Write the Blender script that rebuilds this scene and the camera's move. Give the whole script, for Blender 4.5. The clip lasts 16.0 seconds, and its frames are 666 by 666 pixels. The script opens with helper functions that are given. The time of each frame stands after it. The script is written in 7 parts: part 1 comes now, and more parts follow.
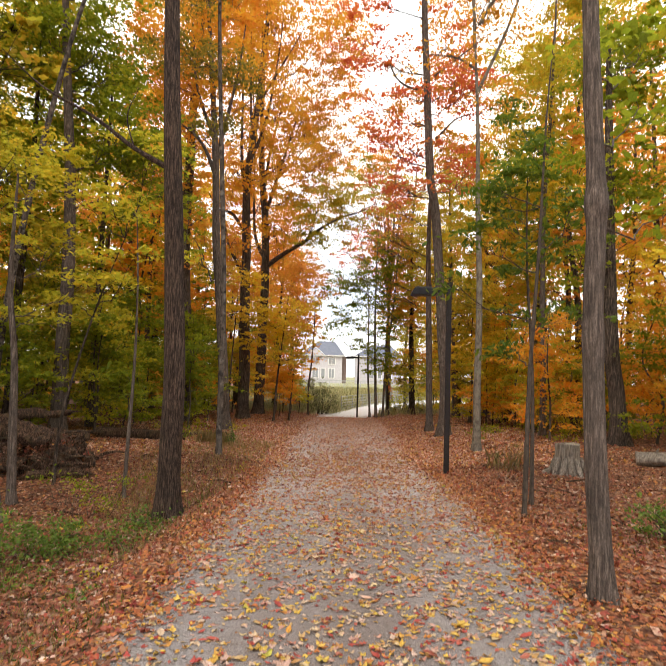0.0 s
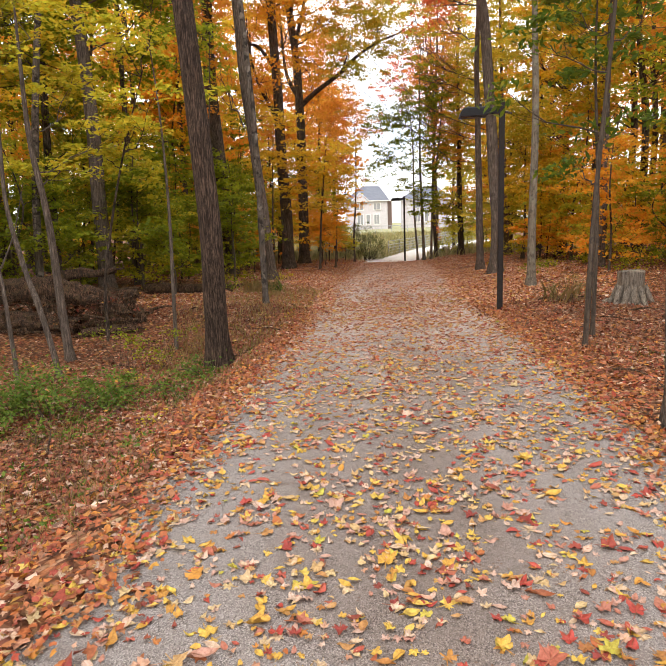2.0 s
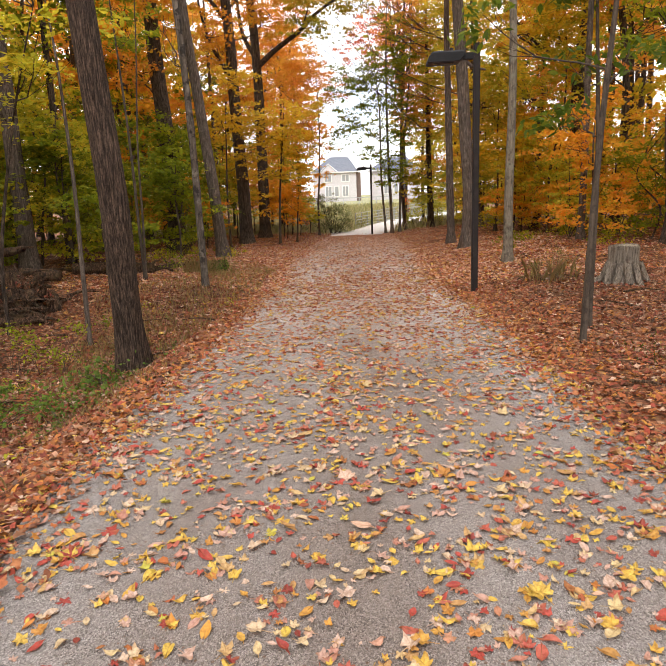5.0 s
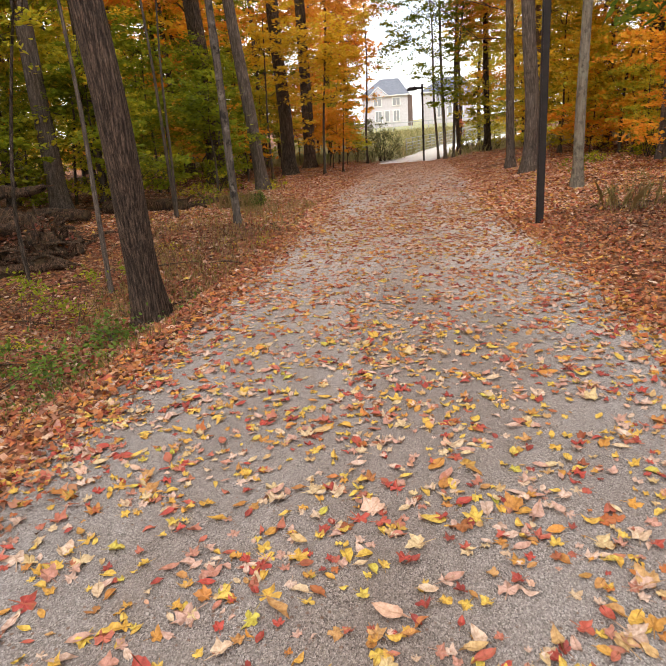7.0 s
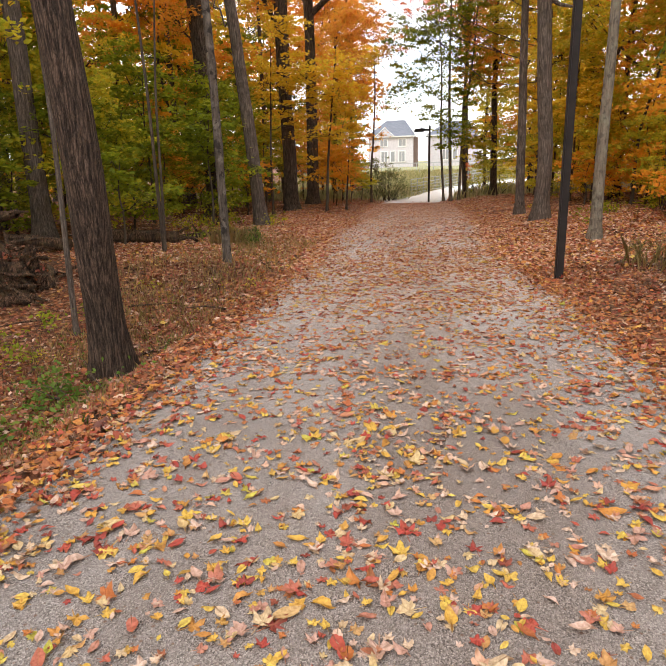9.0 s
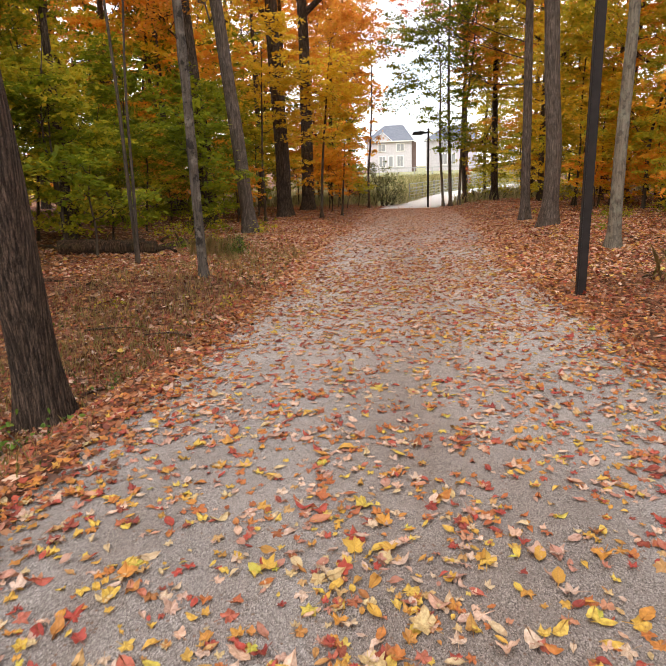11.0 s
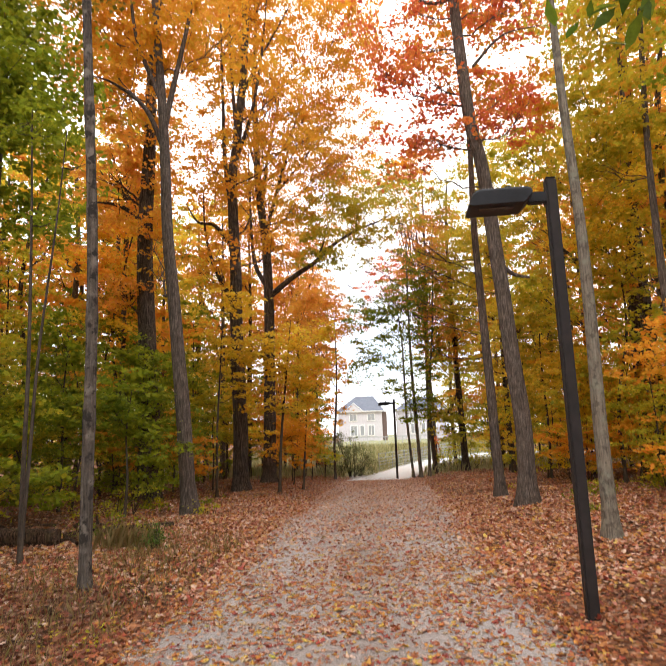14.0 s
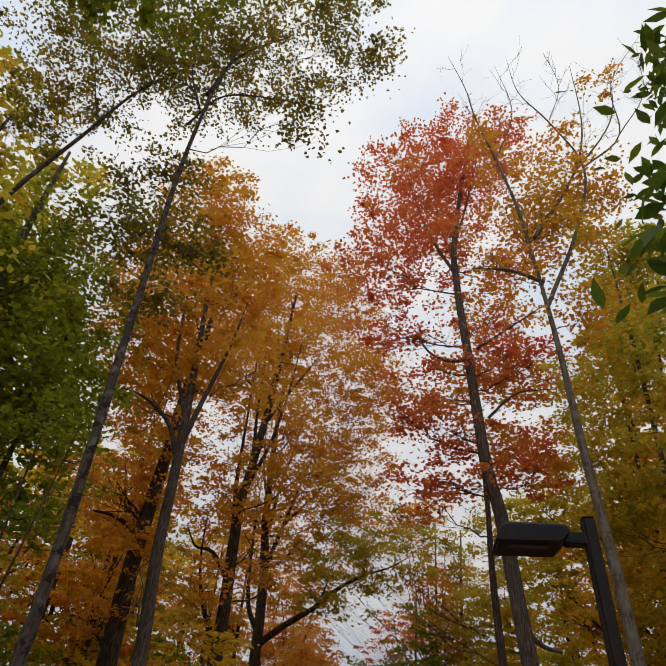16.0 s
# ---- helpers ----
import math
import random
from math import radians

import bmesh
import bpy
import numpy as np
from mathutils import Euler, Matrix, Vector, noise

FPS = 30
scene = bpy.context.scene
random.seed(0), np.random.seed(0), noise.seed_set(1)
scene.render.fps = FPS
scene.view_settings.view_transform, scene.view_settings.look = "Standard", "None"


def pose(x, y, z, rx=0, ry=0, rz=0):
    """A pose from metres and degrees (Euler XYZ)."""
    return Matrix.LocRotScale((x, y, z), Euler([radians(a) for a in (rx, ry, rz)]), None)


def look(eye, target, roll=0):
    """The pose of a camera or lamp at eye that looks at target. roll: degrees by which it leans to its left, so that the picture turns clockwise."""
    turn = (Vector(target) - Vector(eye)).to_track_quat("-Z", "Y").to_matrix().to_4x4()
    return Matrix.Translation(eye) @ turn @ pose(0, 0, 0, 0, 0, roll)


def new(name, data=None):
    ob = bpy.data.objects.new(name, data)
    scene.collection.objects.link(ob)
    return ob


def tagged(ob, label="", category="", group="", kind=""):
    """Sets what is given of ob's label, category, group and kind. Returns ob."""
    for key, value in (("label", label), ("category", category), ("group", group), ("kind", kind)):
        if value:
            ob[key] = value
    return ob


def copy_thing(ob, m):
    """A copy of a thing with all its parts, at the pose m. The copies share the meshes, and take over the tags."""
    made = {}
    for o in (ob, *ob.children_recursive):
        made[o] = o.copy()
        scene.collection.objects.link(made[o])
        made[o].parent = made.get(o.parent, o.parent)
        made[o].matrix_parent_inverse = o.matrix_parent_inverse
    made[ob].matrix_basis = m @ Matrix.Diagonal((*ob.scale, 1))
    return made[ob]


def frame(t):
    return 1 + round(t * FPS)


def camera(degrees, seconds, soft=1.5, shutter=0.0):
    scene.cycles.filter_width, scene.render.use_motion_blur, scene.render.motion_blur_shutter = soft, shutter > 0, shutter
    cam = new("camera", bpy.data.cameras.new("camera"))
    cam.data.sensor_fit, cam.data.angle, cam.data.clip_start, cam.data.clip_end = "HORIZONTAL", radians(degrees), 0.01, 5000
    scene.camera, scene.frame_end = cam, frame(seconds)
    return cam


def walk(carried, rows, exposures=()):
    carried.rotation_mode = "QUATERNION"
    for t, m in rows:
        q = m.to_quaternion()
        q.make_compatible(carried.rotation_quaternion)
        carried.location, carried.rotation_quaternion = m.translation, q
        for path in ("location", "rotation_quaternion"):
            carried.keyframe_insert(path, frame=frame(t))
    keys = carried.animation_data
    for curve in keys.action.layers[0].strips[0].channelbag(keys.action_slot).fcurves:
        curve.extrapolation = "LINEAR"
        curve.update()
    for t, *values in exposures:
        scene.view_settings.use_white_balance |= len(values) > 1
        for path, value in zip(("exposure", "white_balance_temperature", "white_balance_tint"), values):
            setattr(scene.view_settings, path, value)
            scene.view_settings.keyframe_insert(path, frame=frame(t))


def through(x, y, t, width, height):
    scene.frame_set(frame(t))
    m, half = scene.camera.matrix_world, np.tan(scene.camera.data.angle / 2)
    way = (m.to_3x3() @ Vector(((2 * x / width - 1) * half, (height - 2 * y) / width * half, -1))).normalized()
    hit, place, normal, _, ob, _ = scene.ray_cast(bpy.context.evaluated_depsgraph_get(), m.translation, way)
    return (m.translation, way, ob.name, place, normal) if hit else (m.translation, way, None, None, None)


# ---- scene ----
cam = camera(57.4, 16.0, soft=1.0, shutter=0.15)
PATH = [
    (0, (0.333, -2.297, 1.568), (0.285, -0.304, 1.721), 1.8),
    (0.5, (0.309, -2.277, 1.52), (0.241, -0.286, 1.34), 0.0),
    (1, (0.263, -2.169, 1.459), (0.101, -0.192, 1.204), -0.4),
    (1.5, (0.302, -2.042, 1.432), (0.144, -0.073, 1.117), -2.4),
    (2, (0.354, -1.785, 1.414), (0.153, 0.176, 1.074), -2.0),
    (2.5, (0.37, -1.467, 1.356), (0.197, 0.487, 0.966), -2.0),
    (3, (0.367, -1.192, 1.368), (0.215, 0.772, 1.023), -2.9),
    (3.2, (0.398, -1.067, 1.344), (0.255, 0.892, 0.97), -3.7),
    (5.3, (0.594, 0.196, 1.337), (0.484, 2.146, 0.908), -2.0),
    (5.5, (0.605, 0.266, 1.351), (0.475, 2.219, 0.938), -1.2),
    (6, (0.631, 0.529, 1.301), (0.533, 2.458, 0.779), -0.7),
    (6.5, (0.618, 0.827, 1.292), (0.446, 2.74, 0.733), -3.1),
    (7, (0.653, 1.143, 1.247), (0.367, 3.019, 0.614), -4.4),
    (7.5, (0.679, 1.419, 1.275), (0.278, 3.294, 0.704), -2.3),
    (8, (0.65, 1.772, 1.241), (0.365, 3.68, 0.713), -1.2),
    (8.2, (0.628, 1.849, 1.266), (0.348, 3.773, 0.798), -2.4),
    (10.5, (0.541, 3.044, 1.148), (0.281, 4.909, 0.474), 0.5),
    (11, (0.545, 3.37, 1.178), (0.271, 5.285, 0.668), -1.9),
    (11.5, (0.545, 3.731, 1.169), (0.464, 5.669, 0.678), -1.4),
    (12, (0.558, 4.03, 1.166), (0.423, 5.972, 0.707), -1.4),
    (12.5, (0.649, 4.348, 1.164), (0.449, 6.31, 0.835), -0.4),
    (13, (0.705, 4.743, 1.115), (0.556, 6.732, 0.96), -0.2),
    (13.5, (0.747, 4.97, 1.199), (0.618, 6.966, 1.193), -2.2),
    (14, (0.83, 5.19, 1.262), (0.659, 7.152, 1.608), -1.9),
    (14.5, (0.793, 5.404, 1.313), (0.653, 7.224, 2.131), -0.4),
    (15, (0.763, 5.553, 1.348), (0.667, 7.121, 2.586), -0.7),
    (15.5, (0.784, 5.745, 1.353), (0.672, 7.267, 2.646), 3.2),
    (16, (0.807, 5.897, 1.282), (0.615, 7.385, 2.604), 5.6),
]
walk(cam, [(t, look(eye, target, roll)) for t, eye, target, roll in PATH],
     exposures=[(0, -0.05, 6750, 10), (0.6, 0.17, 6700, 10), (3.0, 0.15, 6680, 10), (7.5, 0.13, 6660, 10), (11, 0.12, 6600, 10), (13.5, 0.09, 6550, 10), (14.0, 0.1, 6500, 10), (14.5, -0.25, 6500, 10), (15.0, -0.98, 6480, 10), (15.5, -1.36, 6450, 10), (16.0, -1.62, 6380, 10)])


# ---- world and light: a bright overcast sky ----
SUN_UP, SUN_ROUND = radians(48), radians(205)
world = bpy.data.worlds.new("overcast")
scene.world = world
world.use_nodes = True
wn, wl = world.node_tree.nodes, world.node_tree.links
wn.clear()
sky = wn.new("ShaderNodeTexSky")
sky.sky_type, sky.sun_disc, sky.sun_elevation, sky.sun_rotation = "NISHITA", False, SUN_UP, SUN_ROUND
sky.air_density, sky.dust_density = 1.0, 4.0
clear = wn.new("ShaderNodeBackground")
clear.inputs["Strength"].default_value = 0.13
wl.new(sky.outputs[0], clear.inputs["Color"])
cloud_at = wn.new("ShaderNodeTexCoord")
cloud_map = wn.new("ShaderNodeMapping")
cloud_map.inputs["Scale"].default_value = (1.6, 1.6, 3.0)
cloud_noise = wn.new("ShaderNodeTexNoise")
cloud_noise.inputs["Scale"].default_value, cloud_noise.inputs["Detail"].default_value = 1.6, 5
cloud_ramp = wn.new("ShaderNodeValToRGB")
cloud_ramp.color_ramp.elements[0].position, cloud_ramp.color_ramp.elements[0].color = 0.34, (0.74, 0.83, 0.96, 1)
cloud_ramp.color_ramp.elements[1].position, cloud_ramp.color_ramp.elements[1].color = 0.56, (1.0, 0.985, 0.965, 1)
cloud = wn.new("ShaderNodeBackground")
cloud_split = wn.new("ShaderNodeSeparateXYZ")
overhead = wn.new("ShaderNodeMath")
overhead.operation, overhead.use_clamp = "MULTIPLY_ADD", False
overhead.inputs[1].default_value, overhead.inputs[2].default_value = 1.7, 1.7
wl.new(cloud_at.outputs["Generated"], cloud_split.inputs[0])
wl.new(cloud_split.outputs["Z"], overhead.inputs[0])
wl.new(overhead.outputs[0], cloud.inputs["Strength"])
wl.new(cloud_at.outputs["Generated"], cloud_map.inputs["Vector"])
wl.new(cloud_map.outputs[0], cloud_noise.inputs["Vector"])
wl.new(cloud_noise.outputs[0], cloud_ramp.inputs[0])
wl.new(cloud_ramp.outputs[0], cloud.inputs["Color"])
both = wn.new("ShaderNodeMixShader")
both.inputs[0].default_value = 0.88
wl.new(clear.outputs[0], both.inputs[1])
wl.new(cloud.outputs[0], both.inputs[2])
sky_out = wn.new("ShaderNodeOutputWorld")
wl.new(both.outputs[0], sky_out.inputs["Surface"])

sun = new("sun", bpy.data.lights.new("sun", "SUN"))
sun.data.energy, sun.data.angle, sun.data.color = 0.9, radians(18), (1.0, 0.95, 0.88)
sun.matrix_world = look((0, 0, 60), (0 - 30 * math.sin(SUN_ROUND), -30 * math.cos(SUN_ROUND), 60 - 33))


# ---- materials ----
class Paint:
    """A node material, built up in short steps."""

    def __init__(self, name, rough=0.8):
        self.mat = bpy.data.materials.new(name)
        self.mat.use_nodes = True
        self.nodes, self.links = self.mat.node_tree.nodes, self.mat.node_tree.links
        self.shader = self.nodes["Principled BSDF"]
        self.shader.inputs["Roughness"].default_value = rough
        self.shader.inputs["Specular IOR Level"].default_value = 0.25
        self.coord = self.add("ShaderNodeTexCoord").outputs["Object"]

    def add(self, kind, **inputs):
        node = self.nodes.new(kind)
        for key, value in inputs.items():
            socket = node.inputs[key.replace("_", " ")]
            if isinstance(value, bpy.types.NodeSocket):
                self.links.new(value, socket)
            else:
                socket.default_value = value
        return node

    def at(self, scale):
        return self.add("ShaderNodeMapping", Vector=self.coord, Scale=scale).outputs[0]

    def noise(self, scale, detail=4, stretch=(1, 1, 1), rough=0.55):
        return self.add("ShaderNodeTexNoise", Vector=self.at(stretch), Scale=scale, Detail=detail, Roughness=rough).outputs[0]

    def ramp(self, value, *stops, hard=False):
        node = self.add("ShaderNodeValToRGB", Fac=value)
        node.color_ramp.interpolation = "CONSTANT" if hard else "LINEAR"
        marks = node.color_ramp.elements
        while len(marks) < len(stops):
            marks.new(0.5)
        for mark, (place, colour) in zip(marks, stops):
            mark.position, mark.color = place, (*colour, 1)
        return node.outputs[0]

    def mix(self, fac, a, b, blend="MIX"):
        node = self.nodes.new("ShaderNodeMix")
        node.data_type, node.blend_type = "RGBA", blend
        for socket, value in ((node.inputs[0], fac), (node.inputs[6], a), (node.inputs[7], b)):
            if isinstance(value, bpy.types.NodeSocket):
                self.links.new(value, socket)
            else:
                socket.default_value = (*value, 1) if isinstance(value, tuple) else value
        return node.outputs[2]

    def math(self, what, a, b=0.5):
        node = self.nodes.new("ShaderNodeMath")
        node.operation = what
        for socket, value in zip(node.inputs, (a, b)):
            if isinstance(value, bpy.types.NodeSocket):
                self.links.new(value, socket)
            else:
                socket.default_value = value
        return node.outputs[0]

    def colour(self, value):
        if isinstance(value, bpy.types.NodeSocket):
            self.links.new(value, self.shader.inputs["Base Color"])
        else:
            self.shader.inputs["Base Color"].default_value = (*value, 1)
        return self

    def bump(self, height, strength=0.5, distance=0.02):
        node = self.add("ShaderNodeBump", Height=height, Strength=strength, Distance=distance)
        self.links.new(node.outputs[0], self.shader.inputs["Normal"])
        return self


def leaf_paint(name, *stops, through=0.45, rough=0.55, shift=0.0, patchy=0.0, worn=0.5, veined=False):
    """Leaves, each with its own colour out of the stops, that let light through; patchy lets whole boughs turn together."""
    p = Paint(name, rough)
    own = p.add("ShaderNodeNewGeometry").outputs["Random Per Island"]
    thing = p.add("ShaderNodeObjectInfo").outputs["Random"]
    pick = p.math("FRACT", p.math("ADD", own, p.math("MULTIPLY", thing, shift))) if shift else own
    if patchy:
        bough = p.math("MULTIPLY", p.math("SUBTRACT", p.noise(0.55, 2), 0.28), 2.2)
        pick = p.math("ADD", p.math("MULTIPLY", pick, 1 - patchy), p.math("MULTIPLY", bough, patchy))
    colour = p.ramp(pick, *stops)
    blotch = p.ramp(p.noise(70 if veined else 48, 5, rough=0.65), (0.34, (0.5, 0.42, 0.36)), (0.6, (1.0, 1.0, 1.0)))
    colour = p.mix(worn, colour, blotch, "MULTIPLY")
    if veined:
        mark = p.add("ShaderNodeAttribute")
        mark.attribute_name = "leaf_place"
        place = p.add("ShaderNodeSeparateXYZ", Vector=mark.outputs["Vector"])
        across, along = p.math("ABSOLUTE", p.math("SUBTRACT", place.outputs[0], 2.0)), p.math("SUBTRACT", place.outputs[1], 2.0)
        rib = p.ramp(across, (0.012, (1, 1, 1)), (0.03, (0, 0, 0)))
        side = p.math("FRACT", p.math("MULTIPLY", p.math("SUBTRACT", along, p.math("MULTIPLY", across, 0.8)), 8.0))
        side = p.math("MULTIPLY", p.ramp(side, (0.0, (0.6, 0.6, 0.6)), (0.22, (0, 0, 0))), p.ramp(across, (0.6, (1, 1, 1)), (0.8, (0, 0, 0))))
        colour = p.mix(p.math("MULTIPLY", p.math("MAXIMUM", rib, side), 0.3), colour, (0.3, 0.17, 0.07))
        out = p.math("SQRT", p.math("ADD", p.math("POWER", across, 2.0), p.math("POWER", p.math("ABSOLUTE", along), 2.0)))
        rim = p.math("MULTIPLY", p.ramp(p.math("MULTIPLY", out, 0.5), (0.14, (0, 0, 0)), (0.27, (1, 1, 1)), (0.5, (1, 1, 1)), (0.6, (0, 0, 0))), p.ramp(p.noise(30, 3), (0.42, (0, 0, 0)), (0.6, (0.55, 0.55, 0.55))))
        colour = p.mix(rim, colour, (0.25, 0.1, 0.035))
    p.colour(colour)
    glow = p.add("ShaderNodeBsdfTranslucent", Color=colour)
    blend = p.add("ShaderNodeMixShader", Fac=through)
    p.links.new(p.shader.outputs[0], blend.inputs[1])
    p.links.new(glow.outputs[0], blend.inputs[2])
    p.links.new(blend.outputs[0], p.nodes["Material Output"].inputs["Surface"])
    return p.mat


def bark_paint(name, deep, high, scale=1.0, furrow=0.9, spots=0.0, lichen=None, plates=0.0):
    """Bark with upright ridges; plates parts it into long interlaced ridges with dark furrows between."""
    p = Paint(name, 0.9)
    ridge = p.noise(30 * scale, 6, (1, 1, 0.085), 0.72)
    fine = p.noise(90 * scale, 4, (1, 1, 0.4), 0.6)
    wide = p.noise(1.7, 3)
    height = p.math("ADD", p.math("MULTIPLY", ridge, 0.78), p.math("MULTIPLY", fine, 0.22))
    if plates:
        sway = p.add("ShaderNodeTexNoise", Vector=p.at((1, 1, 0.5)), Scale=6.0, Detail=2).outputs[1]
        bend = p.mix(0.09, p.at((1, 1, 0.06)), sway)
        crack = p.add("ShaderNodeTexVoronoi", Vector=bend, Scale=30 * scale)
        crack.feature = "DISTANCE_TO_EDGE"
        shut = p.ramp(crack.outputs["Distance"], (0.0, (1 - plates, 1 - plates, 1 - plates)), (0.12, (1, 1, 1)))
        middle = tuple(0.6 * u + 0.4 * v for u, v in zip(deep, high))
        colour = p.ramp(height, (0.4, deep), (0.5, middle), (0.57, high), (0.66, tuple(1.5 * v for v in high)))
        colour = p.mix(1.0, colour, shut, "MULTIPLY")
        height = p.math("MULTIPLY", height, shut)
    else:
        colour = p.ramp(height, (0.36, deep), (0.62, high))
    colour = p.mix(0.75, colour, p.ramp(wide, (0.3, (0.68, 0.66, 0.64)), (0.7, (1.15, 1.12, 1.08))), "MULTIPLY")
    if lichen:
        colour = p.mix(p.ramp(p.noise(7, 5), (0.52, (0, 0, 0)), (0.66, (0.75, 0.75, 0.75))), colour, lichen)
    if spots:
        dark = p.ramp(p.noise(9, 5, (1, 1, 0.9), 0.6), (0.54, (0, 0, 0)), (0.6, (spots, spots, spots)))
        colour = p.mix(dark, colour, (0.03, 0.024, 0.02))
    p.colour(colour).bump(height, furrow, 0.06)
    return p.mat


BARK_FURROWED = bark_paint("furrowed bark", (0.024, 0.015, 0.011), (0.18, 0.12, 0.09), 1.7, 1.0, plates=0.5)
BARK_GREY = bark_paint("grey bark", (0.062, 0.047, 0.04), (0.2, 0.158, 0.132), 1.5, 0.7, 0.3, plates=0.15)
BARK_PALE = bark_paint("pale smooth bark", (0.085, 0.068, 0.053), (0.26, 0.22, 0.175), 1.2, 0.4, 0.45, (0.22, 0.21, 0.16))
BARK_SPOTTED = bark_paint("spotted bark", (0.03, 0.025, 0.022), (0.17, 0.137, 0.115), 1.0, 0.8, 0.95, (0.25, 0.212, 0.18))
BARK_DARK = bark_paint("dark bark", (0.024, 0.018, 0.015), (0.185, 0.138, 0.11), 1.3, 1.0, plates=0.4)
BARK_TWIG = bark_paint("twig bark", (0.035, 0.027, 0.021), (0.12, 0.09, 0.068), 1.0, 0.3)
BARK_YOUNG = bark_paint("young brown-grey bark", (0.034, 0.026, 0.02), (0.125, 0.096, 0.076), 0.9, 0.4, 0.55)
WOOD_ROTTEN = bark_paint("rotten wood", (0.018, 0.011, 0.007), (0.25, 0.145, 0.095), 1.4, 1.0, 0.6, (0.14, 0.095, 0.05), plates=0.4)
WOOD_WEATHERED = bark_paint("weathered wood", (0.075, 0.058, 0.046), (0.42, 0.36, 0.3), 1.3, 1.0, 0.3)
WOOD_CUT = bark_paint("cut wood", (0.2, 0.16, 0.12), (0.42, 0.35, 0.27), 1.4, 0.4)

LEAF_GREEN = leaf_paint("green leaves", (0.0, (0.14, 0.19, 0.018)), (0.4, (0.255, 0.315, 0.023)), (0.78, (0.44, 0.45, 0.033)), (1.0, (0.7, 0.54, 0.045)), through=0.65, patchy=0.45)
LEAF_LIME = leaf_paint("yellow-green leaves", (0.0, (0.3, 0.36, 0.03)), (0.4, (0.55, 0.53, 0.045)), (0.75, (0.76, 0.6, 0.05)), (1.0, (0.86, 0.5, 0.05)), through=0.6, patchy=0.45)
LEAF_OLIVE = leaf_paint("olive-gold leaves", (0.0, (0.3, 0.34, 0.03)), (0.35, (0.55, 0.51, 0.045)), (0.7, (0.76, 0.54, 0.05)), (1.0, (0.84, 0.4, 0.05)), through=0.64, patchy=0.5)
LEAF_GOLD = leaf_paint("golden leaves", (0.0, (0.74, 0.64, 0.06)), (0.4, (0.9, 0.7, 0.07)), (0.75, (0.92, 0.62, 0.06)), (1.0, (0.88, 0.46, 0.05)), through=0.66, patchy=0.45)
LEAF_AMBER = leaf_paint("amber leaves", (0.0, (0.74, 0.53, 0.045)), (0.3, (0.8, 0.48, 0.045)), (0.65, (0.83, 0.39, 0.045)), (1.0, (0.8, 0.28, 0.05)), through=0.66, patchy=0.5)
LEAF_ORANGE = leaf_paint("orange leaves", (0.0, (0.84, 0.54, 0.05)), (0.35, (0.9, 0.5, 0.05)), (0.7, (0.9, 0.39, 0.05)), (1.0, (0.84, 0.26, 0.05)), through=0.66, patchy=0.5)
LEAF_RED = leaf_paint("red leaves", (0.0, (0.72, 0.13, 0.08)), (0.35, (0.85, 0.21, 0.085)), (0.7, (0.87, 0.35, 0.085)), (1.0, (0.86, 0.48, 0.08)), through=0.6, patchy=0.5)
LEAF_FLAME = leaf_paint("flame-orange leaves", (0.0, (0.88, 0.57, 0.07)), (0.4, (0.88, 0.48, 0.07)), (0.75, (0.87, 0.38, 0.08)), (1.0, (0.84, 0.27, 0.09)), through=0.66, patchy=0.5)
LEAF_SPARSE = leaf_paint("grey-green leaves", (0.0, (0.15, 0.15, 0.03)), (0.45, (0.28, 0.25, 0.04)), (0.75, (0.5, 0.36, 0.05)), (1.0, (0.64, 0.36, 0.05)), through=0.6, patchy=0.5)
LEAF_ASH = leaf_paint("dark green leaflets", (0.0, (0.065, 0.12, 0.015)), (0.5, (0.13, 0.2, 0.02)), (0.85, (0.24, 0.29, 0.03)), (1.0, (0.5, 0.44, 0.05)), through=0.55, patchy=0.3)
LEAF_FALLEN = leaf_paint("fallen leaves on the path", (0.0, (0.66, 0.46, 0.09)), (0.12, (0.62, 0.36, 0.07)), (0.2, (0.46, 0.2, 0.055)), (0.3, (0.6, 0.46, 0.24)), (0.46, (0.62, 0.46, 0.38)), (0.58, (0.52, 0.32, 0.26)),
                         (0.68, (0.44, 0.15, 0.1)), (0.75, (0.46, 0.07, 0.055)), (0.85, (0.26, 0.045, 0.04)), (0.9, (0.66, 0.48, 0.09)), (0.96, (0.66, 0.44, 0.1)), (1.0, (0.45, 0.44, 0.07)), through=0.12, rough=0.55, shift=1.0, worn=0.85, veined=True)
LEAF_RUST = leaf_paint("rust-red fallen leaves", (0.0, (0.62, 0.32, 0.06)), (0.14, (0.5, 0.18, 0.05)), (0.32, (0.4, 0.11, 0.05)), (0.44, (0.56, 0.31, 0.2)), (0.54, (0.7, 0.5, 0.4)), (0.64, (0.6, 0.38, 0.28)),
                       (0.7, (0.42, 0.08, 0.055)), (0.82, (0.23, 0.05, 0.04)), (0.9, (0.5, 0.19, 0.06)), (0.96, (0.66, 0.42, 0.09)), (1.0, (0.64, 0.48, 0.12)), through=0.12, rough=0.6, worn=0.7, veined=True)
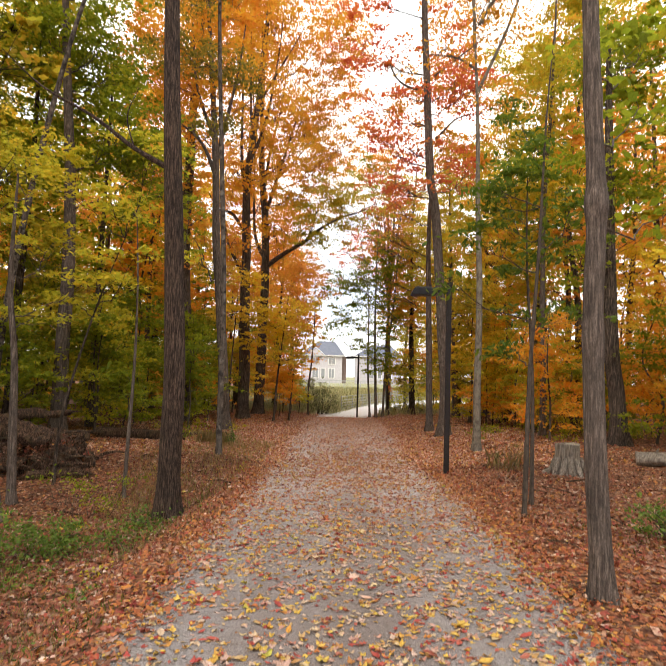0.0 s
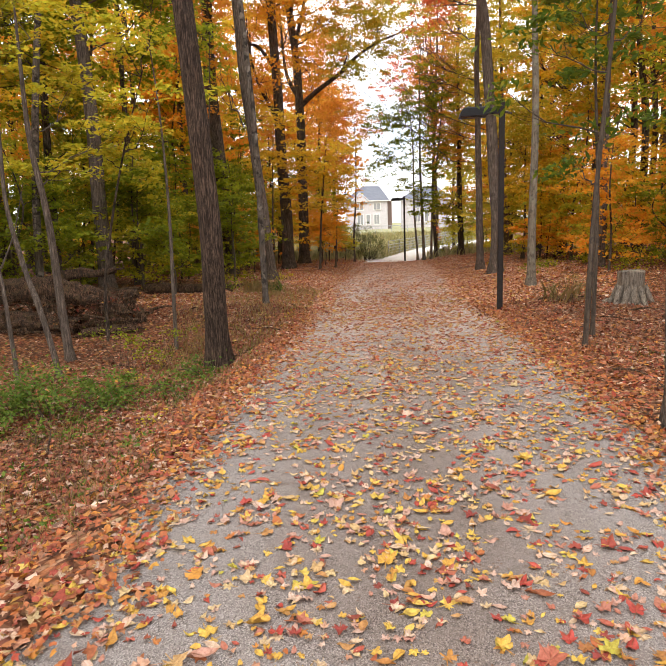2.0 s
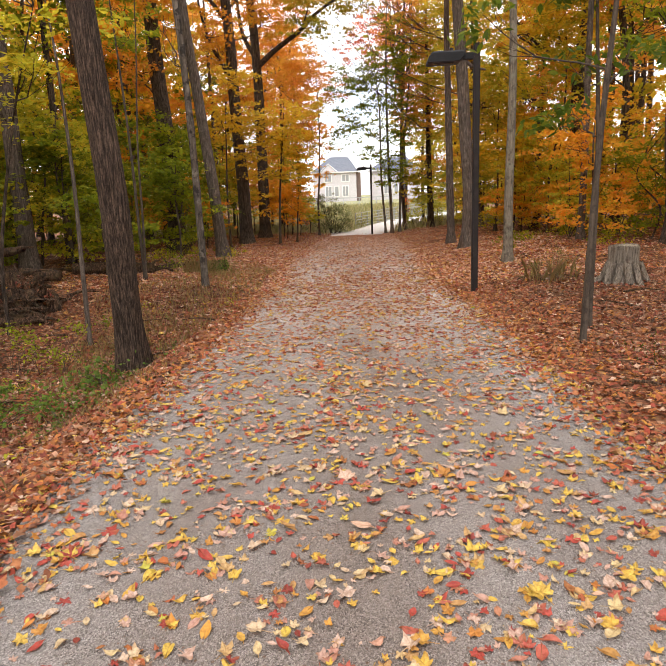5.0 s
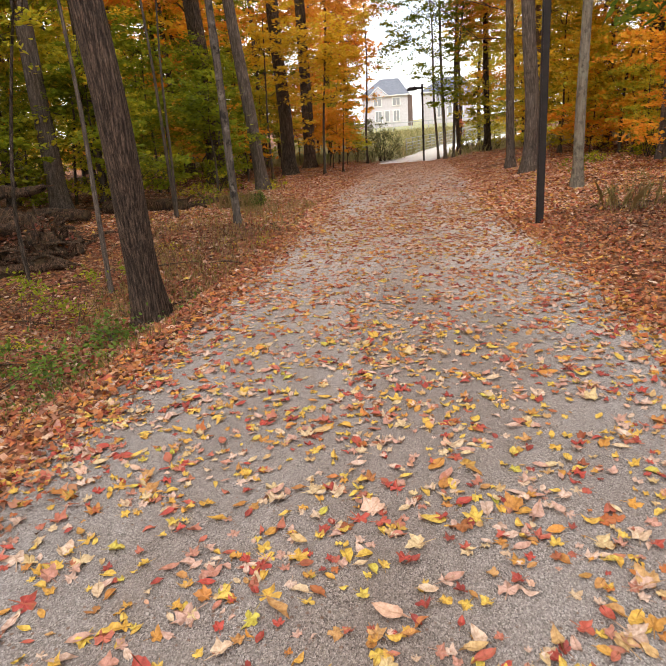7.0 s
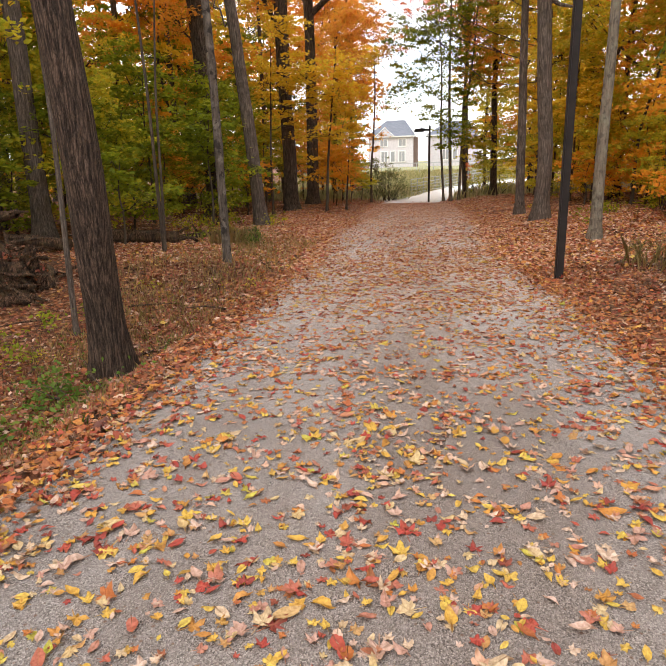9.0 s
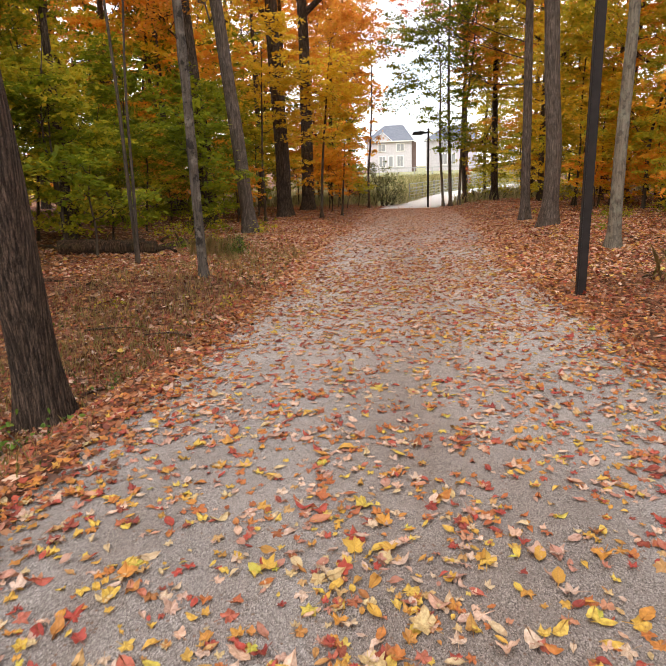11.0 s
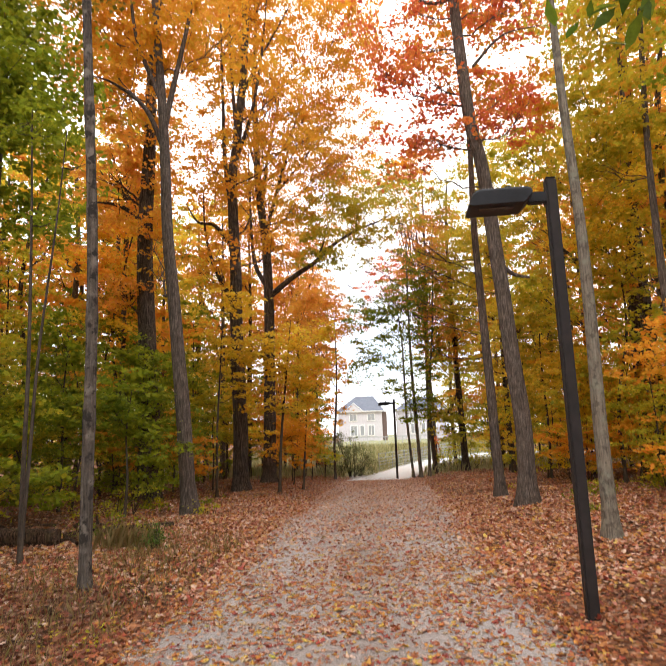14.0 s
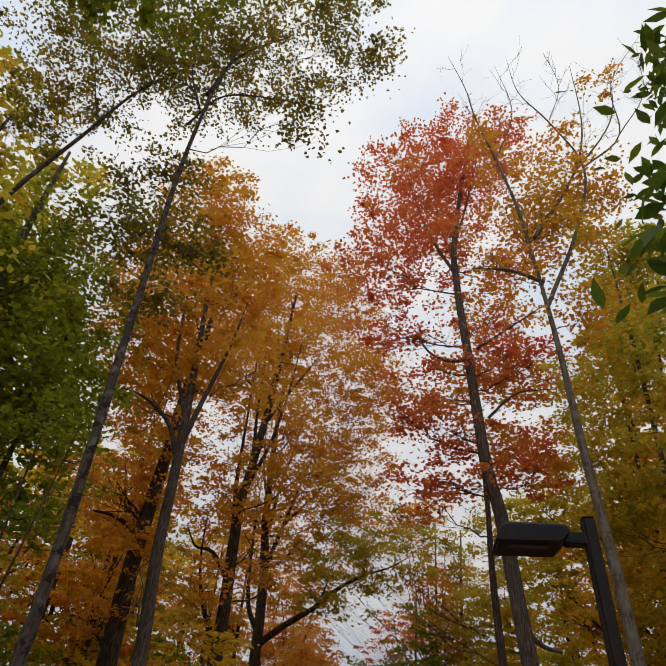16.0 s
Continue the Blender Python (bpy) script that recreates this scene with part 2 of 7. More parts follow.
LEAF_LITTER = leaf_paint("leaf litter", (0.0, (0.56, 0.26, 0.05)), (0.1, (0.46, 0.15, 0.045)), (0.28, (0.37, 0.105, 0.045)), (0.4, (0.44, 0.19, 0.08)), (0.5, (0.22, 0.075, 0.04)),
                         (0.6, (0.4, 0.075, 0.045)), (0.72, (0.13, 0.055, 0.036)), (0.82, (0.42, 0.2, 0.1)), (0.88, (0.56, 0.38, 0.27)), (0.92, (0.4, 0.12, 0.05)), (1.0, (0.58, 0.32, 0.06)), through=0.1, rough=0.65, worn=0.9)
# Older, decayed leaves; the dark tones also carry the shade off the path.
LEAF_DECAYED_SHADE = leaf_paint("decaying and shade-darkened leaf litter", (0.0, (0.4, 0.17, 0.045)), (0.1, (0.3, 0.1, 0.04)), (0.28, (0.24, 0.075, 0.04)), (0.4, (0.36, 0.17, 0.1)), (0.5, (0.16, 0.062, 0.038)),
                          (0.6, (0.3, 0.065, 0.04)), (0.72, (0.09, 0.042, 0.03)), (0.84, (0.46, 0.29, 0.2)), (0.9, (0.52, 0.38, 0.3)), (0.95, (0.2, 0.075, 0.04)), (1.0, (0.46, 0.25, 0.055)), through=0.08, rough=0.6, worn=0.9)
LEAF_PALE = leaf_paint("pale trodden leaves", (0.0, (0.6, 0.3, 0.1)), (0.2, (0.54, 0.23, 0.12)), (0.4, (0.68, 0.44, 0.31)), (0.6, (0.76, 0.57, 0.46)), (0.75, (0.48, 0.17, 0.11)), (0.9, (0.36, 0.13, 0.09)), (1.0, (0.64, 0.44, 0.18)), through=0.12, rough=0.6, worn=0.7)
WEED = leaf_paint("weeds", (0.0, (0.065, 0.12, 0.02)), (0.5, (0.125, 0.21, 0.029)), (1.0, (0.25, 0.31, 0.048)), through=0.45, patchy=0.3)
DRY_WEED = leaf_paint("drying weeds", (0.0, (0.13, 0.15, 0.035)), (0.5, (0.26, 0.22, 0.08)), (1.0, (0.36, 0.25, 0.11)), through=0.4)
DRY_GRASS = leaf_paint("dry grass", (0.0, (0.42, 0.3, 0.13)), (0.5, (0.56, 0.42, 0.2)), (1.0, (0.38, 0.34, 0.12)), through=0.5)
MEADOW_SHRUB = leaf_paint("grey-green meadow shrub", (0.0, (0.13, 0.15, 0.05)), (0.5, (0.26, 0.27, 0.1)), (0.85, (0.42, 0.38, 0.2)), (1.0, (0.56, 0.47, 0.3)), through=0.45, patchy=0.3)
MEADOW_GRASS = leaf_paint("meadow grass", (0.0, (0.36, 0.38, 0.13)), (0.5, (0.6, 0.54, 0.26)), (1.0, (0.72, 0.62, 0.36)), through=0.5)


def ground_paint():
    p = Paint("forest floor", 0.92)
    cell = p.add("ShaderNodeTexVoronoi", Vector=p.at((1, 1, 1)), Scale=15.0, Randomness=1.0)
    litter = p.ramp(p.add("ShaderNodeSeparateColor", Color=cell.outputs["Color"]).outputs[0], (0.0, (0.12, 0.05, 0.03)), (0.3, (0.27, 0.095, 0.045)), (0.6, (0.38, 0.14, 0.06)), (0.85, (0.46, 0.26, 0.16)), (1.0, (0.48, 0.23, 0.065)))
    soil = p.ramp(p.noise(9, 6), (0.3, (0.05, 0.032, 0.02)), (0.7, (0.17, 0.105, 0.06)))
    wood = p.mix(p.ramp(p.noise(1.1, 4), (0.3, (0.35, 0.35, 0.35)), (0.55, (0.92, 0.92, 0.92))), soil, litter)
    grass = p.ramp(p.noise(3.5, 6), (0.3, (0.16, 0.18, 0.075)), (0.5, (0.27, 0.255, 0.13)), (0.72, (0.36, 0.32, 0.2)))
    y = p.add("ShaderNodeSeparateXYZ", Vector=p.coord).outputs[1]
    edge = p.math("ADD", y, p.math("MULTIPLY", p.noise(0.3, 3), 8.0))
    open_land = p.ramp(p.math("DIVIDE", edge, 100.0), (0.42, (0, 0, 0)), (0.47, (1, 1, 1)))
    x = p.add("ShaderNodeSeparateXYZ", Vector=p.coord).outputs[0]
    aside = p.math("ADD", p.math("ABSOLUTE", p.math("SUBTRACT", x, 1.0)), p.math("MULTIPLY", p.noise(0.2, 2), 5.0))
    open_land = p.math("MULTIPLY", open_land, p.ramp(p.math("DIVIDE", aside, 100.0), (0.11, (1, 1, 1)), (0.15, (0, 0, 0))))
    # Shade between the leaves, multiplied into the colour.
    gap_shade = p.ramp(cell.outputs["Distance"], (0.3, (1, 1, 1)), (0.62, (0.3, 0.27, 0.25)))
    p.colour(p.mix(open_land, p.mix(0.9, wood, gap_shade, "MULTIPLY"), grass))
    p.bump(p.math("ADD", cell.outputs["Distance"], p.noise(30, 4)), 0.7, 0.03)
    return p.mat


def gravel_paint():
    """Fine grey crushed stone: trampled and dusty along the middle, cleaner and paler towards the edges, brighter with
    distance.
    """
    p = Paint("crushed stone", 0.95)
    grain = p.add("ShaderNodeTexVoronoi", Vector=p.coord, Scale=225.0)
    tone = p.ramp(p.add("ShaderNodeSeparateColor", Color=grain.outputs["Color"]).outputs[1], (0.0, (0.075, 0.066, 0.063)), (0.3, (0.23, 0.209, 0.203)), (0.75, (0.375, 0.348, 0.34)), (1.0, (0.6, 0.57, 0.56)))
    dust = p.ramp(p.noise(3.2, 7, (1, 0.6, 1), 0.62), (0.32, (0.25, 0.229, 0.224)), (0.68, (0.38, 0.355, 0.35)))
    colour = p.mix(p.ramp(p.noise(7, 6), (0.35, (0.05, 0.05, 0.05)), (0.65, (0.45, 0.45, 0.45))), tone, dust)
    pebble = p.add("ShaderNodeTexVoronoi", Vector=p.coord, Scale=88.0)
    loose = p.ramp(p.add("ShaderNodeSeparateColor", Color=pebble.outputs["Color"]).outputs[0], (0.76, (0, 0, 0)), (0.79, (1, 1, 1)))
    loose = p.math("MULTIPLY", loose, p.ramp(pebble.outputs["Distance"], (0.24, (1, 1, 1)), (0.36, (0, 0, 0))))
    colour = p.mix(p.math("MULTIPLY", loose, 0.75), colour, (0.56, 0.535, 0.515))
    crumbs = p.add("ShaderNodeTexVoronoi", Vector=p.coord, Scale=41.0)
    bits = p.ramp(p.add("ShaderNodeSeparateColor", Color=crumbs.outputs["Color"]).outputs[2], (0.88, (0, 0, 0)), (0.9, (1, 1, 1)))
    bits = p.math("MULTIPLY", bits, p.ramp(crumbs.outputs["Distance"], (0.2, (1, 1, 1)), (0.3, (0, 0, 0))))
    colour = p.mix(p.math("MULTIPLY", bits, 0.7), colour, (0.2, 0.115, 0.075))
    x = p.add("ShaderNodeSeparateXYZ", Vector=p.coord).outputs[0]
    off = p.math("ADD", p.math("ABSOLUTE", p.math("SUBTRACT", x, 0.5)), p.math("MULTIPLY", p.noise(0.9, 5, (1, 0.4, 1)), 1.5))
    worn = p.ramp(p.math("DIVIDE", off, 3.0), (0.28, (0.82, 0.752, 0.71)), (0.42, (0.94, 0.895, 0.87)), (0.66, (0.95, 0.925, 0.915)))
    colour = p.mix(1.0, colour, worn, "MULTIPLY")
    damp = p.ramp(p.noise(0.7, 6, (1.4, 0.4, 1), 0.6), (0.36, (0.8, 0.755, 0.72)), (0.55, (1, 1, 1)))
    colour = p.mix(0.8, colour, damp, "MULTIPLY")
    # The colour is lifted with distance, for light the far stretch lacks.
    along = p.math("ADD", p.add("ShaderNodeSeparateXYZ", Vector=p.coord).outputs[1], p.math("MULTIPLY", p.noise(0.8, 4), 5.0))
    brightened = p.ramp(p.math("DIVIDE", along, 20.0), (0.26, (0.92, 0.9, 0.89)), (0.4, (1.02, 1.0, 1.0)), (0.6, (1.4, 1.385, 1.4)))
    p.colour(p.mix(1.0, colour, brightened, "MULTIPLY"))
    p.bump(p.math("ADD", p.math("ADD", grain.outputs["Distance"], p.math("MULTIPLY", loose, 0.8)), p.noise(45, 4)), 0.8, 0.008)
    return p.mat


def plain_paint(name, colour, rough=0.6, metal=0.0, vary=0.12, scale=8.0, bump=0.05):
    p = Paint(name, rough)
    low, high = tuple(c * (1 - vary) for c in colour), tuple(min(1.0, c * (1 + vary)) for c in colour)
    p.colour(p.ramp(p.noise(scale, 5), (0.3, low), (0.7, high)))
    p.shader.inputs["Metallic"].default_value = metal
    return p.bump(p.noise(scale * 9, 3), bump, 0.01).mat


GROUND, GRAVEL = ground_paint(), gravel_paint()
CONCRETE = plain_paint("pale concrete", (0.74, 0.73, 0.72), 0.85, vary=0.08)
LAMP_METAL = plain_paint("bronze-black painted metal", (0.012, 0.011, 0.0135), 0.45, 0.0, 0.25, 14)
POLE_METAL = plain_paint("worn dark pole paint", (0.02, 0.0145, 0.0135), 0.6, 0.0, 0.3, 7)
LAMP_LENS = plain_paint("dark grey lamp lens", (0.07, 0.07, 0.075), 0.2)
HOUSE_WALL = plain_paint("beige brick wall", (0.6, 0.57, 0.585), 0.9, vary=0.1, scale=3)
HOUSE_SIDE = plain_paint("brown brick wall", (0.2, 0.14, 0.12), 0.9, vary=0.15, scale=3)
HOUSE_TRIM = plain_paint("white trim", (0.78, 0.77, 0.74), 0.6, vary=0.04)
ROOF = plain_paint("grey shingle roof", (0.15, 0.16, 0.19), 0.9, vary=0.15, scale=2.5)
FENCE_METAL = plain_paint("grey fence paint", (0.42, 0.43, 0.43), 0.6)


def glass_paint():
    p = Paint("window glass", 0.06)
    p.colour((0.34, 0.35, 0.36))
    p.shader.inputs["Specular IOR Level"].default_value = 0.7
    return p.mat


GLASS = glass_paint()


# ---- the lie of the land ----
def lerp_table(v, table):
    if v <= table[0][0]:
        return table[0][1]
    for (a, p), (b, q) in zip(table, table[1:]):
        if v <= b:
            s = (v - a) / (b - a)
            s = s * s * (3 - 2 * s) * 0.5 + s * 0.5
            return p + (q - p) * s
    return table[-1][1]


GRADE = [(-40, 1.0), (-3, 0.07), (1, -0.1), (9, -0.375), (13, -0.42), (18, -0.46), (30, -0.66), (40, -0.88), (58, -0.82), (75, -0.05), (100, 0.5), (135, 0.85), (300, 1.2), (900, 6.0)]
EDGE_LEFT = [(-6, -1.05), (1, -1.06), (4, -1.24), (8, -1.37), (12, -1.44), (20, -1.62), (44, -1.55)]
EDGE_RIGHT = [(-6, 2.0), (1, 2.1), (4, 2.24), (8, 2.42), (11, 2.25), (14, 2.1), (20, 2.25), (44, 2.2)]


def ramp(v, a, b):
    s = min(1.0, max(0.0, (v - a) / (b - a)))
    return s * s * (3 - 2 * s)


def ground_z(x, y):
    """Height of the wood's floor: a path on a gentle fall, a shallow ditch on one side, a low bank on the other."""
    z = lerp_table(y, GRADE)
    wood = 1 - ramp(y, 40, 50)
    left = lerp_table(y, EDGE_LEFT) - x
    right = x - lerp_table(y, EDGE_RIGHT)
    if left > 0:
        z -= wood * (0.43 * (1 - ramp(y, 8.2, 12)) * ramp(left, 0.1, 1.1) - 0.15 * ramp(left, 0.0, 1.3) * ramp(y, 9.5, 12.5))
        z += wood * 0.02 * max(0.0, left - 4)
    if right > 0:
        z += wood * (0.22 * ramp(right, 0.2, 2.2) * ramp(y, 6, 17) + 0.03 * max(0.0, right - 2))
    return z


# ---- building blocks ----
rng = np.random.default_rng(7)


def part(name, mesh, material, parent=None, label="", kind=""):
    """Links a mesh or a bmesh as one object, under its thing if there is one."""
    if isinstance(mesh, bmesh.types.BMesh):
        made = bpy.data.meshes.new(name)
        mesh.to_mesh(made)
        mesh.free()
        mesh = made
    if material and not mesh.materials:
        mesh.materials.append(material)
    ob = new(name, mesh)
    ob.parent = parent
    return tagged(ob, label, kind=kind)


def thing(name, at, label, category, group="", turn=0.0):
    ob = new(name)
    ob.empty_display_size = 0.2
    ob.matrix_world = pose(*at, 0, 0, turn)
    return tagged(ob, label, category, group)


def mesh_of(name, verts, sides, count):
    """A mesh of faces that share no corners: verts holds them one after another, sides corners to a face."""
    mesh = bpy.data.meshes.new(name)
    mesh.vertices.add(len(verts))
    mesh.vertices.foreach_set("co", np.ascontiguousarray(verts, np.float32).ravel())
    mesh.loops.add(count * sides)
    mesh.loops.foreach_set("vertex_index", np.arange(count * sides, dtype=np.int32))
    mesh.polygons.add(count)
    mesh.polygons.foreach_set("loop_start", np.arange(0, count * sides, sides, dtype=np.int32))
    mesh.update(calc_edges=True)
    return mesh


def mesh_fans(name, verts, faces, smooth=True):
    """A mesh from corners and an array of equal-sided faces."""
    mesh = bpy.data.meshes.new(name)
    faces = np.asarray(faces, np.int32)
    mesh.vertices.add(len(verts))
    mesh.vertices.foreach_set("co", np.ascontiguousarray(verts, np.float32).ravel())
    mesh.loops.add(faces.size)
    mesh.loops.foreach_set("vertex_index", faces.ravel())
    mesh.polygons.add(len(faces))
    mesh.polygons.foreach_set("loop_start", np.arange(0, faces.size, faces.shape[1], dtype=np.int32))
    mesh.polygons.foreach_set("use_smooth", np.full(len(faces), smooth))
    mesh.update(calc_edges=True)
    return mesh


def turns(count, tilt):
    """Turns for leaves: any way round, and tipped by about tilt radians."""
    yaw, tip, way = rng.uniform(0, 2 * np.pi, count), rng.normal(0, tilt, count), rng.uniform(0, 2 * np.pi, count)
    ax, ay = np.cos(way), np.sin(way)
    c, s = np.cos(tip), np.sin(tip)
    lean = np.empty((count, 3, 3))
    lean[:, 0, 0], lean[:, 0, 1], lean[:, 0, 2] = c + ax * ax * (1 - c), ax * ay * (1 - c), ay * s
    lean[:, 1, 0], lean[:, 1, 1], lean[:, 1, 2] = ax * ay * (1 - c), c + ay * ay * (1 - c), -ax * s
    lean[:, 2, 0], lean[:, 2, 1], lean[:, 2, 2] = -ay * s, ax * s, c
    spin = np.zeros((count, 3, 3))
    spin[:, 0, 0] = spin[:, 1, 1] = np.cos(yaw)
    spin[:, 0, 1], spin[:, 1, 0], spin[:, 2, 2] = -np.sin(yaw), np.sin(yaw), 1
    return lean @ spin


# Leaf outlines, one unit long: a small kite for the crowns, a pointed oval, and lobed maple leaves.
KITE = np.array([(0, -0.55, 0), (0.43, 0.1, -0.07), (0, 0.55, -0.14), (-0.43, 0.0, -0.07)])
OVAL = np.array([(0, -0.5, 0), (0.24, -0.24, -0.05), (0.26, 0.04, -0.06), (0, 0.56, -0.16), (-0.26, 0.04, -0.06), (-0.24, -0.24, -0.05)])
ASH = np.array([(0, -0.5, 0), (0.17, -0.2, -0.03), (0.19, 0.08, -0.06), (0.05, 0.42, -0.15), (0, 0.56, -0.2), (-0.06, 0.4, -0.15), (-0.2, 0.05, -0.06), (-0.16, -0.24, -0.03)])


def maple(curl, lift, seed):
    """A broad lobed leaf with its stalk, a little torn and crumpled."""
    chance = random.Random(seed)
    lobes = [(-84, 0.16), (-64, 0.33), (-42, 0.43), (-24, 0.39), (-8, 0.33), (6, 0.44), (20, 0.56), (32, 0.45), (48, 0.35), (62, 0.4), (76, 0.5), (90, 0.6)]
    both = [(-91.5, 0.72), (-88.5, 0.72)] + lobes + [(180 - a, r) for a, r in reversed(lobes[:-1])]
    outline = []
    for a, r in both:
        if r < 0.7:
            a, r = a + chance.uniform(-5, 5), r * chance.uniform(0.84, 1.12)
        outline.append((r * math.cos(radians(a)), r * math.sin(radians(a))))
    fold, roll, way = chance.uniform(0, 6.3), chance.uniform(-0.5, 0.5), chance.uniform(0, 6.3)
    out = []
    for x, y in outline:
        u = x * math.cos(way) + y * math.sin(way)
        out.append((x, y, curl * (x * x + 0.6 * y * y) + lift * abs(x) * (1 if y > 0 else 0.3) + roll * u * abs(u) + 0.11 * math.sin(5 * math.atan2(y, x) + fold) * math.hypot(x, y) * 2 if y > -0.65 else 0.02))
    return out


def oval_leaf(curl, lift, seed):
    """A pointed oval leaf, toothed at the rim and bent along its rib."""
    chance = random.Random(seed)
    outline = [(0.012, -0.72), (0.03, -0.47), (0.13, -0.41), (0.21, -0.3), (0.25, -0.2), (0.27, -0.06), (0.265, 0.08), (0.22, 0.2), (0.17, 0.33), (0.08, 0.45), (0.0, 0.58)]
    outline += [(-x, y) for x, y in reversed(outline[:-1])]
    outline = [(x * chance.uniform(0.86, 1.12), y * chance.uniform(0.95, 1.04)) for x, y in outline]
    sway, twist = chance.uniform(-0.12, 0.12), chance.uniform(-0.35, 0.35)
    return [(x + sway * (0.25 - y * y), y, curl * (y * y + 0.5 * x * x) + lift * abs(x) + twist * x * y if y > -0.6 else 0.02) for x, y in outline]


def shared_fan(outline):
    return np.array([(0, 0.02, 0.0), *outline])


def leaf_cloud(name, shape, places, sizes, tilt):
    """One mesh of single-faced leaves."""
    verts = places[:, None, :] + sizes[:, None, None] * np.einsum("nij,kj->nki", turns(len(places), tilt), shape)
    return mesh_of(name, verts.reshape(-1, 3), len(shape), len(places))


def litter_cloud(name, shapes, places, sizes, tilt):
    """One mesh of many-cornered leaves out of several outlines, each a fan round its middle."""
    all_verts, all_faces, all_marks, start = [], [], [], 0
    pick = rng.integers(0, len(shapes), len(places))
    for n, outline in enumerate(shapes):
        fan, mine = shared_fan(outline), np.nonzero(pick == n)[0]
        k = len(fan)
        verts = places[mine][:, None, :] + sizes[mine][:, None, None] * np.einsum("nij,kj->nki", turns(len(mine), tilt), fan)
        ring = np.array([(0, 1 + i, 1 + (i + 1) % (k - 1)) for i in range(k - 1)])
        all_faces.append((ring[None] + k * np.arange(len(mine))[:, None, None] + start).reshape(-1, 3))
        all_verts.append(verts.reshape(-1, 3))
        all_marks.append(np.tile(fan, (len(mine), 1)))
        start += k * len(mine)
    return mark_leaf(mesh_fans(name, np.concatenate(all_verts), np.concatenate(all_faces), False), np.concatenate(all_marks))


def mark_leaf(mesh, marks):
    """Keeps each corner's place on its own leaf, for the ribs and the browned rim."""
    mesh.attributes.new("leaf_place", "FLOAT_VECTOR", "POINT").data.foreach_set("vector", np.ascontiguousarray(marks + 2.0, np.float32).ravel())
    return mesh


def tube(path, radii, sides=6, knobs=0.0, flare=0.0):
    """Corners and faces of a tapering round limb along a path; knobs makes it uneven, flare spreads its foot."""
    path, radii = np.asarray(path, float), np.asarray(radii, float)
    along = np.gradient(path, axis=0)
    along /= np.linalg.norm(along, axis=1)[:, None] + 1e-9
    side = np.cross(along, np.array([0.31, 0.95, 0.05]))
    side /= np.linalg.norm(side, axis=1)[:, None] + 1e-9
    other = np.cross(along, side)
    turn = np.linspace(0, 2 * np.pi, sides, endpoint=False)
    wide = radii[:, None] * np.ones(sides)
    if knobs:
        phase = rng.uniform(0, 9, 4)
        far = np.concatenate([[0], np.cumsum(np.linalg.norm(np.diff(path, axis=0), axis=1))])[:, None]
        wide = wide * (1 + knobs * (np.sin(3 * turn + phase[0] + 0.5 * far) * 0.5 + np.sin(5 * turn + phase[1] - 1.3 * far) * 0.35 + 0.5 * np.sin(2.1 * far + phase[2]) * np.sin(turn + phase[3])))
    if flare:
        low = np.clip(1 - (path[:, 2] - path[0, 2]) / flare, 0, 1)[:, None] ** 2
        wide = wide * (1 + low * (0.4 + 0.35 * np.maximum(0, np.sin(5 * turn + 1.3))))
    verts = path[:, None] + wide[..., None] * (np.cos(turn)[None, :, None] * side[:, None] + np.sin(turn)[None, :, None] * other[:, None])
    rings, n = len(path), sides
    a = (np.arange(rings - 1)[:, None] * n + np.arange(n)[None]).ravel()
    b = (np.arange(rings - 1)[:, None] * n + (np.arange(n)[None] + 1) % n).ravel()
    return verts.reshape(-1, 3), np.stack([a, b, b + n, a + n], 1)


def tubes_mesh(name, pieces):
    verts, faces, start = [], [], 0
    for v, f in pieces:
        verts.append(v)
        faces.append(f + start)
        start += len(v)
    return mesh_fans(name, np.concatenate(verts), np.concatenate(faces))


def smooth_line(points, steps):
    """A smooth line through points, by Catmull and Rom."""
    p = np.asarray(points, float)
    p = np.concatenate([[2 * p[0] - p[1]], p, [2 * p[-1] - p[-2]]])
    out = []
    for i in range(1, len(p) - 2):
        for s in np.linspace(0, 1, steps, endpoint=False):
            out.append(0.5 * (2 * p[i] + (p[i + 1] - p[i - 1]) * s + (2 * p[i - 1] - 5 * p[i] + 4 * p[i + 1] - p[i + 2]) * s**2 + (3 * p[i] - p[i - 1] - 3 * p[i + 1] + p[i + 2]) * s**3))
    return np.array([*out, p[-2]])


def bent(a, b, sag, steps=6):
    """A limb's line from a to b that sets off outward and then rises (or droops, sag below zero)."""
    a, b = np.asarray(a, float), np.asarray(b, float)
    s = np.linspace(0, 1, steps)[:, None]
    line = a + (b - a) * s
    length = np.linalg.norm(b - a)
    line[:, 2] -= (sag * length * np.sin(np.pi * s) * 0.5)[:, 0]
    line[1:-1] += rng.normal(0, 0.025 * length, (steps - 2, 3))
    return line


def in_ball(count, hollow=0.5):
    """Places in the unit ball, denser towards its skin."""
    d = rng.normal(size=(count, 3))
    d /= np.linalg.norm(d, axis=1)[:, None]
    return d * rng.uniform(0, 1, count)[:, None] ** hollow


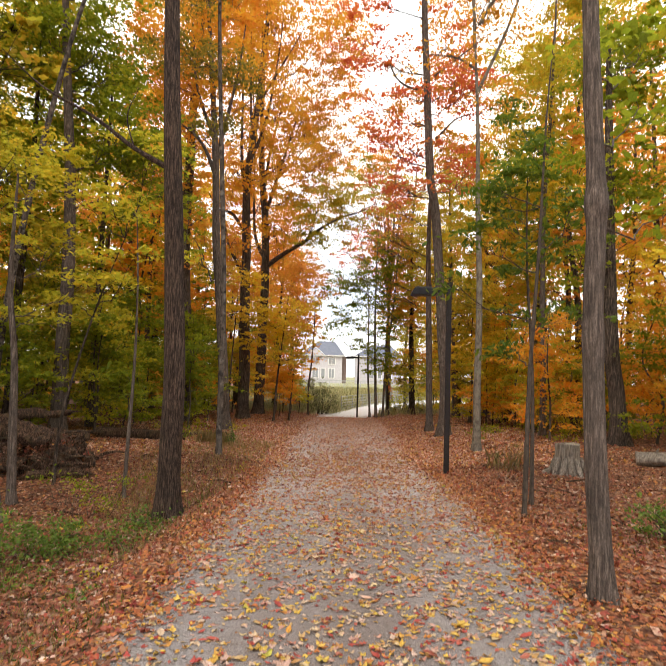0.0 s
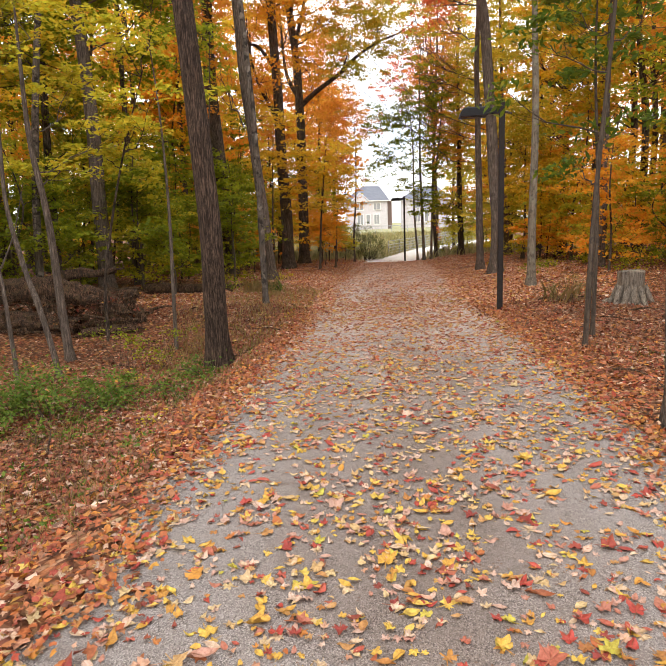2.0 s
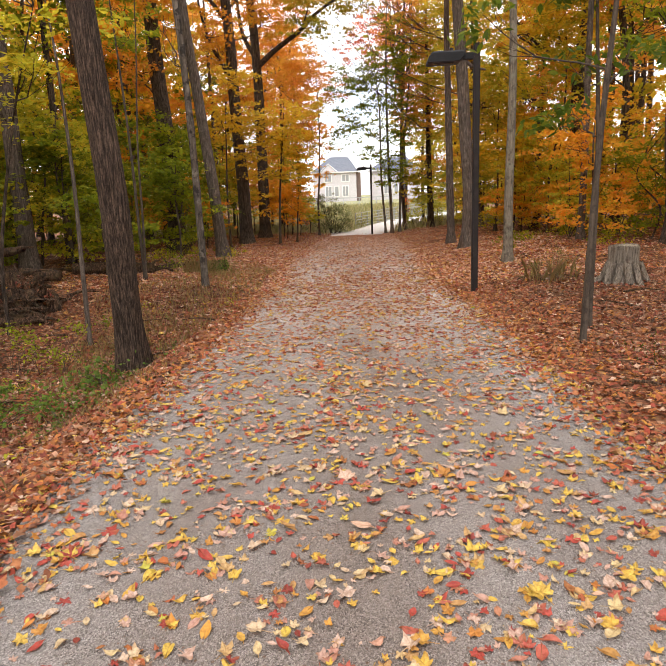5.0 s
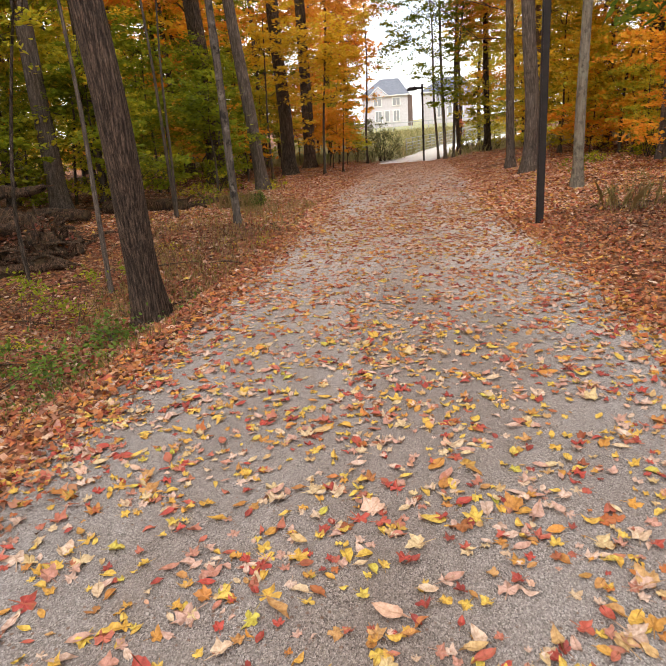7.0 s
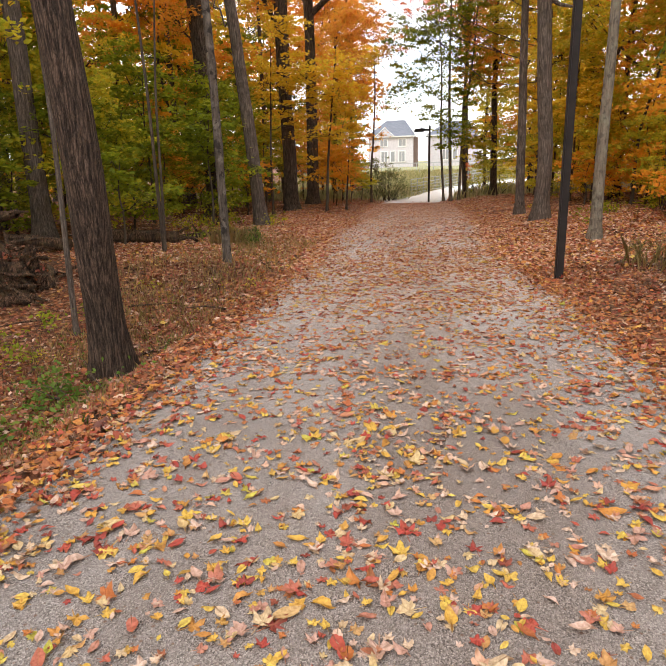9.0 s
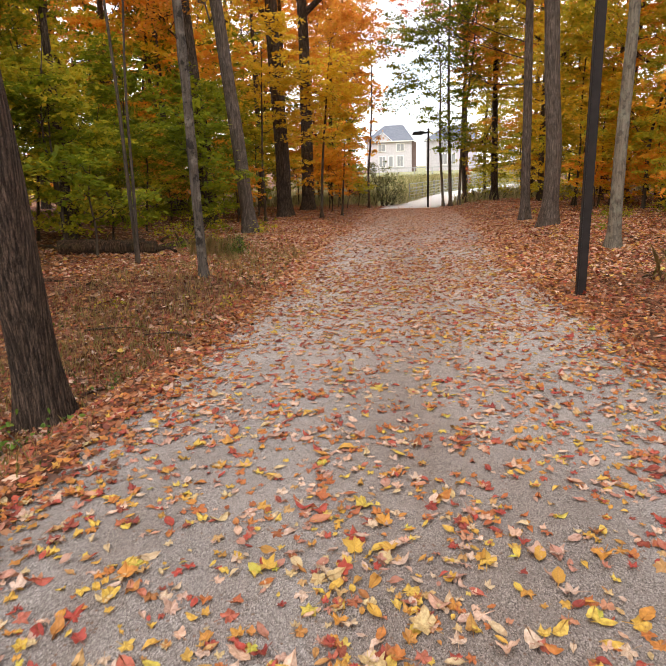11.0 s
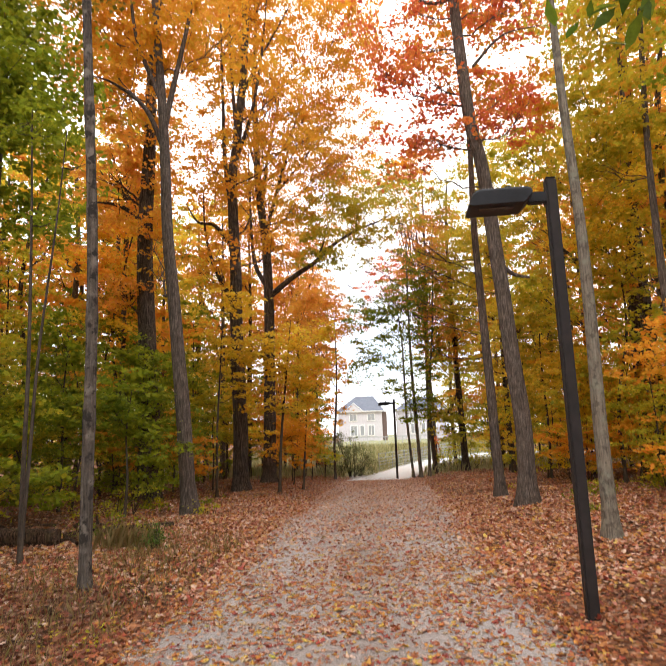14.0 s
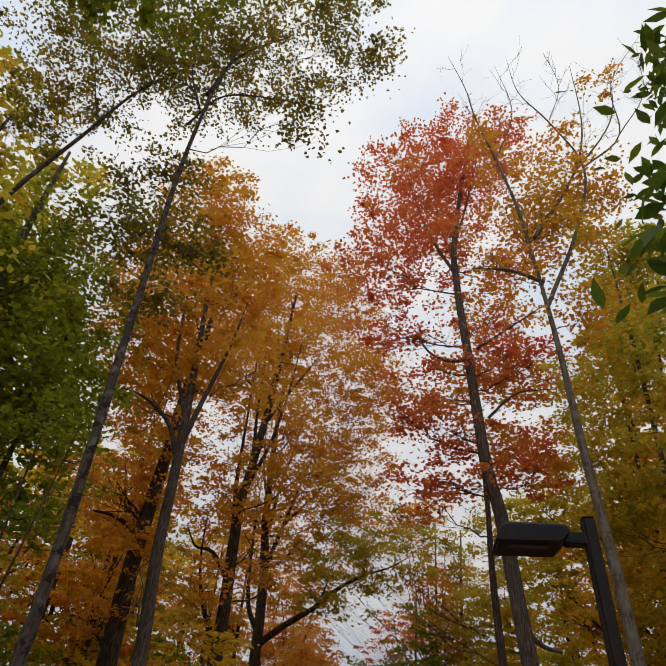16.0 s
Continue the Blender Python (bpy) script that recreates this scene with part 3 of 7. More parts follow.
def foliage(centre, size, amount, leaf, clump=0.5, flat=0.22):
    """Leaf places for one mass of a crown, gathered in flat sprays, and the sprays' middles."""
    centre, size = np.asarray(centre, float), np.asarray(size, float)
    sprays = max(5, int(amount / 46))
    mids = centre + in_ball(sprays, 0.42) * size * 1.08
    wide = clump * 0.86 * rng.uniform(0.5, 1.5, sprays)
    each = rng.integers(0, sprays, amount)
    spread = rng.normal(size=(amount, 3)) * np.array([0.55, 0.55, 0.55 * flat])
    places = mids[each] + spread * wide[each][:, None]
    places[:, 2] -= 0.18 * np.hypot(spread[:, 0], spread[:, 1]) * wide[each]
    sizes = leaf * rng.uniform(0.65, 1.3, amount)
    return places, sizes, mids


sprouts = random.Random(3)


def fine_twigs(line, count):
    """Bare forked twigs along the outer part of a limb."""
    out = []
    for _ in range(count):
        k = sprouts.randrange(len(line) // 3, len(line) - 1)
        a, far = sprouts.uniform(0, 2 * math.pi), sprouts.uniform(0.35, 1.0)
        way = 0.5 * (line[k + 1] - line[k]) / max(1e-6, np.linalg.norm(line[k + 1] - line[k])) + np.array([math.cos(a) * 0.6, math.sin(a) * 0.6, 0.35])
        main = bent(line[k], line[k] + way * far, 0.12, 5)
        out.append(tube(main, np.linspace(0.007, 0.003, 5), 3))
        for m in (1, 2, 3):
            side = np.array([sprouts.gauss(0, 0.25), sprouts.gauss(0, 0.25), sprouts.uniform(0.0, 0.4)]) * far
            out.append(tube(bent(main[m], main[m] + 0.35 * way * far + side, 0.1, 4), np.linspace(0.004, 0.002, 4), 3))
    return out


def tree(name, label, x, y, bends, r, masses, bark, leaf_paint_, leaf=0.11, density=1.0, clump=0.5, group="", limb=0.16, sides=14, tilt=0.75, top=0.18, twigs=True, extra=(), category="tree", shape=KITE, knots=(), fine=0):
    """A tree on the forest floor. bends: height over the foot, lean in x and in y. masses: the crown's leaf masses,
    each x, y, z of its middle and its half width and half height, in the world. extra: bare limbs, each a list of places, with fine twigs on each."""
    foot = np.array([x, y, ground_z(x, y) - 0.06])
    ob = thing(name, foot, label, category, group)
    line = smooth_line([(0, 0, 0), *((dx, dy, h) for h, dx, dy in bends)], 16 if knots else 7)
    tall = line[-1, 2]
    radii = r * (top + (1 - top) * np.clip(1 - line[:, 2] / tall, 0, 1) ** 0.8)
    for height, swell in knots:
        radii = radii * (1 + swell * np.exp(-(((line[:, 2] - height) / 0.13) ** 2)))
    v, f = tube(line, radii, sides, 0.07, min(0.9, 5 * r))
    part("trunk", mesh_fans("trunk", v, f), bark, ob)
    places, sizes, sprigs = [], [], []
    for cx, cy, cz, rx, rz, *rest in masses:
        middle = np.array([cx, cy, cz]) - foot
        amount = int(density * (rest[0] if rest else 1.0) * 1150 * rx * rz * (0.11 / leaf) ** 2)
        p, s, mids = foliage(middle, (rx, rx * 0.9, rz), amount, leaf, clump)
        places.append(p), sizes.append(s)
        if not twigs:
            continue
        away = np.hypot(*(middle[:2] - line[np.abs(line[:, 2] - middle[2]).argmin(), :2]))
        height = min(tall * 0.97, max(0.25 * tall, middle[2] - 0.55 * away - 0.3 * rz))
        start = line[np.abs(line[:, 2] - height).argmin()]
        thick = max(0.012, limb * r * (0.5 + 0.5 * (1 - height / tall)) * min(2.0, 0.6 + 0.4 * rx))
        main = bent(start, middle, 0.22, 7)
        v, f = tube(main, np.linspace(thick, thick * 0.35, 7), 5)
        part("limb", mesh_fans("limb", v, f), bark, ob)
        for m in mids[:: max(1, len(mids) // 10)]:
            at = main[rng.integers(2, 7)]
            sprigs.append(tube(bent(at, m, 0.15, 4), np.linspace(thick * 0.42, thick * 0.12, 4), 3))
    if sprigs:
        part("twig", tubes_mesh("twig", sprigs), bark, ob, kind="stuff")
    for reach in extra:
        line2 = smooth_line(np.array(reach)[:, :3] - foot, 5)
        part("limb", tubes_mesh("limb", [tube(line2, np.linspace(reach[0][3], reach[-1][3], len(line2)), 8, 0.1)]), bark, ob)
        if fine:
            part("twig", tubes_mesh("twig", fine_twigs(line2, fine)), bark, ob, kind="stuff")
    if places:
        part("crown", leaf_cloud("crown", shape, np.concatenate(places), np.concatenate(sizes), tilt), leaf_paint_, ob)
    return ob


def box(bm, x0, x1, y0, y1, z0, z1, bevel=0.0):
    made = bmesh.ops.create_cube(bm, size=1, matrix=Matrix.Translation(((x0 + x1) / 2, (y0 + y1) / 2, (z0 + z1) / 2)) @ Matrix.Diagonal((x1 - x0, y1 - y0, z1 - z0, 1)))
    if bevel:
        edges = {e for v in made["verts"] for e in v.link_edges}
        bmesh.ops.bevel(bm, geom=list(edges), offset=bevel, segments=2, affect="EDGES")
    return bm


def boxed(*args, bevel=0.0):
    return box(bmesh.new(), *args, bevel=bevel)


# ---- the ground and the path ----
def spaced(*spans):
    out = []
    for a, b, step in spans:
        out += list(np.arange(a, b, step))
    return np.array([*out, spans[-1][1]])


def ground_sheet():
    xs = spaced((-900, -100, 100), (-100, -30, 10), (-30, -10, 1.5), (-10, 10, 0.22), (10, 30, 1.5), (30, 100, 10), (100, 900, 100))
    ys = spaced((-400, -40, 60), (-40, -6, 4), (-6, 22, 0.25), (22, 48, 0.8), (48, 140, 4), (140, 900, 95))
    verts = []
    for y in ys:
        a, b = lerp_table(y, EDGE_LEFT), lerp_table(y, EDGE_RIGHT)
        for x in xs:
            off = max(a - x, x - b, 0.0)
            z = ground_z(x, y)
            if -40 < x < 40 and y < 60:
                z += ramp(off, 0.05, 1.2) * (0.07 * noise.noise((x * 0.7, y * 0.7, 0)) + 0.03 * noise.noise((x * 2.6, y * 2.6, 3)))
            if off < 0.2 and y < 47:
                z -= 0.03 * (1 - off / 0.2)
            verts.append((x, y, z))
    w = len(xs)
    j, i = np.meshgrid(np.arange(len(ys) - 1), np.arange(w - 1), indexing="ij")
    a = (j * w + i).ravel()
    return mesh_fans("ground", np.array(verts), np.stack([a, a + 1, a + w + 1, a + w], 1))


def floor_z(x, y):
    """The surface that things lie on: the path, or the uneven floor of the wood."""
    a, b = lerp_table(y, EDGE_LEFT), lerp_table(y, EDGE_RIGHT)
    off = max(a - x, x - b, 0.0)
    if off <= 0:
        mid, half = (a + b) / 2, (b - a) / 2
        return ground_z(x, y) + 0.012 * (1 - ((x - mid) / half) ** 2) + 0.004
    return ground_z(x, y) + ramp(off, 0.05, 1.2) * (0.07 * noise.noise((x * 0.7, y * 0.7, 0)) + 0.03 * noise.noise((x * 2.6, y * 2.6, 3)))


def strip(name, ys, left, right, across, height):
    """A sheet between two edges, with a skirt that goes into the ground."""
    verts, w = [], across + 3
    for y in ys:
        a, b = left(y), right(y)
        for i in range(-1, across + 2):
            s = min(1, max(0, i / across))
            x = a + (b - a) * s
            verts.append((x, y, height(x, y, s) - (0.06 if i in (-1, across + 1) else 0)))
    j, i = np.meshgrid(np.arange(len(ys) - 1), np.arange(w - 1), indexing="ij")
    a = (j * w + i).ravel()
    return mesh_fans(name, np.array(verts), np.stack([a, a + 1, a + w + 1, a + w], 1))


tagged(part("ground", ground_sheet(), GROUND), "forest floor of rust-brown leaf litter running into meadow grass", "ground", kind="structure")


def wobble(y, seed):
    return 0.15 * noise.noise((y * 0.9, seed, 0)) + 0.09 * noise.noise((y * 3.1, seed, 5)) + 0.04 * noise.noise((y * 9, seed, 9))


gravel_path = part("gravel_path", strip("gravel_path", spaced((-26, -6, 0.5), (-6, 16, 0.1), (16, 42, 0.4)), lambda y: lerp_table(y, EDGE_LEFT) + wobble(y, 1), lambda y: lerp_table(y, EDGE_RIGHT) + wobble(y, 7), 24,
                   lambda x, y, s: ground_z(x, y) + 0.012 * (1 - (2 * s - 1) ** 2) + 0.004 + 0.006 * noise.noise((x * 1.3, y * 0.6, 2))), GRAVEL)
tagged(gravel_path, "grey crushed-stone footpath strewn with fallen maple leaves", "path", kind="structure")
WALK_LEFT = [(36, -1.5), (38, -1.35), (42, -0.45), (48, 0.75), (58, 2.7), (66, 9), (70, 20)]
WALK_RIGHT = [(36, 1.6), (38, 1.75), (42, 2.5), (46, 3.7), (56, 6.6), (62, 12), (64, 20)]
tagged(part("concrete_walk", strip("concrete_walk", spaced((36.5, 66, 0.5)), lambda y: lerp_table(y, WALK_LEFT), lambda y: lerp_table(y, WALK_RIGHT), 6, lambda x, y, s: ground_z(x, y) + 0.035), CONCRETE),
       "pale concrete walk curving away beyond the wood", "path", kind="structure")


# ---- trees beside the path ----
stands = random.Random(11)


def bare_limbs(x, y, z0, z1, count, wide):
    """Leafless upper limbs, each with a kink."""
    out = []
    for _ in range(count):
        a, z = stands.uniform(0, 2 * math.pi), stands.uniform(z0, 0.6 * z0 + 0.4 * z1)
        ca, sa, far, top = math.cos(a), math.sin(a), stands.uniform(0.4, 1.0) * wide, stands.uniform(0.65 * z1 + 0.35 * z0, z1)
        out.append([(x, y, z, 0.045), (x + 0.35 * far * ca, y + 0.35 * far * sa, z + 0.3 * (top - z), 0.035), (x + 0.6 * far * ca + stands.uniform(-0.3, 0.3), y + 0.6 * far * sa, z + 0.65 * (top - z), 0.02), (x + far * ca, y + far * sa, top, 0.008)])
    return out


tree("maple_tree", "tall maple with dark furrowed bark beside the path", -2.52, 7.75, [(1.3, 0.05, -0.16), (2.6, 0.09, -0.3), (5.4, -0.06, -0.4), (8.6, -0.24, -0.4), (13, -0.44, -0.2), (17, -0.5, 0.1)], 0.185,
     [(-3.2, 8.5, 12.5, 2.0, 1.8), (-1.9, 8.6, 15.0, 1.7, 1.8), (-4.6, 9.0, 14.0, 1.8, 1.6)], BARK_FURROWED, LEAF_GREEN, 0.11, 0.8, group="path-side trees", sides=20,
     extra=[[(-2.6, 7.36, 4.9, 0.05), (-3.3, 7.45, 5.3, 0.038), (-4.1, 7.6, 5.9, 0.028), (-5.1, 7.8, 6.5, 0.014), (-5.9, 7.9, 7.2, 0.006)], [(-3.3, 7.45, 5.3, 0.016), (-3.5, 7.6, 5.9, 0.01), (-3.4, 7.8, 6.5, 0.004)]])
tree("maple_tree", "slender maple with grey furrowed bark and a swollen knot", 2.48, 2.84, [(1.2, -0.06, 0), (2.4, -0.09, 0), (3.4, -0.06, 0), (4.8, -0.08, 0.05), (9, -0.1, 0.2), (13, 0.0, 0.2)], 0.094,
     [(3.1, 3.2, 10.0, 1.5, 1.4), (2.2, 2.6, 11.8, 1.5, 1.3), (3.2, 3.7, 4.4, 0.6, 0.35, 0.7), (3.5, 4.2, 5.3, 0.7, 0.4, 0.7), (3.9, 4.4, 3.6, 0.6, 0.3, 0.6)], BARK_GREY, LEAF_GREEN, 0.11, 0.8, group="path-side trees", sides=18, knots=((3.35, 0.32), (2.2, 0.1), (4.3, 0.14)))
tree("birch_tree", "thin leaning tree with dark-spotted bark", -2.58, 11.95, [(1.3, -0.02, 0), (2.9, -0.03, 0), (4.6, -0.09, 0), (7.5, -0.27, 0), (10.8, -0.46, 0), (13, -0.48, 0), (14.4, -0.42, 0), (16.4, -0.15, 0), (18.4, 0.25, 0.2)], 0.072,
     [(-6.03, 12.07, 16.14, 2.7, 2.6, 0.55), (-2.75, 12.07, 16.68, 2.5, 2.4, 0.6), (-0.38, 12.07, 16.14, 1.2, 1.7, 0.5), (-1.11, 12.07, 12.50, 0.6, 0.8, 0.5), (-4.30, 12.80, 17.87, 2.4, 1.8, 0.5), (-3.21, 12.89, 9.68, 0.9, 0.45, 1.0), (-4.21, 12.98, 10.13, 1.0, 0.5, 1.0), (-2.48, 12.62, 9.13, 0.5, 0.3, 0.9), (-3.84, 12.80, 11.59, 1.0, 0.6, 0.9), (-3.30, 12.52, 7.95, 0.6, 0.4, 0.9)], BARK_SPOTTED, LEAF_SPARSE, 0.076, 0.95, 0.36, "path-side trees", tilt=1.0, knots=((1.9, 0.14), (3.1, 0.16), (4.4, 0.14), (5.7, 0.18), (7.3, 0.15)),
     extra=[[(-3.16, 11.98, 13.41, 0.045), (-2.84, 12.07, 15.41, 0.032), (-1.66, 12.07, 16.50, 0.012)], [(-3.30, 11.98, 12.22, 0.03), (-2.84, 12.07, 13.50, 0.022), (-1.66, 12.07, 13.32, 0.014), (-0.57, 12.07, 12.77, 0.005)], [(-3.21, 11.98, 12.86, 0.03), (-3.84, 12.07, 14.86, 0.02), (-4.12, 12.07, 16.87, 0.008)]])
tree("birch_tree", "slender tree leaning far over towards the path", -8.5, 12.7, [(3, 0.2, 0), (6, 0.6, 0), (9, 1.15, 0), (11.4, 1.7, 0), (13.4, 2.4, 0), (15.4, 3.1, 0), (17, 4.4, 0)], 0.1,
     [(-6.0, 12.9, 17.0, 1.2, 1.0, 0.5), (-7.6, 12.8, 14.6, 1.2, 1.2, 0.5)], BARK_SPOTTED, LEAF_SPARSE, 0.076, 0.95, 0.36, "path-side trees", tilt=1.0, extra=[[(-5.9, 12.7, 13.6, 0.03), (-6.6, 12.7, 15.4, 0.02), (-7.2, 12.7, 17.2, 0.008)]])
tree("maple_tree", "leaning grey maple that forks into a golden crown", -3.97, 19.7, [(2.5, -0.2, 0), (5, -0.43, 0), (7.2, -0.65, 0), (10, -0.8, 0), (14, -1.2, 0.2), (19, -1.7, 0.4)], 0.19,
     [(-6.4, 23.5, 7.8, 1.4, 1.3, 0.8), (-7.6, 21, 14, 2.0, 2.0), (-8.0, 21, 17.5, 2.0, 2.0), (-6.2, 19.8, 20.0, 1.8, 2.2, 1.4), (-5.6, 19.8, 14.7, 2.4, 2.3, 1.2), (-6.2, 19.9, 11.4, 1.8, 1.4), (-4.9, 21.5, 18.4, 2.0, 2.4, 1.2), (-4.2, 20.5, 16.4, 1.6, 1.8), (-3.4, 20.5, 12.6, 1.3, 1.4, 0.7)], BARK_GREY, LEAF_AMBER, 0.12, 0.85, group="path-side trees",
     extra=[[(-4.75, 19.7, 9.0, 0.08), (-5.3, 19.7, 10.2, 0.05), (-6.2, 19.7, 11.0, 0.03), (-7.0, 19.8, 11.4, 0.012)], [(-4.9, 19.7, 10.5, 0.07), (-5.6, 19.7, 12.4, 0.05), (-5.9, 19.7, 15, 0.03), (-6.3, 19.7, 18, 0.01)], [(-4.8, 19.7, 9.3, 0.1), (-4.55, 19.7, 10.6, 0.085), (-4.1, 19.8, 13, 0.05), (-3.9, 19.9, 15, 0.02)]])
tree("maple_tree", "thick dark maple trunk standing back among saplings", -6.75, 24.0, [(3, 0.0, 0), (8, -0.25, 0), (12, -0.15, 0), (15, -0.1, 0), (20, 0.2, 0)], 0.35,
     [(-7.6, 24, 6.2, 0.9, 1.0), (-8.3, 26, 10.5, 1.4, 1.6), (-8.0, 24, 10.2, 1.8, 1.7), (-6.9, 24, 12.0, 1.6, 1.5), (-8.4, 24.5, 14.5, 2.2, 2.2), (-7.0, 25, 18.0, 2.4, 2.4), (-9.3, 26, 11.5, 1.6, 1.6)], BARK_DARK, LEAF_FLAME, 0.12, 0.8, group="path-side trees",
     extra=[[(-6.95, 24, 8.6, 0.1), (-7.9, 24, 9.3, 0.07), (-8.8, 24, 9.5, 0.03)]])
tree("maple_tree", "big dark-barked maple with a tall orange crown", -4.7, 27.8, [(3, -0.05, 0), (6, -0.16, 0), (9, -0.2, 0), (12, -0.3, 0), (14, -0.1, 0), (17.5, 0.22, 0), (24, 0.6, 0)], 0.29,
     [(-5.5, 27.5, 11.9, 1.9, 1.7), (-3.1, 28, 12.8, 1.5, 1.3), (-3.3, 29, 9.4, 1.0, 1.0, 0.8), (-5.4, 26.4, 7.9, 1.1, 1.2), (-4.5, 29.5, 11.0, 2.0, 1.7, 0.8), (-4.7, 28, 24.3, 2.7, 3.6, 1.2), (-6.4, 28, 18.7, 2.8, 3.0, 1.1), (-3.8, 28, 19.9, 2.3, 2.4), (-5.6, 28.5, 14.2, 1.8, 1.6, 0.8), (-3.0, 28, 15.6, 1.4, 1.6, 0.8)], BARK_DARK, LEAF_AMBER, 0.125, 0.8, group="path-side trees",
     extra=[[(-4.9, 27.8, 6.4, 0.09), (-5.7, 27.8, 8.0, 0.07), (-6.1, 27.8, 9.6, 0.05), (-6.2, 27.8, 11.4, 0.02)],
            [(-4.95, 27.8, 8.8, 0.1), (-5.7, 27.8, 9.8, 0.08), (-6.4, 27.8, 10.0, 0.05), (-6.9, 27.8, 10.8, 0.02)],
            [(-4.9, 27.8, 12.5, 0.1), (-4.2, 27.8, 14.5, 0.07), (-3.7, 27.8, 17.5, 0.045), (-3.4, 27.8, 21, 0.015)], [(-4.8, 27.8, 13.6, 0.09), (-5.0, 27.8, 16, 0.07), (-5.1, 27.8, 19, 0.04), (-5.4, 27.8, 23, 0.012)],
            [(-4.75, 27.8, 15.0, 0.08), (-4.0, 27.8, 16.6, 0.05), (-2.9, 27.8, 18.6, 0.03), (-2.2, 27.8, 20, 0.01)], [(-4.6, 27.8, 16.8, 0.07), (-4.5, 27.8, 19, 0.05), (-4.9, 27.8, 22, 0.02)],
            [(-4.95, 27.8, 10.0, 0.12), (-5.3, 27.8, 12.5, 0.1), (-5.4, 27.8, 16, 0.06), (-5.5, 27.8, 20, 0.02)]])
tree("maple_tree", "dark-barked maple with one long bough over the path", -4.75, 33.3, [(3.5, 0.05, 0), (8.3, 0.1, 0), (11.5, -0.02, 0), (14.5, -0.35, 0), (20, -0.5, 0), (25, -0.3, 0)], 0.3,
     [(-2.6, 33, 15.9, 2.3, 2.1, 1.2), (-1.1, 34, 14.3, 1.8, 1.2, 1.0), (-1.2, 35, 27.5, 2.0, 2.2, 0.7), (-0.3, 33, 22.3, 1.6, 2.4, 0.8), (-2.1, 33, 29.5, 1.9, 2.6, 0.6), (-6.4, 33, 22, 2.6, 2.6), (-5.8, 33, 14, 2.0, 1.8), (-1.4, 33, 21.9, 2.5, 2.4), (-4.2, 33, 18.4, 2.9, 2.6), (-3.6, 33, 27.0, 2.1, 2.8), (-2.2, 33, 17.2, 1.8, 1.6, 0.8), (-1.6, 36, 16.6, 2.1, 1.5, 0.8), (-3.2, 33, 12.6, 1.6, 1.4, 0.8), (-0.3, 33, 18.4, 1.5, 1.8, 0.9), (-0.7, 33.5, 20.2, 1.5, 1.4, 0.8), (0.6, 34, 16.6, 1.2, 1.2, 0.6)], BARK_DARK, LEAF_AMBER, 0.125, 0.8, group="path-side trees",
     extra=[[(-4.65, 33.3, 8.1, 0.16), (-3.6, 33.2, 8.9, 0.13), (-2.3, 33.1, 9.7, 0.1), (-1.5, 33, 10.4, 0.08), (-0.3, 33, 11.1, 0.055), (0.9, 32.9, 11.5, 0.03), (1.9, 32.8, 12.1, 0.012)],
            [(-2.3, 33.1, 9.7, 0.05), (-1.9, 33, 10.6, 0.035), (-1.6, 33, 12, 0.015)], [(-0.3, 33, 11.1, 0.035), (-0.2, 33, 12.1, 0.02), (0.3, 33, 13.2, 0.01)],
            [(-4.75, 33.3, 11.4, 0.12), (-4.2, 33.3, 13.4, 0.08), (-3.4, 33.3, 16.2, 0.05), (-2.6, 33.3, 19.5, 0.015)], [(-4.9, 33.3, 13.0, 0.1), (-4.6, 33.3, 15.4, 0.07), (-4.0, 33.3, 18.4, 0.04), (-3.8, 33.3, 22, 0.012)],
            [(-5.0, 33.3, 14.0, 0.09), (-5.6, 33.3, 16.5, 0.06), (-5.9, 33.3, 20, 0.02)], [(-4.2, 33.3, 13.4, 0.06), (-3.0, 33.3, 14.8, 0.04), (-1.6, 33.3, 16.6, 0.015)],
            [(-4.7, 33.3, 8.6, 0.14), (-5.3, 33.3, 9.8, 0.12), (-5.5, 33.3, 12, 0.07), (-5.6, 33.3, 16, 0.02)]])
tree("maple_tree", "olive-leaved spray of a bough over the path", 6.8, 33.8, [(4, -0.2, 0), (9, -0.4, 0), (14, -0.6, 0)], 0.16,
     [(-1.4, 32.8, 11.0, 1.8, 0.8, 1.3), (-1.0, 32.8, 9.7, 1.6, 0.55, 0.9), (0.8, 33, 10.7, 1.3, 0.5, 1.0), (1.8, 33, 11.3, 1.0, 0.5, 1.0), (-2.6, 32.8, 10.2, 1.2, 0.7, 0.9), (-1.6, 34, 12.3, 2.2, 1.0, 1.1), (0.6, 33, 11.9, 1.8, 0.7, 1.1), (-0.4, 33.5, 13.2, 2.0, 0.9, 1.1), (1.6, 33.5, 13.2, 1.6, 0.8, 0.8), (5.6, 33.5, 10.0, 2.0, 2.0), (6.2, 33.5, 13.5, 2.0, 2.2)], BARK_GREY, LEAF_OLIVE, 0.12, 1.0, group="path-side trees")
tree("maple_tree", "slim grey maple beside the path", 3.72, 22.4, [(3.5, -0.08, 0), (7.6, -0.17, 0), (10.8, -0.12, 0), (15, -0.3, 0)], 0.142,
     [(3.2, 22.5, 13.5, 1.4, 1.4, 0.7), (4.4, 22.8, 11.8, 1.2, 1.0, 0.7), (4.9, 22.6, 14.2, 1.4, 1.6, 0.8), (5.3, 22.6, 11.4, 1.2, 1.3, 0.8), (4.6, 22.6, 17, 1.4, 1.6, 0.6)], BARK_GREY, LEAF_AMBER, 0.12, 0.9, group="path-side trees")
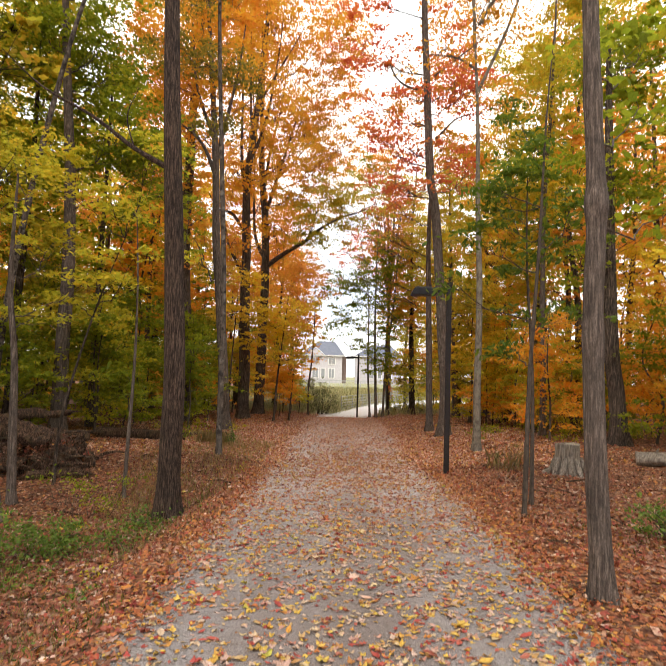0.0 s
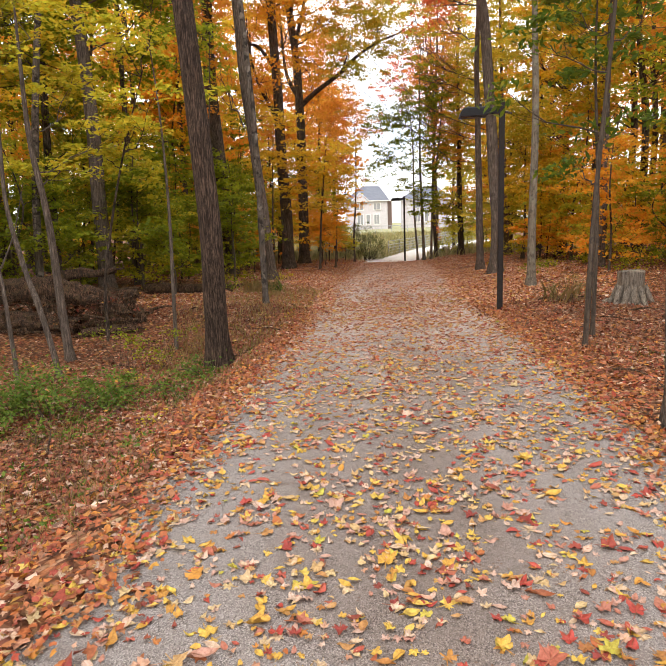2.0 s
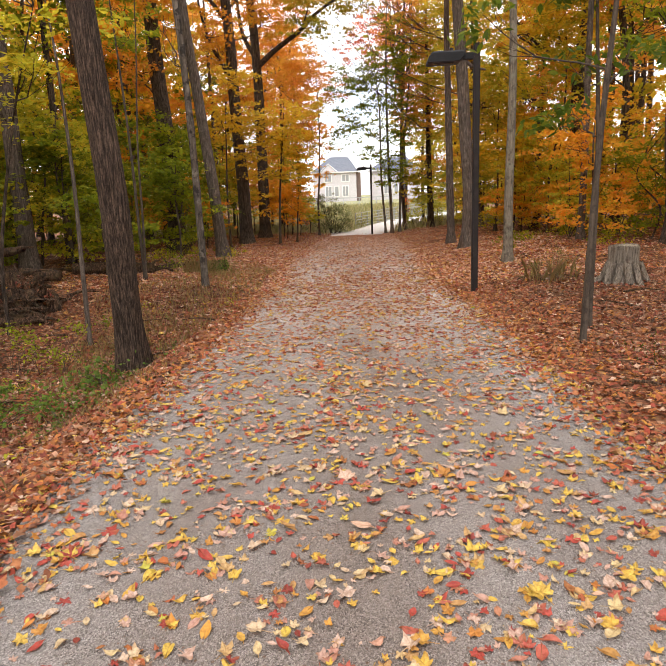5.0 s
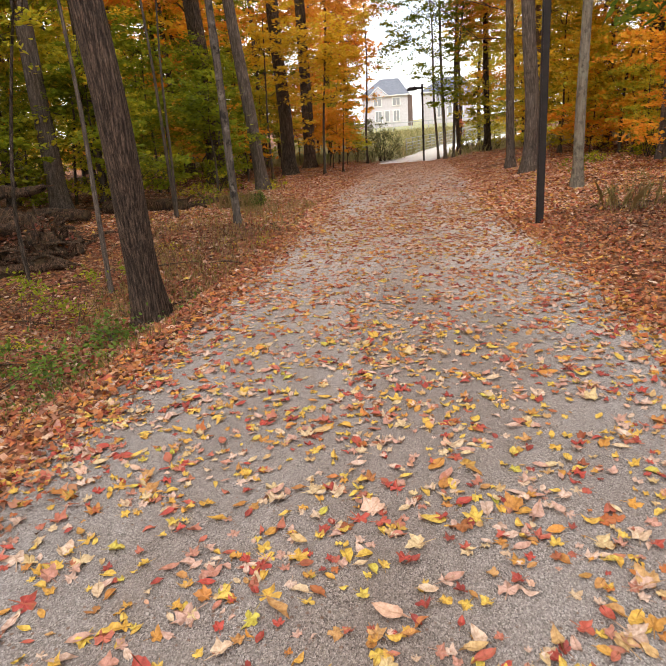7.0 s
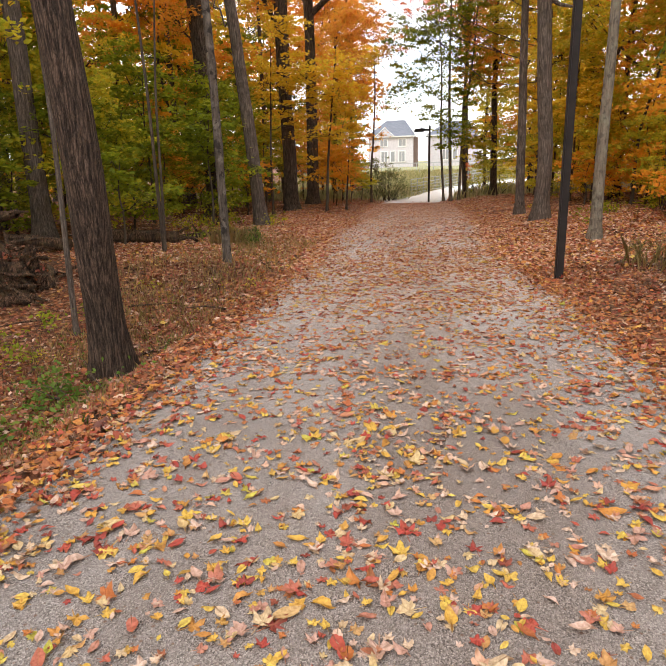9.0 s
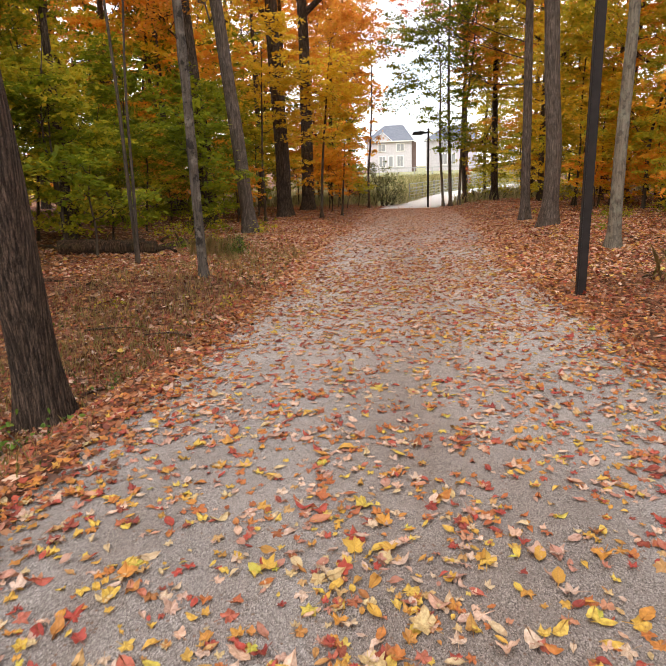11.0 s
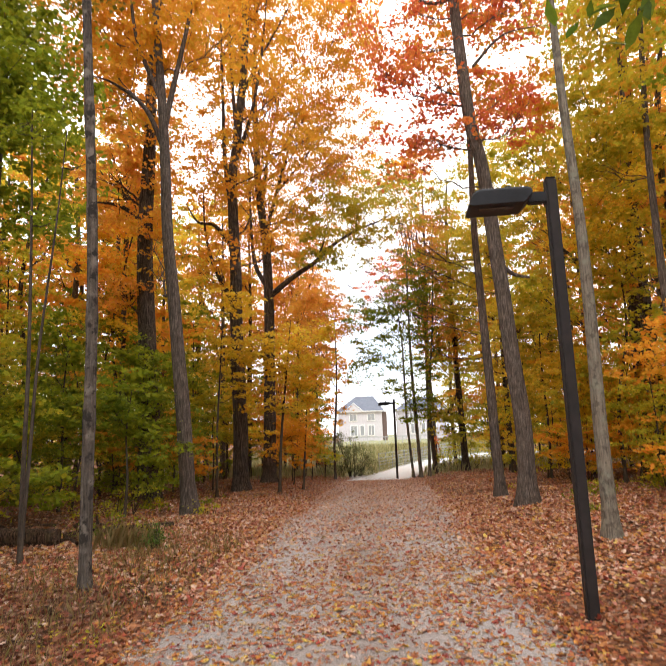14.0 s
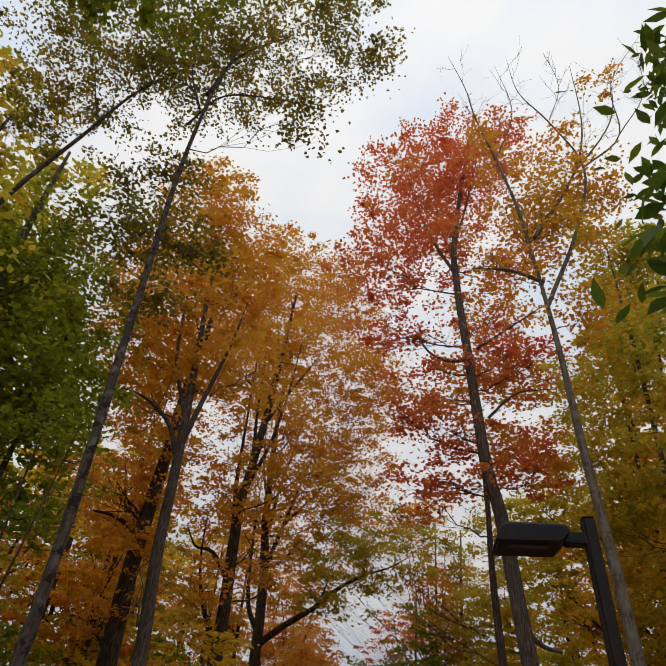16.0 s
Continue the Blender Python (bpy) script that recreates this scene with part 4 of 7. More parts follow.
tree("red_maple_tree", "tall grey maple with a bright red crown", 3.87, 19.65, [(1.8, 0.0, 0), (3.6, -0.13, 0), (5.7, -0.26, 0), (8.2, -0.46, 0), (9.5, -0.66, 0), (12.3, -0.82, 0), (16, -1.0, 0), (18, -0.97, 0), (22, -0.4, 0), (26, 0.3, 0)], 0.2,
     [(1.9, 19.9, 8.2, 0.9, 0.5, 0.8), (1.2, 19.9, 10.7, 0.9, 0.5, 0.7), (3.0, 19.9, 22.0, 1.8, 2.4, 0.9), (1.4, 19.9, 21.3, 2.0, 3.2, 1.0), (4.3, 19.9, 24.0, 2.0, 2.9, 0.9), (0.4, 19.9, 17.0, 1.9, 1.7, 1.0), (2.8, 19.9, 17.6, 2.0, 1.6, 0.8), (1.9, 19.9, 12.5, 1.2, 0.5, 0.8), (1.6, 19.9, 13.9, 1.2, 0.6, 0.6), (0.9, 20, 12.2, 0.9, 0.5, 0.6), (2.3, 20, 11.4, 0.9, 0.4, 0.6), (4.0, 20, 14.6, 1.0, 0.8, 0.5), (1.7, 19.9, 9.2, 1.1, 0.6, 1.1), (3.1, 19.9, 8.7, 1.1, 0.5, 1.0), (2.3, 19.9, 10.3, 1.4, 0.6, 1.0), (4.6, 20.2, 9.4, 1.0, 0.7, 1.0), (5.2, 20.2, 18.0, 1.4, 1.4, 0.8), (4.1, 19.9, 12.9, 1.1, 1.5, 0.7), (4.1, 19.9, 9.8, 0.8, 0.6, 0.9), (0.6, 20, 14.3, 1.2, 0.9, 0.8), (1.2, 20, 10.8, 0.9, 0.8, 0.8), (4.8, 20, 12.7, 1.0, 1.3, 0.7)],
     BARK_GREY, LEAF_RED, 0.11, 0.72, group="path-side trees", extra=[[(3.3, 19.7, 13.0, 0.05), (4.5, 19.7, 14.0, 0.03), (5.6, 19.7, 14.9, 0.01)], [(3.4, 19.7, 10.6, 0.045), (4.2, 19.7, 11.4, 0.03), (5.2, 19.7, 11.6, 0.01)], [(2.9, 19.65, 16.0, 0.07), (2.0, 19.7, 18.5, 0.04), (1.3, 19.7, 22, 0.012)], [(2.9, 19.65, 17.5, 0.06), (3.6, 19.7, 20.5, 0.04), (4.4, 19.7, 24.5, 0.01)], [(3.05, 19.65, 12.6, 0.07), (2.5, 19.7, 12.5, 0.055), (1.9, 19.75, 12.9, 0.04), (1.5, 19.8, 13.8, 0.02)], [(3.55, 19.65, 5.4, 0.07), (3.95, 19.7, 5.05, 0.05), (4.35, 19.75, 4.95, 0.03)]])
tree("beech_tree", "pale smooth-barked beech with thinning golden leaves", 3.98, 14.74, [(2, 0.0, 0), (4.5, 0.02, 0), (6.8, -0.05, 0), (9.6, -0.1, 0), (11.5, -0.18, 0), (12.6, -0.26, 0)], 0.112,
     [(4.4, 14.8, 12.3, 1.1, 1.2, 0.5), (4.7, 14.8, 9.9, 0.8, 0.9, 0.6), (3.1, 14.8, 11.1, 0.7, 0.7, 0.4), (4.4, 14.8, 14.2, 0.9, 1.0, 0.5), (5.2, 14.9, 15.4, 0.9, 1.0, 0.4), (3.5, 14.9, 16.2, 0.7, 0.9, 0.35), (6.2, 14.8, 18.4, 1.2, 1.6, 0.1), (3.4, 15.2, 14.0, 1.0, 1.0, 0.15), (4.5, 15.6, 13.5, 0.9, 0.8, 0.8), (5.4, 15.6, 14.4, 0.9, 0.7, 0.9), (6.1, 15.7, 15.0, 0.7, 0.6, 0.8)], BARK_PALE, LEAF_AMBER, 0.086, 0.8, group="path-side trees", fine=9,
     extra=[[(3.8, 14.8, 11.3, 0.05), (3.7, 14.8, 13.1, 0.04), (3.4, 14.8, 15.2, 0.03), (3.05, 14.8, 17.3, 0.02), (2.9, 14.8, 19.0, 0.012), (2.5, 14.8, 21.2, 0.005)], [(3.9, 14.8, 10.0, 0.05), (4.9, 14.8, 12.4, 0.04), (5.5, 14.8, 14.8, 0.03), (5.0, 14.8, 17.0, 0.018), (4.4, 14.8, 18.7, 0.01), (4.3, 14.8, 20.8, 0.004)], [(5.5, 14.8, 14.8, 0.028), (6.7, 14.8, 16.3, 0.022), (7.1, 14.8, 19.1, 0.014), (8.8, 14.8, 22.5, 0.004)], [(6.7, 14.8, 16.3, 0.018), (7.9, 14.8, 18.6, 0.012), (8.3, 14.8, 21.6, 0.004)], [(3.4, 14.8, 15.2, 0.02), (4.1, 14.8, 17.6, 0.012), (3.9, 14.8, 20.4, 0.004)], [(5.0, 14.8, 17.0, 0.014), (5.6, 14.8, 19.0, 0.009), (5.5, 14.8, 21.2, 0.004)], [(3.9, 14.74, 10.6, 0.05), (3.3, 14.8, 11.0, 0.035), (2.5, 14.8, 11.1, 0.015)], [(3.9, 14.74, 12.0, 0.05), (5.2, 14.8, 14.5, 0.035), (5.9, 14.9, 17.0, 0.022), (6.2, 14.9, 20.5, 0.006)], [(5.2, 14.8, 14.5, 0.03), (6.7, 14.9, 17.2, 0.018), (7.3, 14.9, 20, 0.006)]])
tree("oak_tree", "dark thick trunk among golden understorey", 8.96, 25.4, [(3, 0.0, 0), (6.3, 0.04, 0), (9, 0.34, 0), (13, 0.6, 0), (18, 0.6, 0)], 0.29,
     [(5.9, 25, 10.5, 1.1, 1.1), (5.7, 25, 8.2, 0.9, 1.1), (6.4, 26.5, 5.9, 1.1, 1.2), (8.2, 25.5, 12.2, 2.0, 1.9), (11.0, 24, 19.0, 2.0, 2.6), (9.6, 25.5, 8.8, 1.8, 1.8), (8.6, 26, 16, 2.4, 2.4)], BARK_DARK, LEAF_OLIVE, 0.13, 1.1, group="path-side trees",
     extra=[[(9.0, 25.4, 5.8, 0.16), (8.4, 25.4, 6.2, 0.13), (7.5, 25.4, 6.7, 0.09), (6.6, 25.4, 7.6, 0.03)]])
tree("maple_tree", "slim maple with olive-gold leaves", 7.26, 19.4, [(3, 0.02, 0), (5.7, -0.02, 0), (8.7, 0.05, 0), (12.4, 0.29, 0), (17.5, 0.5, 0)], 0.107,
     [(6.7, 21, 8.3, 1.6, 1.2), (7.6, 22.5, 6.2, 1.4, 1.4), (7.4, 19.6, 12.4, 1.5, 1.8), (7.4, 19.6, 9.3, 1.5, 1.5), (8.6, 20.5, 14.5, 1.6, 1.8), (6.2, 20.3, 8.2, 1.2, 1.1, 0.8), (8.3, 20, 17.2, 1.4, 1.2), (9.4, 20.3, 17.4, 1.3, 1.5), (7.6, 20, 18.4, 0.9, 0.8, 0.6)], BARK_GREY, LEAF_OLIVE, 0.12, 1.1, group="path-side trees")
tree("maple_tree", "sapling leaning with drooping green leaves over the path", 2.97, 6.75, [(2.0, 0.06, 0), (4.0, 0.19, 0), (6.0, 0.35, 0.2), (7.5, 0.5, 0.3)], 0.037,
     [(2.5, 7.2, 4.8, 0.6, 0.4, 0.7), (3.2, 7.2, 5.2, 0.75, 0.4, 0.7), (2.5, 7.3, 3.8, 0.6, 0.35, 0.7), (3.3, 7.2, 3.6, 0.8, 0.38, 0.7), (3.5, 7.3, 2.8, 0.7, 0.25, 0.7), (2.9, 7.2, 2.15, 0.6, 0.16, 0.8), (1.95, 7.4, 3.25, 0.35, 0.2, 0.7),
      (2.85, 8.4, 5.2, 0.32, 0.3, 1.2), (2.95, 8.4, 4.7, 0.34, 0.25, 1.5), (3.35, 8.4, 6.2, 0.4, 0.6, 0.6), (3.9, 7.6, 4.4, 0.8, 0.5, 0.7)], BARK_YOUNG, LEAF_ASH, 0.125, 1.7, 0.34, "path-side trees", 0.3, 10, 1.0, shape=ASH, knots=((0.5, 0.16), (0.95, 0.2), (1.5, 0.16), (2.1, 0.18), (2.8, 0.16)))
tree("maple_tree", "slim second sapling stem beside the path", 3.3, 7.5, [(2.0, 0.0, 0), (4.0, -0.1, 0), (5.5, -0.1, 0)], 0.035, [(3.4, 7.9, 5.4, 0.6, 0.4, 0.6)], BARK_YOUNG, LEAF_GREEN, 0.12, 0.9, 0.26, "path-side trees", 0.3, 8, shape=OVAL)
tree("maple_tree", "grey maple standing behind a pile of rotten logs", -8.0, 15.3, [(2.5, 0.0, 0), (4.9, 0.03, 0), (7.8, -0.1, 0), (9.4, -0.25, 0), (13.2, -0.6, 0), (17, -0.8, 0)], 0.225,
     [(-7.1, 15.3, 13.9, 1.4, 1.2, 0.5), (-6.2, 15.3, 9.0, 1.2, 1.6), (-7.2, 15.3, 11.6, 1.0, 0.8, 0.5), (-9.4, 15.6, 12.0, 1.8, 1.8), (-8.8, 16, 8.0, 1.6, 1.2), (-5.9, 16, 8.2, 1.1, 1.4), (-7.3, 16, 10.9, 0.9, 1.2, 0.6), (-9.9, 17.5, 14.3, 2.0, 1.7)], BARK_GREY, LEAF_GREEN, 0.12, 1.1, group="path-side trees")
tree("maple_tree", "crooked young grey maple beside the log pile", -5.45, 8.4, [(1.0, -0.05, 0), (2.6, -0.13, 0), (4, -0.3, 0), (6, -0.3, 0)], 0.085,
     [(-5.5, 9, 2.7, 1.0, 0.25, 0.7), (-6.0, 10.5, 4.4, 1.1, 0.45, 0.7), (-6.8, 10.5, 6.2, 0.8, 0.8, 0.7), (-4.6, 9, 3.3, 0.6, 0.2, 0.6)], BARK_GREY, LEAF_LIME, 0.11, 1.8, 0.34, "path-side trees", 0.25, 10, 0.5, shape=OVAL)
tree("maple_tree", "thin crooked sapling leaning away from the path", -4.88, 7.06, [(0.6, -0.1, 0), (1.25, -0.24, 0), (1.8, -0.42, 0.05), (2.8, -0.62, 0.1), (4.2, -0.66, 0.2), (5.4, -0.9, 0.3)], 0.05,
     [(-6.0, 7.6, 4.4, 0.7, 0.22, 0.6), (-5.3, 7.5, 5.2, 0.6, 0.25, 0.5)], BARK_GREY, LEAF_LIME, 0.1, 1.3, 0.34, "path-side trees", 0.3, 10, 0.5, shape=OVAL, knots=((1.3, 0.2), (2.1, 0.15)))
tree("maple_tree", "thin bare sapling stem in the ditch", -5.28, 6.6, [(0.8, -0.03, 0), (1.5, -0.06, 0), (3, -0.25, 0.1), (4.6, -0.2, 0.1)], 0.035,
     [(-5.6, 7.0, 4.2, 0.6, 0.2, 0.5)], BARK_GREY, LEAF_LIME, 0.1, 1.2, 0.3, "path-side trees", 0.3, 8, 0.5, shape=OVAL, extra=[[(-5.33, 6.6, 1.0, 0.015), (-5.1, 6.65, 1.5, 0.01), (-4.9, 6.7, 2.2, 0.004)], [(-5.4, 6.6, 1.8, 0.014), (-5.8, 6.6, 2.4, 0.009), (-6.0, 6.7, 3.1, 0.004)]])
tree("maple_tree", "thin dark sapling bent to one side, yellow-green leaves", -5.3, 9.6, [(1.2, 0.05, 0), (2.4, 0.3, 0), (3.8, 0.7, 0), (5.2, 1.2, 0)], 0.035,
     [(-3.5, 8.4, 3.7, 0.8, 0.22, 0.7), (-3.6, 9.2, 5.9, 1.0, 0.25, 0.7), (-4.4, 9.4, 4.9, 0.8, 0.3, 0.8), (-5.4, 9.8, 5.6, 0.9, 0.5, 0.8), (-4.2, 9.2, 3.4, 0.9, 0.2, 0.9), (-5.2, 9.6, 3.1, 0.9, 0.2, 0.9)], BARK_DARK, LEAF_LIME, 0.11, 2.0, 0.34, "path-side trees", 0.3, 8, 0.5, shape=OVAL)
tree("maple_tree", "thin sapling stem with a few leaves", -3.76, 9.17, [(1.2, 0.03, 0), (2.6, 0.07, 0), (4.2, 0.04, 0), (5.5, -0.05, 0)], 0.04, [(-3.9, 9.3, 4.8, 0.6, 0.3, 0.5)], BARK_GREY, LEAF_LIME, 0.11, 0.9, 0.28, "path-side trees", 0.3, 8, shape=OVAL)
tree("maple_tree", "tall green-leaved maple in the thick of the wood", -10.8, 17.6, [(4, 0.1, 0), (9, 0.3, 0), (15, 0.2, 0)], 0.15,
     [(-10.1, 18, 9.2, 1.8, 1.6), (-9.9, 18, 12.3, 2.2, 1.8), (-11, 18, 6.4, 1.8, 1.3), (-9.3, 17.5, 5.0, 1.2, 0.9), (-12.5, 19, 8.5, 2.0, 1.8), (-12.6, 18.5, 12.0, 2.0, 2.0), (-10.6, 17.4, 3.2, 1.5, 0.8)], BARK_DARK, LEAF_GREEN, 0.115, 0.9, group="path-side trees")
tree("maple_tree", "yellow-green maple behind the log pile", -12.6, 13.6, [(4, 0.1, 0), (8, 0.2, 0), (13, 0.3, 0)], 0.13,
     [(-12, 14, 6.5, 1.8, 1.4), (-12, 14.5, 9.5, 2.0, 1.6), (-11.6, 13.6, 4.0, 1.6, 1.0), (-10.6, 13.8, 7.6, 1.4, 1.2), (-12.4, 14, 12, 1.8, 1.6)], BARK_DARK, LEAF_LIME, 0.115, 0.9, group="path-side trees")
tree("maple_tree", "straight dark young maple in the undergrowth", -8.19, 17.95, [(3, 0.03, 0), (6, 0.06, 0), (10, 0.1, 0), (13, 0.1, 0)], 0.12, [(-8.3, 18, 9.4, 1.6, 1.4), (-7.6, 18, 6.6, 1.2, 1.0), (-8.2, 18.2, 12, 1.6, 1.5)], BARK_DARK, LEAF_GREEN, 0.13, 1.1, group="path-side trees")
tree("maple_tree", "pair of thin sapling stems with green leaves", -4.43, 13.7, [(1.4, -0.02, 0), (3, -0.03, 0), (5, -0.1, 0), (7, -0.2, 0)], 0.038, [(-4.8, 14, 6.6, 0.9, 0.6, 0.8), (-4.4, 14.2, 5.0, 0.8, 0.4, 0.7)], BARK_YOUNG, LEAF_GREEN, 0.11, 1.6, 0.34, "path-side trees", 0.3, 8, shape=OVAL)
tree("maple_tree", "thin sapling stem beside another", -4.38, 13.62, [(1.4, 0.06, 0), (3, 0.12, 0), (5, 0.3, 0), (6.5, 0.4, 0)], 0.03, [(-3.9, 14.2, 5.9, 0.7, 0.4, 0.7)], BARK_YOUNG, LEAF_GREEN, 0.11, 1.6, 0.34, "path-side trees", 0.3, 8, shape=OVAL)
tree("maple_tree", "dark trunk behind the stump", 8.71, 23.9, [(4, 0, 0), (8, -0.03, 0), (14, 0.1, 0)], 0.2, [(8.4, 23.5, 9.5, 1.8, 1.6), (7.4, 23.5, 7.0, 1.4, 1.0)], BARK_DARK, LEAF_GOLD, 0.13, 1.0, group="path-side trees")
tree("oak_tree", "thick dark trunk by the cut log", 8.46, 16.0, [(1.5, -0.1, 0), (3, -0.25, 0), (7, -0.3, 0), (13, -0.3, 0)], 0.25, [(8.6, 16.3, 8.4, 2.0, 1.6), (7.6, 16, 5.4, 1.0, 0.8, 0.7), (8.8, 16.4, 12, 2.0, 1.8)], BARK_DARK, LEAF_GREEN, 0.13, 1.0, group="path-side trees")
tree("maple_tree", "slender grey-stemmed maple at the wood's edge", 2.36, 38.4, [(3, -0.1, 0), (6, -0.2, 0), (10, -0.2, 0), (13, -0.1, 0)], 0.1,
     [(0.3, 37, 6.0, 1.3, 1.0, 1.0), (-0.3, 37, 7.9, 1.6, 1.1, 0.8), (-0.6, 37, 5.0, 0.9, 0.8, 0.8), (0.9, 37, 4.2, 0.9, 0.9, 0.9), (1.5, 37, 7.4, 1.4, 1.6, 1.0), (1.9, 37.5, 3.0, 1.0, 1.2, 0.9), (2.2, 37.5, 9.8, 1.5, 1.6, 0.8), (0.6, 36.5, 7.2, 1.2, 0.9, 0.7), (1.7, 38, 16.0, 1.8, 1.3, 0.5)], BARK_PALE, LEAF_GREEN, 0.125, 0.9, group="path-side trees")
tree("maple_tree", "slim stem of a clump at the wood's edge", 1.98, 38.6, [(3.4, -0.22, 0), (8, -0.3, 0), (12, -0.9, 0)], 0.075, [(1.6, 38.6, 9.0, 1.0, 1.4, 0.4), (2.7, 38, 5.2, 1.2, 1.3, 1.0), (2.9, 38.3, 7.4, 1.2, 1.3, 1.0), (2.7, 38, 3.2, 1.0, 1.0, 1.0), (3.4, 38.5, 9.4, 1.2, 1.2, 0.8)], BARK_PALE, LEAF_GREEN, 0.12, 0.95, group="path-side trees", sides=8)
tree("maple_tree", "slim stem of a clump at the wood's edge", 2.84, 38.9, [(4, 0.15, 0), (8, 0.6, 0), (13, 0.9, 0)], 0.085, [(3.8, 38.5, 6.1, 1.6, 1.8, 0.8), (2.4, 38, 16.4, 1.6, 1.4, 0.8), (0.7, 39, 16.5, 2.4, 1.2, 0.7), (-1.2, 39, 14.0, 1.6, 1.2, 0.6), (3.8, 38.9, 8.0, 1.2, 1.6, 0.5), (4.0, 39, 11.5, 1.4, 1.8, 0.3)], BARK_PALE, LEAF_ORANGE, 0.12, group="path-side trees", sides=8)
tree("maple_tree", "straight maple with mixed yellow and green leaves", 4.85, 39.5, [(5.3, -0.14, 0), (10, -0.2, 0), (13, -0.23, 0), (17, 0, 0)], 0.19,
     [(4.1, 38, 14.5, 1.4, 1.6, 0.8), (4.9, 38, 11.2, 1.2, 1.6), (5.0, 37.5, 7.6, 1.2, 1.5), (3.9, 38.5, 2.4, 1.1, 1.3), (4.3, 39.5, 6.2, 1.5, 2.2), (4.3, 39.5, 12.0, 1.6, 2.4), (3.9, 38.5, 2.3, 1.2, 1.3), (5.8, 39.5, 9.5, 1.6, 2.0)], BARK_DARK, LEAF_OLIVE, 0.13, 1.0, group="path-side trees")
tree("maple_tree", "thin stem at the path's far edge with orange leaves", -2.1, 37.5, [(2, 0.0, 0), (3.5, 0.13, 0), (6, 0.24, 0), (9, 0.2, 0)], 0.07,
     [(-2.9, 37, 8.9, 1.8, 1.2), (-3.2, 37, 6.2, 1.6, 1.2), (-1.1, 39.5, 8.0, 1.0, 1.3, 0.8), (-2.6, 37.5, 8.0, 1.7, 1.7, 0.9), (-3.6, 35, 7.4, 1.4, 1.4, 0.9), (-2.2, 37.5, 4.5, 1.0, 1.2, 0.8), (-1.9, 37.5, 2.6, 0.7, 0.9, 0.6)], BARK_GREY, LEAF_FLAME, 0.125, 0.8, group="path-side trees", sides=8)
tree("maple_tree", "bare-twigged maple with a few red leaves", 3.3, 40.5, [(4, -0.2, 0), (8, -0.1, 0), (13, 0.1, 0), (18, 0.2, 0)], 0.13,
     [(3.1, 39, 10.9, 1.3, 1.0, 1.0), (2.8, 40, 12.2, 1.8, 1.6, 0.7), (3.2, 40, 16.0, 1.8, 2.6, 0.06), (3.7, 38.5, 13.6, 1.5, 1.5, 0.7), (3.4, 39.5, 8.5, 1.3, 1.4, 0.8), (2.4, 40, 10.4, 1.3, 1.2, 0.6), (4.5, 40, 10.5, 1.4, 1.5, 0.9)], BARK_GREY, LEAF_FLAME, 0.13, group="path-side trees", sides=8, extra=bare_limbs(3.2, 40.5, 7, 18, 12, 2.6))
tree("maple_tree", "slender maple with thin pink-red leaves and bare twigs", 3.9, 48.5, [(4, 0.0, 0), (8, -0.2, 0), (13, -0.3, 0), (17, -0.4, 0)], 0.13,
     [(2.0, 49, 13.5, 2.5, 1.9, 0.5), (3.9, 49, 15.9, 1.9, 2.8, 0.4), (1.8, 47, 11.6, 1.5, 1.6, 0.6), (4.4, 48, 9.5, 1.6, 1.8, 0.7), (0.2, 48, 12.2, 1.6, 1.2, 0.4)], BARK_GREY, LEAF_RED, 0.13, 1.1, group="path-side trees", sides=8, extra=bare_limbs(3.7, 48.5, 8, 19, 14, 3.2))
tree("maple_tree", "orange maple beyond the bough", -5.2, 44.5, [(4, 0.1, 0), (9, 0.3, 0), (14, 0.4, 0)], 0.16,
     [(-4.9, 45, 12.3, 2.1, 2.0), (-3.4, 44, 9.6, 1.6, 2.2), (-5.4, 44, 10.9, 1.7, 1.6), (-4.2, 44, 14.2, 1.9, 1.6), (-3.6, 44.5, 6.8, 1.3, 1.4, 0.8)], BARK_DARK, LEAF_FLAME, 0.13, 1.2, group="path-side trees", sides=8, extra=bare_limbs(-4.8, 44.5, 8, 16, 6, 2.4))
tree("maple_tree", "flame-orange maple behind the big dark trunks", -7.4, 40.5, [(5, 0.1, 0), (10, 0.2, 0), (17, 0.1, 0)], 0.17,
     [(-7.5, 40, 11, 2.2, 2.0, 0.9), (-6.5, 40, 14, 2.0, 1.8, 0.9), (-8.6, 40, 14.5, 2.0, 2.0, 0.9), (-5.6, 42, 17, 2.0, 1.6, 0.7), (-6.4, 40.5, 8.2, 1.5, 1.4, 0.8)], BARK_DARK, LEAF_FLAME, 0.13, 1.0, group="path-side trees", sides=9)
tree("maple_tree", "amber-leaved maple deeper in the wood", 8.7, 29.6, [(4, 0.0, 0), (8, 0.1, 0), (13, 0.2, 0)], 0.14,
     [(7.8, 30, 8.8, 1.7, 1.6, 0.8), (10, 28.5, 10.9, 1.7, 1.7, 0.8), (9.9, 28.5, 7.5, 1.3, 1.2, 0.8), (7.6, 30, 11.6, 1.1, 1.2, 0.8)], BARK_DARK, LEAF_AMBER, 0.125, 1.0, group="path-side trees", sides=9)
tree("maple_tree", "young gold-leaved maple under the big dark trunks", -5.0, 25.6, [(2, 0.0, 0), (4, 0.1, 0), (6, 0.2, 0)], 0.05,
     [(-5.0, 25.5, 4.6, 1.0, 1.1), (-4.0, 26.3, 3.4, 1.0, 0.9), (-4.4, 25.8, 6.0, 1.0, 0.8)], BARK_TWIG, LEAF_GOLD, 0.12, 1.0, 0.36, "path-side trees", 0.4, 8, 0.5)
